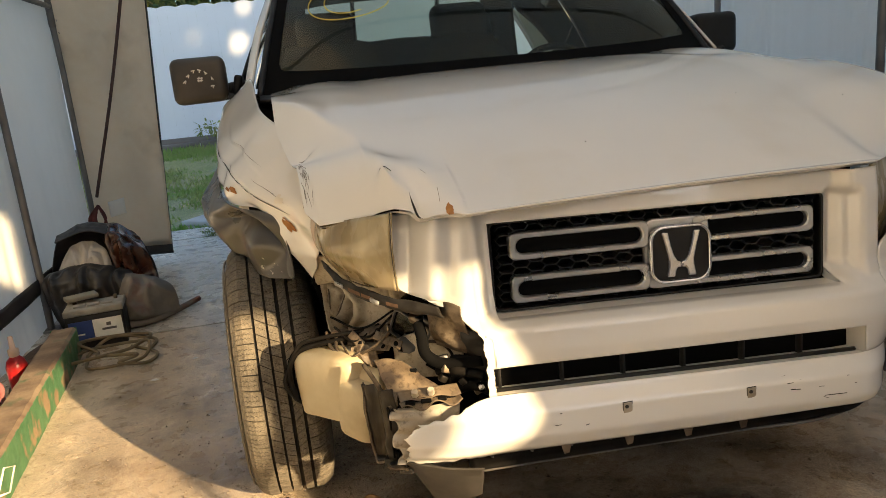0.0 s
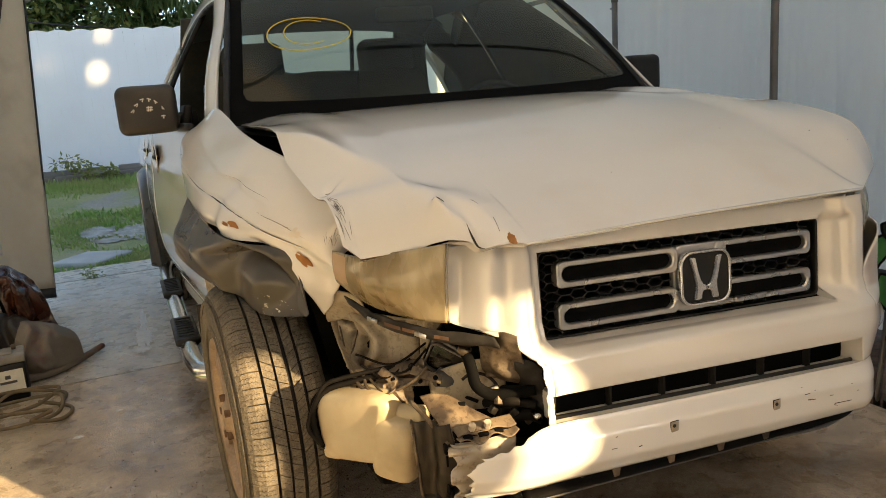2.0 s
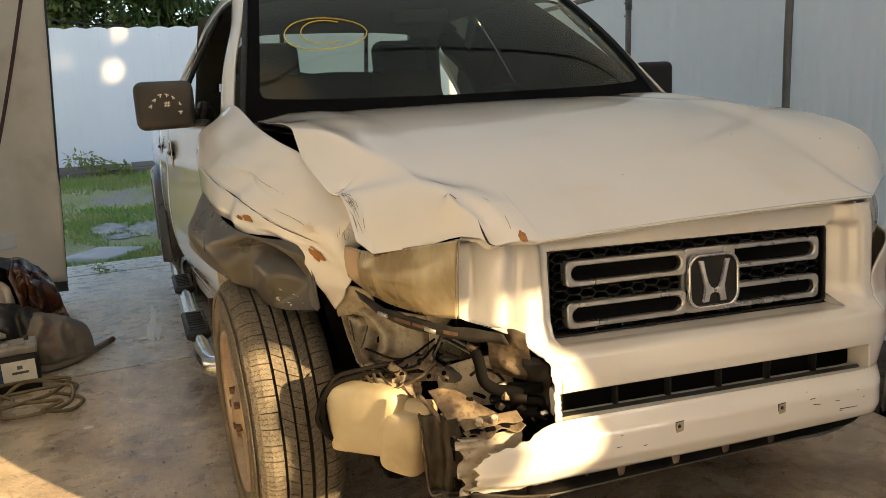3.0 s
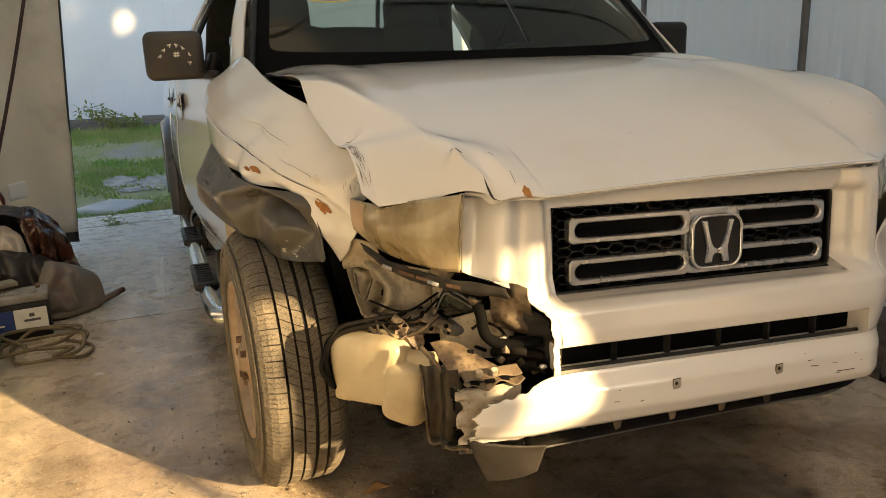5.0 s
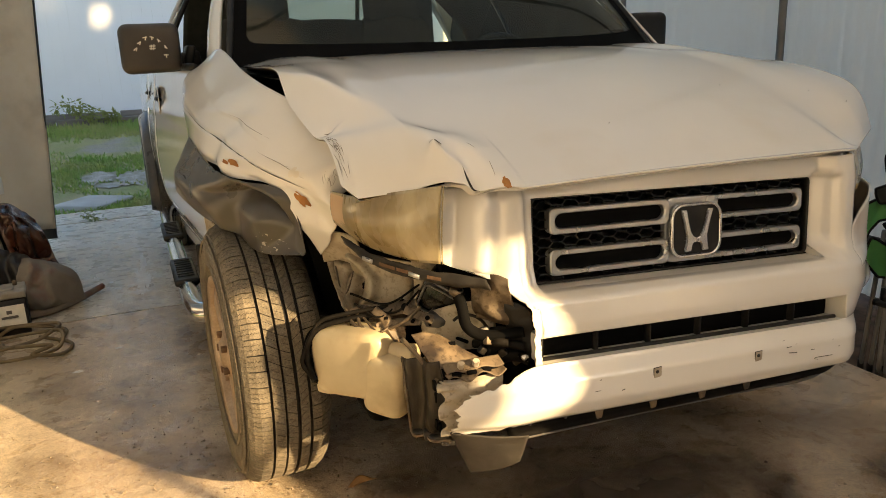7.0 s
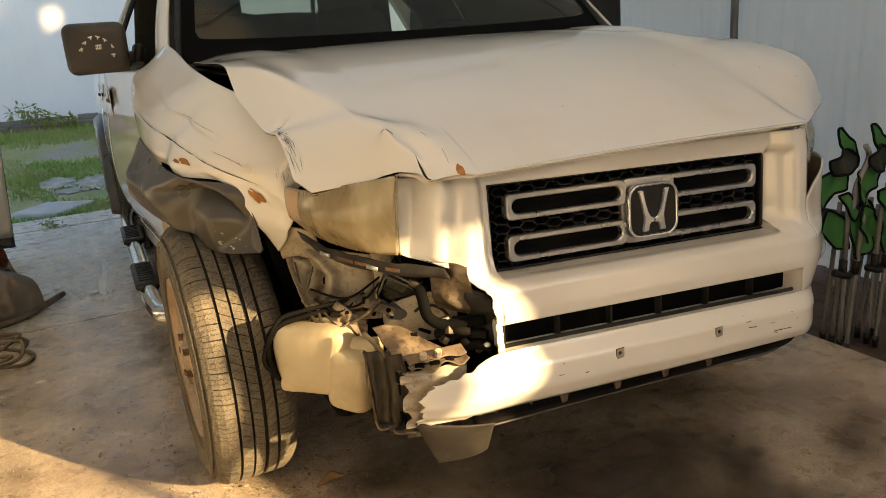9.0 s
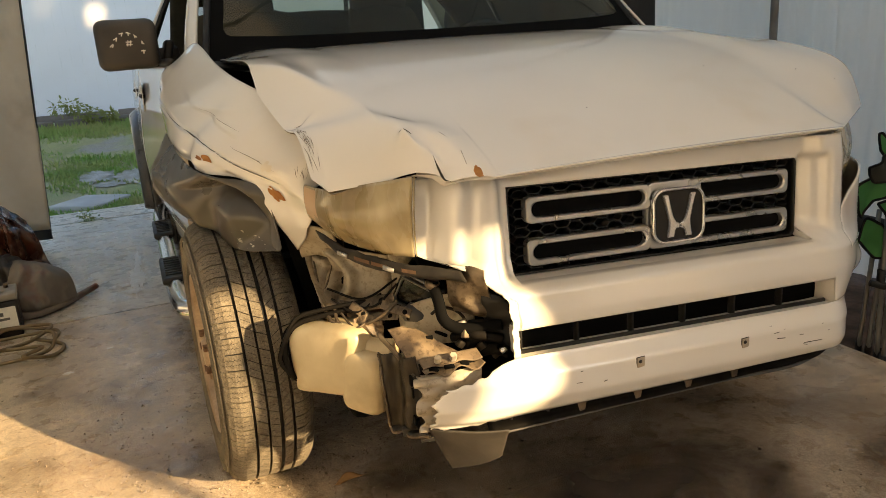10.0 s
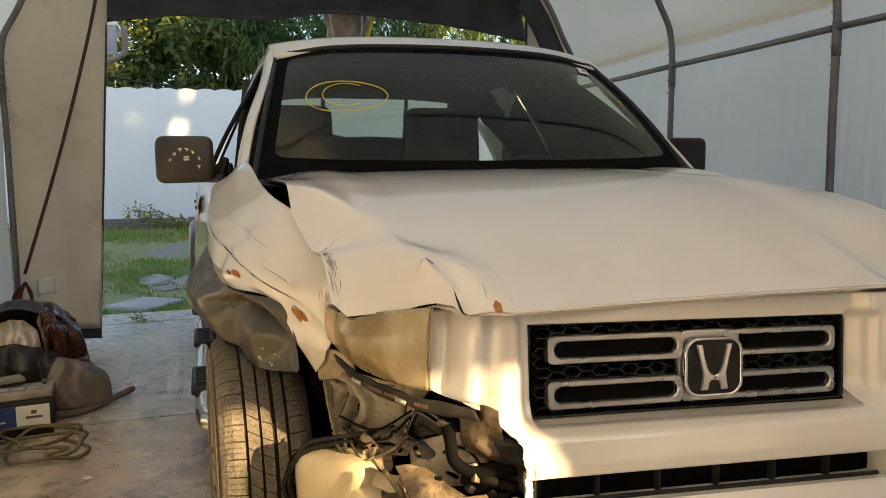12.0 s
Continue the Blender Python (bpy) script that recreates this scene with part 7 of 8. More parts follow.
def leaf_mesh(centres, size, mat, name, label, parent=None, droop=0.3, slim=0.45, seed=1):
    """Many small pointed leaves about the given centres (x, y, z, spread, count)."""
    rng = random.Random(seed)
    verts, faces = [], []
    for cx, cy, cz, sp, cnt in centres:
        for _ in range(cnt):
            while True:
                d = Vector((rng.uniform(-1, 1), rng.uniform(-1, 1), rng.uniform(-1, 1)))
                if d.length < 1:
                    break
            d = d.normalized() * d.length ** 0.45
            p = Vector((cx, cy, cz)) + d * sp
            a = (d + Vector((rng.uniform(-1, 1), rng.uniform(-1, 1), rng.uniform(-1, 0.6) - droop))).normalized()
            b = a.cross(Vector((rng.uniform(-1, 1), rng.uniform(-1, 1), 1))).normalized()
            L = size * rng.uniform(0.6, 1.3)
            n = len(verts)
            mid = p + a * L * 0.45 + Vector((0, 0, L * 0.06))
            verts += [p, mid + b * L * slim * 0.5, p + a * L, mid - b * L * slim * 0.5]
            faces.append((n, n + 1, n + 2, n + 3))
    me = bpy.data.meshes.new(name)
    me.from_pydata([tuple(v) for v in verts], [], faces)
    mats = mat if isinstance(mat, (list, tuple)) else [mat]
    for m in mats:
        me.materials.append(m)
    if len(mats) > 1:
        for p in me.polygons:
            p.material_index = rng.choice([0, 0, 1]) if len(mats) == 2 else rng.randrange(len(mats))
    ob = new(name, me)
    if parent:
        ob.parent = parent
    if label:
        ob["label"] = label
    return ob


def tree(x, y, z0, h, w, mats, seed, label, size=0.16, slim=0.45, droop=0.3, n=46, cnt=150):
    rng = random.Random(seed)
    t = thing("tree", label, "tree", "trees behind the fence")
    part("trunk", tube([(x, y, z0 - 0.2), (x + rng.uniform(-.1, .1), y, z0 + h * 0.3), (x + rng.uniform(-.2, .2), y + 0.1, z0 + h * 0.62), (x + rng.uniform(-.3, .3), y, z0 + h * 0.9)], lambda s: 0.14 * (1 - 0.8 * s), 10, 20), BARK, t)
    cs = []
    for i in range(n):
        a, r = rng.uniform(0, math.tau), w * rng.random() ** 0.5
        zz = z0 + h * (0.35 + 0.65 * rng.random()) * (1 - 0.25 * (r / w) ** 2)
        c = (x + r * math.cos(a), y + 0.8 * r * math.sin(a), zz, rng.uniform(0.28, 0.6) * w / 1.8, cnt)
        cs.append(c)
        if i % 3 == 0:
            part("limb", tube([(x, y, z0 + h * 0.45), ((x + c[0]) / 2, (y + c[1]) / 2, (z0 + h * 0.5 + c[2]) / 2 + 0.1), c[:3]], lambda s: 0.05 * (1 - 0.85 * s), 6, 8), BARK, t)
    leaf_mesh(cs, size, mats, "crown", "", t, droop, slim, seed)
    return t


tree(-2.6, 14.2, 0.4, 4.6, 1.8, [LEAF2, LEAF], 3, "yellow-green leafy tree behind the fence", 0.13, 0.6, cnt=380)
tree(-0.6, 13.6, 0.4, 4.4, 1.5, [LEAF, LEAF2], 5, "green leafy tree behind the fence", 0.13, 0.55, cnt=380)
tree(1.2, 13.4, 0.4, 5.2, 1.9, [LEAF], 8, "dark green long-leaved tree behind the fence", 0.34, 0.14, 0.9)
tree(3.6, 13.5, 0.4, 5.0, 1.9, [LEAF], 9, "dark green long-leaved tree behind the fence", 0.34, 0.14, 0.9)
tree(6.2, 14.0, 0.4, 5.2, 2.0, [LEAF], 12, "dark green leafy tree behind the fence", 0.2)
tree(-5.4, 14.0, 0.4, 5.0, 2.0, [LEAF, LEAF2], 14, "green leafy tree behind the fence", 0.18)
# low growth that closes the gap behind the fence top
cs = [(-8 + 0.45 * i, 13.0 + 0.5 * math.sin(i * 2.1), 2.3 + 0.35 * math.sin(i * 1.3), 0.62, 110) for i in range(38)]
tagged(leaf_mesh(cs, 0.17, [LEAF, LEAF2], "hedge", "dense green shrubs behind the fence", seed=21), category="hedge", kind="stuff")

# grass and weeds
rng = random.Random(4)
verts, faces = [], []
for _ in range(60000):
    y = 5.42 + 5.7 * rng.random() ** 1.35
    x = -5.2 + 5.6 * rng.random()
    pn = noise.noise((x * 0.9, y * 0.8, 2.2)) + 0.5 * noise.noise((x * 2.7, y * 2.5, 5.0)) + 0.35 * sstep(7.5, 10.5, y)
    pn -= 0.40 * math.exp(-((y - 9.2) / 0.8) ** 2)
    if pn < rng.uniform(-0.32, 0.32) or any(abs(x - a) < 0.18 and abs(y - b) < 0.24 for a, b in ((-1.53, 6.15), (-1.50, 7.40), (-1.13, 7.25))):
        continue
    z = lawn_z(y)
    h = rng.uniform(0.02, 0.06) * (1 + 0.7 * sstep(8.5, 10.8, y))
    a = rng.uniform(0, math.tau)
    dx, dy = 0.012 * math.cos(a), 0.012 * math.sin(a)
    lx, ly = rng.uniform(-0.03, 0.03), rng.uniform(-0.03, 0.03)
    n = len(verts)
    verts += [(x - dx, y - dy, z), (x + dx, y + dy, z), (x + lx, y + ly, z + h)]
    faces.append((n, n + 1, n + 2))
me = bpy.data.meshes.new("grass")
me.from_pydata(verts, [], faces)
me.materials.append(GRASS)
tagged(new("grass", me), "short patchy green and straw grass", "grass", kind="stuff")
WEEDS = ((-1.95, 10.85, 0.30), (-1.65, 10.8, 0.22), (-1.30, 10.8, 0.15))
cs = [(x + random.uniform(-s, s) * 0.6, y, lawn_z(y) + s * random.uniform(0.5, 1.1), s * 0.35, 22) for x, y, s in WEEDS for _ in range(7)]
tagged(leaf_mesh(cs, 0.075, LEAF2, "weeds", "small green weeds at the foot of the fence", seed=40), category="weeds", kind="stuff")
cs = [(-1.49 + random.uniform(-0.05, 0.05), 5.012, -0.02 + random.uniform(0.03, 0.08), 0.035, 18) for _ in range(6)]
tagged(leaf_mesh(cs, 0.03, LEAF2, "weeds", "small weed in the joint of the slab", seed=43), category="weeds", kind="stuff")
# one paving slab and bare grey patches
bm = block(0.52, 0.50, 0.05, pose(-1.53, 6.15, lawn_z(6.15) + 0.016, 0, 0, 54), bevel=0.012)
tagged(part("paving_slab", bm, SLAB), "pale square paving slab set in the lawn", "paving slab")
BARE = surf("bare_grey_sand", (0.50, 0.46, 0.40), (0.30, 0.27, 0.20), 9, 0.95, bump=0.4, bscale=50, fine=0.4)
for i, (cx, cy, rx, ry) in enumerate(((-1.50, 7.40, 0.17, 0.26), (-1.13, 7.25, 0.16, 0.34), (-1.40, 6.95, 0.14, 0.12))):
    bm = grid(lambda u, v: (lambda a, r: V(cx + rx * r * math.cos(a), cy + ry * r * math.sin(a), lawn_z(cy + ry * r * math.sin(a)) + 0.024 - 0.012 * v))(u * math.tau, v * (1 + 0.5 * noise.noise((math.cos(u * math.tau) * 1.8, math.sin(u * math.tau) * 1.8, i * 2.3)) + 0.4 * noise.noise((math.cos(u * math.tau) * 7, math.sin(u * math.tau) * 7, i)))), 60, 5, closed_u=True)
    tagged(part("bare_patch", bm, BARE), "bare patch of grey sand in the lawn", "sand", "bare patches", "structure")
# corner of a low outbuilding roof behind the door flap
eave = thing("outbuilding_roof", "grey outbuilding roof corner with brown gutter pipe on a post", "roof corner", at=(-2.45, 8.2, 0))
GREYF = surf("grey_fascia", (0.36, 0.37, 0.40), (0.30, 0.31, 0.34), 5, 0.6)
part("fascia", block(1.30, 0.04, 0.32, pose(-0.03, -0.2, 2.715), bevel=0.006), GREYF, eave)
part("deck", block(1.34, 0.7, 0.05, pose(-0.03, 0.12, 2.90), bevel=0.01), WHITEM, eave)
part("gutter_pipe", tube([(0.70, -0.22, 2.88), (0.705, -0.22, 2.66), (0.67, -0.22, 2.56), (0.50, -0.22, 2.47), (0.30, -0.22, 2.44)], 0.034, 10, 30), TIMBER, eave, "brown gutter pipe")
part("post", block(0.09, 0.09, 2.62, pose(-0.45, 0.0, 1.27), bevel=0.006), GREYF, eave)
# cable over the yard
tagged(part("cable", tube([(-4, 12.2, 3.1), (-1, 12.2, 2.66), (3, 12.3, 2.62)], 0.012, 6, 30), BLACKT), "thin black cable sagging above the fence", "cable")
# hanging plastic bag with a yellow band, over the truck bed
bag = thing("plastic_sheet_bundle", "crumpled clear plastic bundle with yellow band hanging outside", "plastic bundle")
PLASTIC = surf("crumpled_plastic", (0.55, 0.45, 0.36), (0.30, 0.22, 0.16), 7, 0.25, transl=0.35, bump=0.4, bscale=14)
bm = grid(lambda u, v: (lambda a, r: V(0.12 + r * math.cos(a), 4.38 + 0.6 * r * math.sin(a), 2.02 + 0.62 * v))(u * math.tau, (0.10 + 0.10 * v) * (1 + 0.35 * noise.noise((math.cos(u * math.tau) * 2, math.sin(u * math.tau) * 2, v * 5)))), 40, 24, closed_u=True)
part("sheet", bm, PLASTIC, bag)
part("band", tube([(0.22, 4.28, 2.05), (0.26, 4.29, 2.2), (0.31, 4.29, 2.38), (0.34, 4.29, 2.6)], 0.018, 6, 10), surf("yellow_band", (0.75, 0.65, 0.05), None, 10, 0.5), bag)
# unseen wall added to shade the yard; round holes throw fence sun spots
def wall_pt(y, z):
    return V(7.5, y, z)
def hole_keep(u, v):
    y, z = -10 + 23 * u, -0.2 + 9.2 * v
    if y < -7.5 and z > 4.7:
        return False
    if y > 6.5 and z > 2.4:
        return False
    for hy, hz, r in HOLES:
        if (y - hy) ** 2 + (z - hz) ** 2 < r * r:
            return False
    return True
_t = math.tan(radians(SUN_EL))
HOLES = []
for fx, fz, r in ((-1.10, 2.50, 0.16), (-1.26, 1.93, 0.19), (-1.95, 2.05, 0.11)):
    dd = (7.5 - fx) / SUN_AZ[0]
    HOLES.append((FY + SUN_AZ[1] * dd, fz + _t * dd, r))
tagged(part("neighbour_wall", grid(lambda u, v: wall_pt(-10 + 23 * u, -0.2 + 9.2 * v), 230, 92, hole_keep), surf("pale_render", (0.78, 0.76, 0.72), None, 2, 0.9, bump=0.2, bscale=20), smooth=False, solid=0.1), "unseen pale wall added to shade the yard, with holes for sun spots", "house wall", kind="structure")

# ---- things along the west wall ----
GREENP = surf("chipped_green_paint", (0.055, 0.15, 0.065), (0.08, 0.19, 0.085), 12, 0.5, rough2=0.75, bump=0.15, bscale=40, stain=(0.27, 0.19, 0.11), stain_scale=9, stain_lo=0.56, stain_hi=0.64)
RAWTOP = surf("worn_beam_top", (0.27, 0.20, 0.13), (0.15, 0.10, 0.065), 10, 0.8, bump=0.25, bscale=40, stain=(0.07, 0.12, 0.06), stain_scale=7, stain_lo=0.6, stain_hi=0.7)
beam = thing("green_beam", "long chipped green-painted beam lying along the tent wall", "beam")
BA, BB = V(-1.725, 0.55, 0.0), V(-1.865, 2.26, 0.0)
bd = (BB - BA).normalized()
bn = V(-bd.y, bd.x, 0)
def beam_fn(u, v):
    p = BA - bd * 1.2 + bd * ((BB - BA).length + 1.2) * v
    c = [(0, 0), (0.0, 0.138), (0.012, 0.15), (0.105, 0.15), (0.117, 0.138), (0.117, 0), (0, 0)]
    q = lin([(a, b, 0) for a, b in c], u)
    w = 0.003 * noise.noise((p.y * 14, q.x * 20, q.y * 20))
    return V(p.x + bn.x * (q.x + w) - 0.0, p.y + bn.y * q.x, q.y + w)
bmb = grid(beam_fn, 36, 80)
bmb.faces.ensure_lookup_table()
for f in bmb.faces:
    f.material_index = 1 if f.calc_center_median().z > 0.139 else 0
part("beam_body", bmb, [GREENP, RAWTOP], beam, smooth=False)
part("end_cap", block(0.117, 0.004, 0.148, Matrix.Translation(BB + bn * 0.0585 + V(0, 0, 0.075)) @ Matrix.Rotation(math.atan2(bd.y, bd.x) - math.pi / 2, 4, "Z")), GREENP, beam, smooth=False)
# white painted diamond on the green face
dm = BA + bd * 0.36 - bn * 0.003
pts = [(-0.10, 0), (0, 0.042), (0.10, 0), (0, -0.042), (-0.10, 0)]
part("painted_diamond", tube([dm + bd * a + V(0, 0, 0.066 + b) for a, b in pts], 0.0035, 4, 4, smooth_path=False), WHITEM, beam, "white painted outline")

# car battery
bat = thing("car_battery", "black car battery with grey top, white and blue label", "battery")
BM = pose(-1.815, 2.45, 0, 0, 0, 6) @ Matrix.Diagonal((1.08, 1.05, 0.92, 1))
part("case", block(0.25, 0.17, 0.185, BM @ pose(0, 0, 0.0935), bevel=0.006), BLACKP, bat)
part("lid", block(0.256, 0.176, 0.035, BM @ pose(0, 0, 0.205), bevel=0.006), surf("grey_battery_lid", (0.30, 0.285, 0.25), (0.22, 0.20, 0.17), 20, 0.6), bat, "dusty grey lid")
part("label_white", block(0.125, 0.002, 0.105, BM @ pose(0.052, -0.0865, 0.105)), WHITEM, bat, "white label", smooth=False)
part("label_blue", block(0.10, 0.002, 0.105, BM @ pose(-0.063, -0.0865, 0.105)), surf("blue_print", (0.03, 0.06, 0.22), None, 20, 0.5), bat, "blue label field", smooth=False)
part("label_print", block(0.062, 0.002, 0.012, BM @ pose(0.056, -0.0885, 0.098)), TRIM, bat, smooth=False)
part("label_print", block(0.020, 0.002, 0.018, BM @ pose(0.056, -0.0885, 0.124)), TRIM, bat, smooth=False)
part("label_print", block(0.04, 0.002, 0.008, BM @ pose(-0.07, -0.0885, 0.085)), WHITEM, bat, smooth=False)
for sx in (-0.09, 0.09):
    part("terminal", tube([BM @ V(sx, 0.04, 0.22), BM @ V(sx, 0.04, 0.245)], 0.010, 10, 1), STEEL, bat)
for i in range(3):
    part("vent_cap", block(0.05, 0.05, 0.012, BM @ pose(-0.06 + 0.06 * i, -0.02, 0.226), bevel=0.003), surf("vent_grey", (0.27, 0.25, 0.22), None, 20, 0.6), bat)
# small ribbed box on the battery
tagged(part("ribbed_strip", block(0.14, 0.08, 0.022, BM @ pose(-0.06, 0.06, 0.255, 0, 0, 20), bevel=0.004), surf("khaki_plastic", (0.24, 0.22, 0.17), None, 20, 0.7)), "grey ribbed plastic strip lying on the battery", "plastic strip")

# pile of bags and jackets
def lump(name, cx, cy, rx, ry, h, mat, label, cat, seed, fold=0.05, flat=1.7):
    def fn(u, v):
        a = u * math.tau
        r = math.sin(v * math.pi / 2) ** (1 / flat)
        zz = h * math.cos(v * math.pi / 2) ** 0.8
        p = V(rx * r * math.cos(a), ry * r * math.sin(a), zz)
        n = noise.noise((p.x * 5 + seed, p.y * 5, p.z * 6)) * fold + noise.noise((p.x * 13 + seed, p.y * 13, p.z * 15)) * fold * 0.45
        n += fold * 0.5 * abs(noise.noise((p.x * 9, p.y * 9 + seed, p.z * 4)))
        k = 1 + n / max(rx, 0.1)
        return V(cx + p.x * k, cy + p.y * k, max(0.003, p.z * (1 + n * 1.4)))
    return tagged(part(name, grid(fn, 72, 30, closed_u=True), mat), label, cat)


LEATHER = surf("black_leather", (0.016, 0.015, 0.016), (0.035, 0.032, 0.03), 12, 0.32, rough2=0.55, bump=0.25, bscale=30)
BROWNL = surf("brown_leather", (0.06, 0.020, 0.010), (0.028, 0.010, 0.007), 6, 0.12, rough2=0.3, bump=0.25, bscale=25)
KHAKI = surf("dusty_canvas", (0.15, 0.13, 0.11), (0.20, 0.175, 0.145), 5, 0.8, bump=0.25, bscale=60, stain=(0.16, 0.055, 0.035), stain_scale=5, stain_lo=0.54, stain_hi=0.68)
GREYC = surf("grey_cloth", (0.52, 0.48, 0.43), (0.42, 0.38, 0.33), 9, 0.85, bump=0.2, bscale=120)
def drape(name, curves, mat, label, cat, seed, amp=0.018, crease=0.03, f=7.0, parent=None):
    """Soft sheet with creased folds, resting on its lower edge."""
    def bend(p, u, v):
        e = min(1, 5 * min(v, 1 - v, u, 1 - u) + 0.3)
        w = fold(V(p.x * 1.6, p.y, p.z * 0.7), f * 1.6, seed) - 0.4 + 0.22 * (fold(V(p.x, p.y, p.z * 1.6), f * 2.6, seed + 4) - 0.4)
        return crumple(p, amp * e, f, seed) + V(0, -0.8, 0.5) * (crease * w * e)
    bm = loft(curves, 70, 56, bend)
    for v in bm.verts:
        v.co.x = -2.13 + 0.83 * (v.co.x + 2.13)
        v.co.z = max(0.95 * v.co.z, 0.004)
    ob = part(name, bm, mat, parent, "" if cat else label, solid=0.006)
    return tagged(ob, label, cat) if cat else ob


bag = thing("leather_bag", "black leather bag slumped open on the floor by the tent wall", "bag")
drape("back_panel", [[(-2.14, 3.02, 0.004), (-1.85, 3.20, 0.004), (-1.50, 3.12, 0.004)], [(-2.16, 3.02, 0.28), (-1.85, 3.18, 0.34), (-1.52, 3.10, 0.26)], [(-2.07, 2.98, 0.50), (-1.85, 3.06, 0.55), (-1.60, 3.02, 0.47)], [(-2.04, 2.84, 0.49), (-1.84, 2.88, 0.53), (-1.64, 2.90, 0.45)]], LEATHER, "", "", 3, 0.012, 0.012, 4, bag)
drape("front_flap", [[(-2.12, 2.86, 0.31), (-1.88, 2.82, 0.35), (-1.62, 2.84, 0.29)], [(-2.14, 2.76, 0.28), (-1.88, 2.70, 0.30), (-1.56, 2.74, 0.25)], [(-2.12, 2.73, 0.20), (-1.86, 2.68, 0.20), (-1.54, 2.72, 0.16)], [(-2.08, 2.78, 0.004), (-1.86, 2.76, 0.004), (-1.56, 2.78, 0.004)]], LEATHER, "", "", 31, 0.022, 0.060, 3.8, bag)
part("bag_body", block(0.42, 0.24, 0.22, pose(-1.90, 2.94, 0.115), bevel=0.05, seg=3), LEATHER, bag)
drape("cloth", [[(-2.04, 2.90, 0.36), (-1.96, 2.94, 0.45), (-1.84, 2.94, 0.46), (-1.75, 2.90, 0.40)], [(-2.06, 2.86, 0.31), (-1.95, 2.85, 0.38), (-1.84, 2.85, 0.37), (-1.73, 2.87, 0.30)], [(-2.06, 2.88, 0.25), (-1.95, 2.88, 0.26), (-1.84, 2.88, 0.26), (-1.73, 2.88, 0.24)]], GREYC, "crumpled grey-white cloth stuffed in an open bag", "cloth", 14, 0.014, 0.034, 5.5)
drape("jacket", [[(-1.78, 2.98, 0.53), (-1.68, 3.0, 0.53), (-1.55, 3.0, 0.44)], [(-1.74, 2.86, 0.46), (-1.64, 2.84, 0.45), (-1.49, 2.88, 0.34)], [(-1.70, 2.82, 0.33), (-1.58, 2.82, 0.30), (-1.44, 2.86, 0.16)], [(-1.68, 2.82, 0.20), (-1.56, 2.84, 0.14), (-1.42, 2.88, 0.01)]], BROWNL, "shiny dark brown leather jacket heaped in a bag", "jacket", 8, 0.022, 0.055, 6)
drape("canvas_bag", [[(-1.66, 2.80, 0.26), (-1.58, 2.74, 0.28), (-1.46, 2.84, 0.21)], [(-1.68, 2.70, 0.18), (-1.54, 2.62, 0.21), (-1.36, 2.78, 0.16)], [(-1.70, 2.66, 0.06), (-1.54, 2.58, 0.06), (-1.33, 2.74, 0.05)], [(-1.68, 2.72, 0.004), (-1.54, 2.66, 0.004), (-1.36, 2.80, 0.004)]], KHAKI, "stained khaki canvas bag slumped on the concrete", "bag", 22, 0.018, 0.042, 4)
tagged(part("canvas_strap", tube([(-1.72, 2.58, 0.025), (-1.60, 2.62, 0.022), (-1.49, 2.74, 0.024), (-1.38, 2.93, 0.025)], lambda s: 0.022 * (1 - 0.3 * s), 10, 30), KHAKI), "khaki canvas strap end lying on the concrete", "strap")
# red cord bundle and a paper tag tied to the strap's foot
tie = thing("cord_bundle", "dark red cord bundle tied to the foot of the strap", "cord", at=(-2.09, 4.02, 0.38))
REDC = surf("red_cord", (0.14, 0.025, 0.022), (0.07, 0.018, 0.016), 20, 0.7)
for k in range(5):
    a = 0.5 * k
    part("loop", tube([(0.0, 0, 0.12), (-0.03 - 0.012 * k, 0.01 * math.sin(a), 0.02), (-0.02 + 0.02 * math.cos(a), -0.02, -0.10), (0.03, 0.01, -0.02 + 0.01 * k), (0.0, 0, 0.12)], 0.008, 6, 30), REDC, tie)
tagged(part("paper_tag", grid(lambda u, v: V(-2.03 + 0.11 * u, 4.05 - 0.01 * math.sin(3 * u), 0.40 + 0.11 * v + 0.02 * u), 6, 6), TARPW, solid=0.002), "pale creased tag fixed to the door flap", "tag")
# coiled hose
rng = random.Random(7)
pts = []
for k in range(21):
    a = k * math.tau / 7.0
    w = 0.13 + 0.06 * math.sin(k * 1.3)
    pts.append((-1.69 + w * 1.25 * math.cos(a) + rng.uniform(-0.03, 0.03), 2.17 + w * 1.2 * math.sin(a) + rng.uniform(-0.03, 0.03), 0.010 + 0.0022 * k + (0.03 if k % 5 == 2 else 0)))
pts += [(-1.62, 1.92, 0.05), (-1.52, 1.98, 0.012), (-1.49, 2.10, 0.012), (-1.62, 2.20, 0.03)]
tagged(part("coiled_cord", tube(pts, 0.0080, 8, 420), surf("olive_cord", (0.125, 0.092, 0.045), (0.18, 0.13, 0.07), 20, 0.6, bump=0.1, bscale=90)), "loosely coiled olive extension cord on the concrete", "cord")
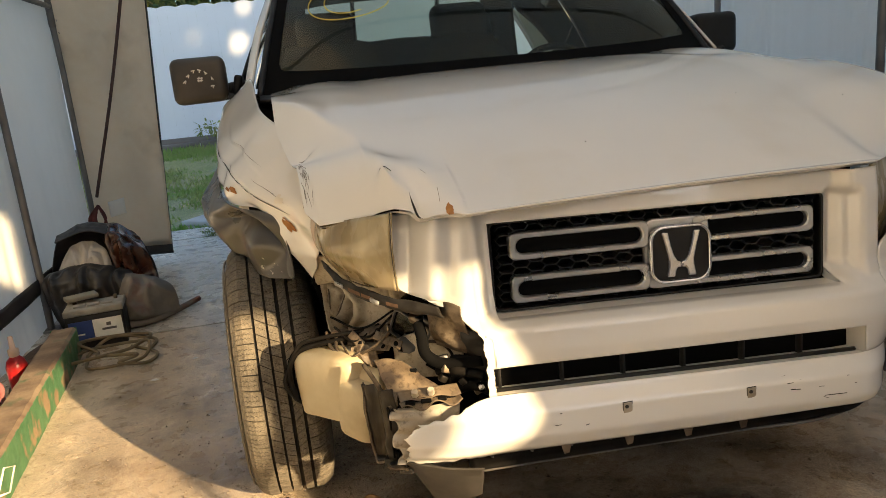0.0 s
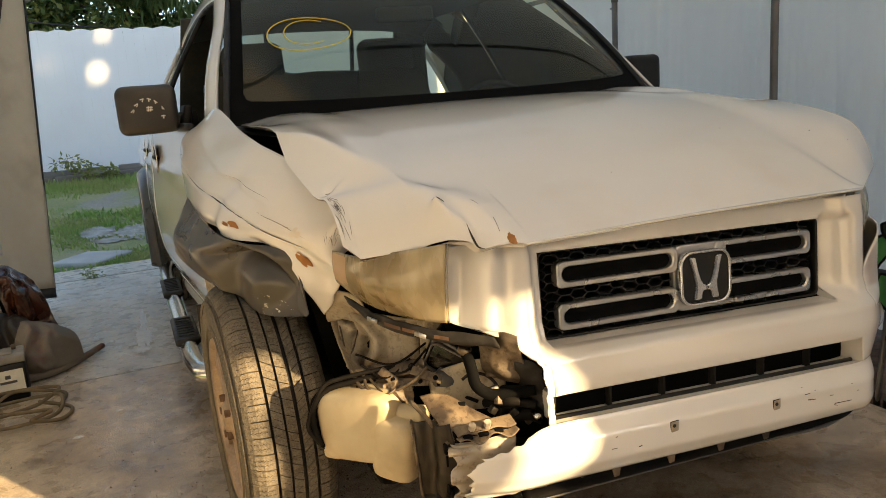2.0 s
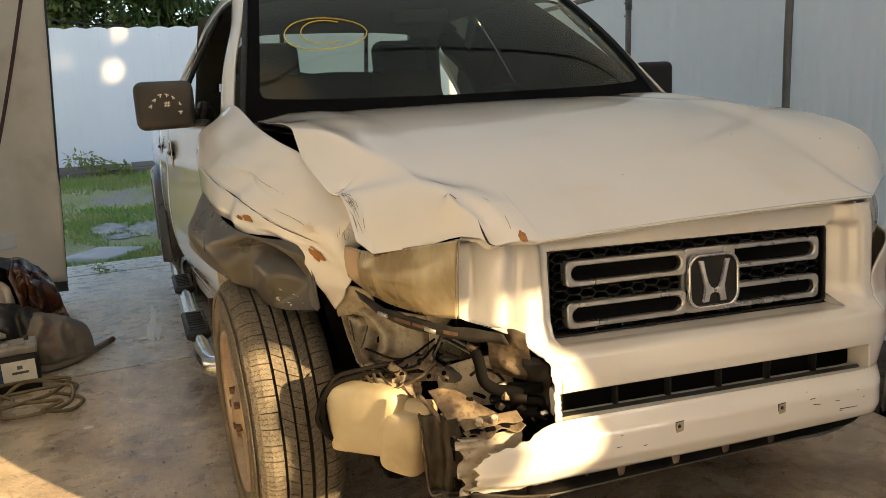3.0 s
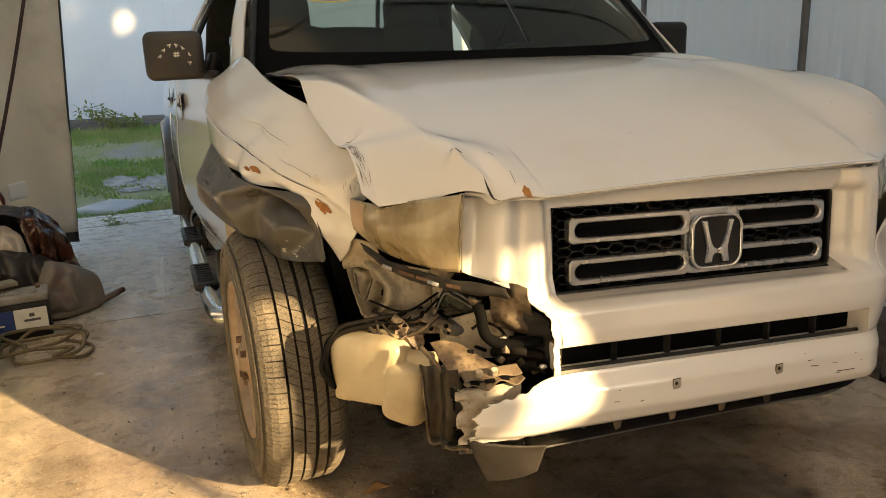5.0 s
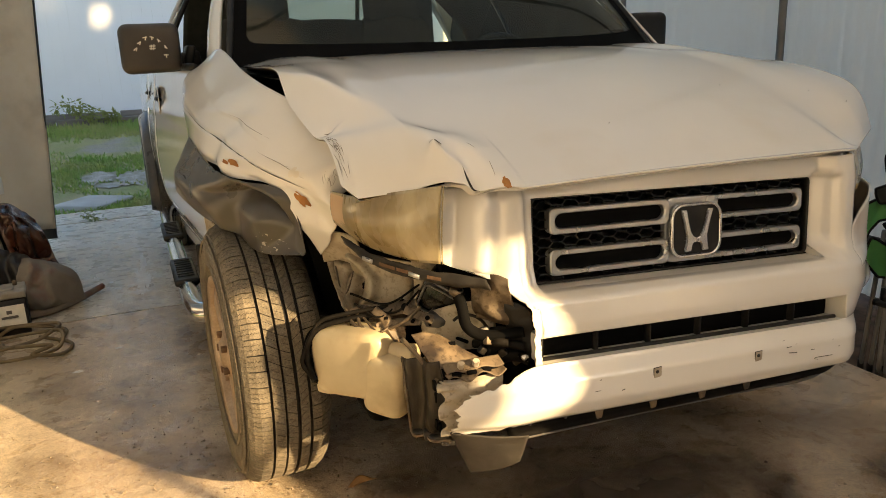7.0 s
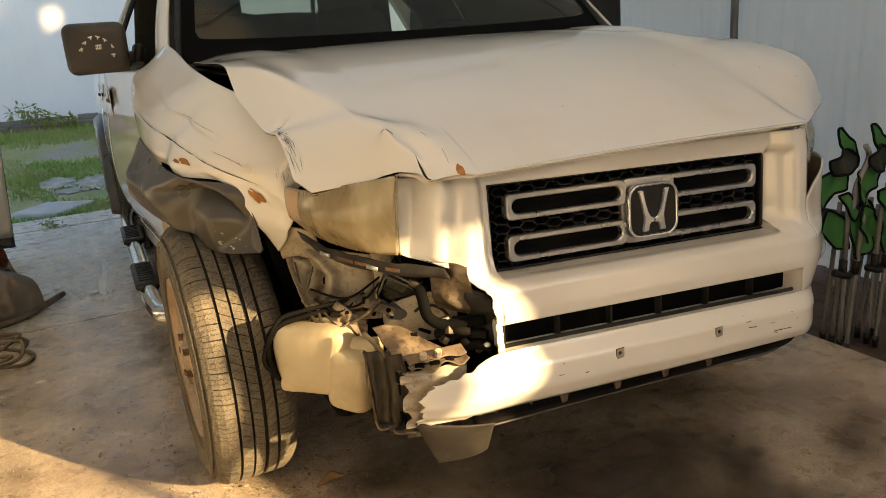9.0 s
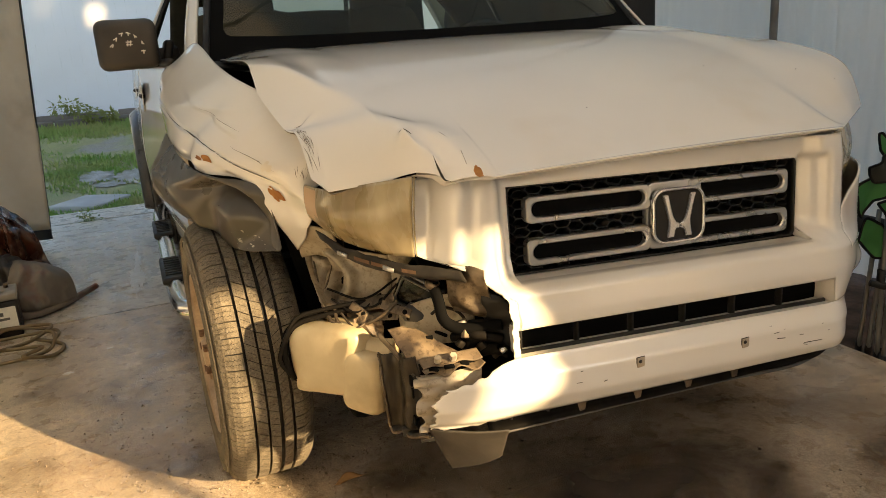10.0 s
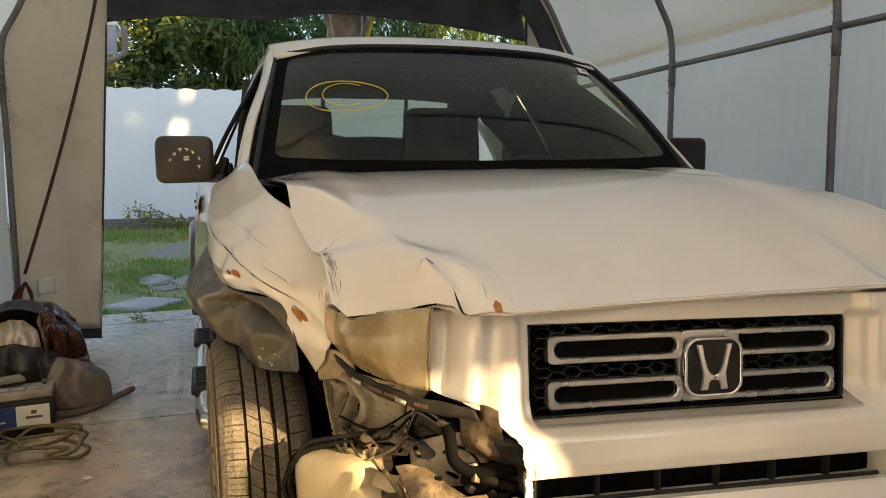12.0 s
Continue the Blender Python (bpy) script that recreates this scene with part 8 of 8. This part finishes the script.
# red spray bottle
bt = thing("red_bottle", "translucent red bottle with pale nozzle behind the beam", "bottle")
REDP = surf("red_plastic", (0.5, 0.02, 0.02), (0.35, 0.015, 0.015), 9, 0.3, transl=0.15)
BTM = Matrix(((0, 0, 1, -2.005), (0, 1, 0, 1.85), (0.88, 0, 0, 0), (0, 0, 0, 1)))
part("bottle_body", lathe([(0.0, 0.0), (0.0, 0.040), (0.15, 0.043), (0.18, 0.035), (0.20, 0.018)], 24, BTM), REDP, bt)
part("nozzle", lathe([(0.20, 0.018), (0.21, 0.022), (0.235, 0.022), (0.24, 0.012), (0.30, 0.010), (0.305, 0.0)], 20, BTM), surf("pale_nozzle", (0.6, 0.45, 0.35), None, 20, 0.5), bt)
lump("rag", -2.03, 1.50, 0.09, 0.12, 0.20, surf("red_rag", (0.55, 0.22, 0.20), (0.4, 0.10, 0.09), 14, 0.9), "crumpled pale red rag beside the beam", "rag", 51, 0.05)
lump("dirt_heap", -2.02, 2.15, 0.09, 0.30, 0.07, SOIL, "low heap of brown debris along the tent wall", "debris", 61, 0.03)
# leaf on the floor
bm = loft([[(-0.70, 0.47, 0.004), (-0.66, 0.495, 0.018), (-0.62, 0.48, 0.004)], [(-0.69, 0.455, 0.010), (-0.655, 0.475, 0.004), (-0.615, 0.46, 0.016)]], 10, 6)
tagged(part("dry_leaf", bm, surf("dry_leaf", (0.35, 0.19, 0.07), None, 20, 0.7), solid=0.001), "curled dry brown leaf on the concrete", "leaf")

# folded camping chairs by the east wall
GREENF = surf("green_nylon", (0.045, 0.20, 0.055), (0.07, 0.27, 0.075), 6, 0.7, transl=0.2, bump=0.15, bscale=30)
ALU = surf("grey_chair_tube", (0.27, 0.27, 0.275), (0.20, 0.20, 0.205), 15, 0.35, metal=0.3)
NET = surf("dark_net", (0.03, 0.035, 0.03), None, 20, 0.8)


# outlines of the hanging cloth, across and up, in metres
CLOTH = [([(-0.053, 0.82), (-0.040, 0.82), (-0.005, 0.785), (0.027, 0.76), (0.038, 0.71), (0.009, 0.69), (-0.011, 0.735), (-0.042, 0.767)], GREENF, 0.0),
         ([(-0.126, 0.722), (-0.05, 0.755), (-0.001, 0.727), (-0.001, 0.689), (-0.054, 0.671), (-0.094, 0.67), (-0.117, 0.696)], NET, -0.035),
         ([(-0.171, 0.644), (-0.10, 0.684), (-0.009, 0.684), (-0.029, 0.616), (-0.082, 0.605), (-0.127, 0.558), (-0.147, 0.583)], GREENF, -0.015),
         ([(-0.096, 0.604), (-0.065, 0.612), (-0.024, 0.577), (0.003, 0.54), (-0.016, 0.507), (-0.047, 0.535)], GREENF, -0.055),
         ([(-0.118, 0.475), (-0.095, 0.549), (-0.036, 0.52), (-0.014, 0.49), (0.017, 0.424), (0.021, 0.396), (-0.042, 0.405)], GREENF, -0.010),
         ([(-0.005, 0.50), (0.03, 0.545), (0.09, 0.56), (0.115, 0.53), (0.12, 0.40), (0.105, 0.365), (0.03, 0.36)], GREENF, -0.025)]
ARM = [(0.014, 0.76), (0.032, 0.735), (0.030, 0.705), (-0.012, 0.64), (-0.022, 0.605), (-0.026, 0.55)]
BIND = surf("black_binding", (0.010, 0.010, 0.010), None, 30, 0.8, spec=0.2)


def camp_chair(cx, cy, rot, seed):
    rng = random.Random(seed)
    c = thing("camping_chair", "folded green camping chair with grey tube legs leaning by the wall", "camping chair", "camping chairs", (cx, cy, -0.03))
    M = pose(0, 0, 0, 0, 0, rot)
    for foot, top in (((0.065, 0.095), (-0.01, 0.01, 0.56)), ((0.056, 0.057), (0.02, 0.0, 0.53)), ((0.037, 0.007), (-0.030, -0.035, 0.56)), ((0.029, -0.028), (0.053, -0.035, 0.54)), ((0.085, 0.02), (0.07, 0.0, 0.60))):
        j = rng.uniform(-0.006, 0.006)
        p, q = M @ V(foot[0] + j, foot[1], 0.01), M @ V(*top)
        part("leg", tube([p, (p + q) / 2, q], 0.0085, 8, 6), ALU, c)
        part("foot", tube([p - V(0, 0, 0.012), p + V(0, 0, 0.03)], 0.0120, 8, 1), BLACKP, c, "black rubber foot")
    part("arm_tube", tube([M @ V(x, -0.05, z) for x, z in ARM], 0.0095, 8, 30), ALU, c)
    part("arm_tube", tube([M @ V(0.055, -0.03, 0.53), M @ V(0.07, -0.03, 0.63), M @ V(0.072, -0.03, 0.72)], 0.0095, 8, 12), ALU, c)
    part("hub", tube([M @ V(-0.050, -0.012, 0.318), M @ V(0.0, -0.03, 0.300), M @ V(0.045, -0.012, 0.298)], 0.012, 10, 8), BLACKP, c, "black plastic leg hub")
    part("sleeve", tube([M @ V(-0.012, -0.020, 0.30), M @ V(-0.018, -0.024, 0.36)], 0.014, 10, 2), BLACKP, c)
    part("sleeve", tube([M @ V(0.042, -0.028, 0.30), M @ V(0.044, -0.03, 0.35)], 0.013, 10, 2), BLACKP, c)
    for i, (pts, mat, dep) in enumerate(CLOTH):
        k = len(pts)
        mx, mz = sum(p[0] for p in pts) / k, sum(p[1] for p in pts) / k
        loop = [V(x, 0, z) for x, z in pts + pts[:1]]

        def cloth(u, v):
            p = lin(loop, u).lerp(spl(loop, u), 0.4)
            x, z = mx + (p.x - mx) * v, mz + (p.z - mz) * v
            w = 0.016 * noise.noise((x * 20 + seed, z * 14, i)) + 0.010 * math.sin(60 * (x + 0.5 * z) + i) * (1 - 0.5 * v)
            return M @ V(x, dep + w, z)
        part("fabric", grid(cloth, 60, 10, closed_u=True), mat, c, "black mesh pocket" if mat is NET else "")
        part("edge_binding", tube([cloth((q % 60) / 60, 1.0) for q in range(61)], 0.0045, 6, 90), BIND, c)
    return c


camp_chair(1.200, 0.320, 0, 1)
camp_chair(1.335, 0.300, 8, 2)
tagged(part("leaning_board", block(0.03, 0.5, 0.5, pose(1.74, -0.05, 0.30, 0, 8), bevel=0.01), surf("red_brown_board", (0.16, 0.06, 0.045), None, 6, 0.7)), "dark red-brown panel leaning on the wall", "panel")
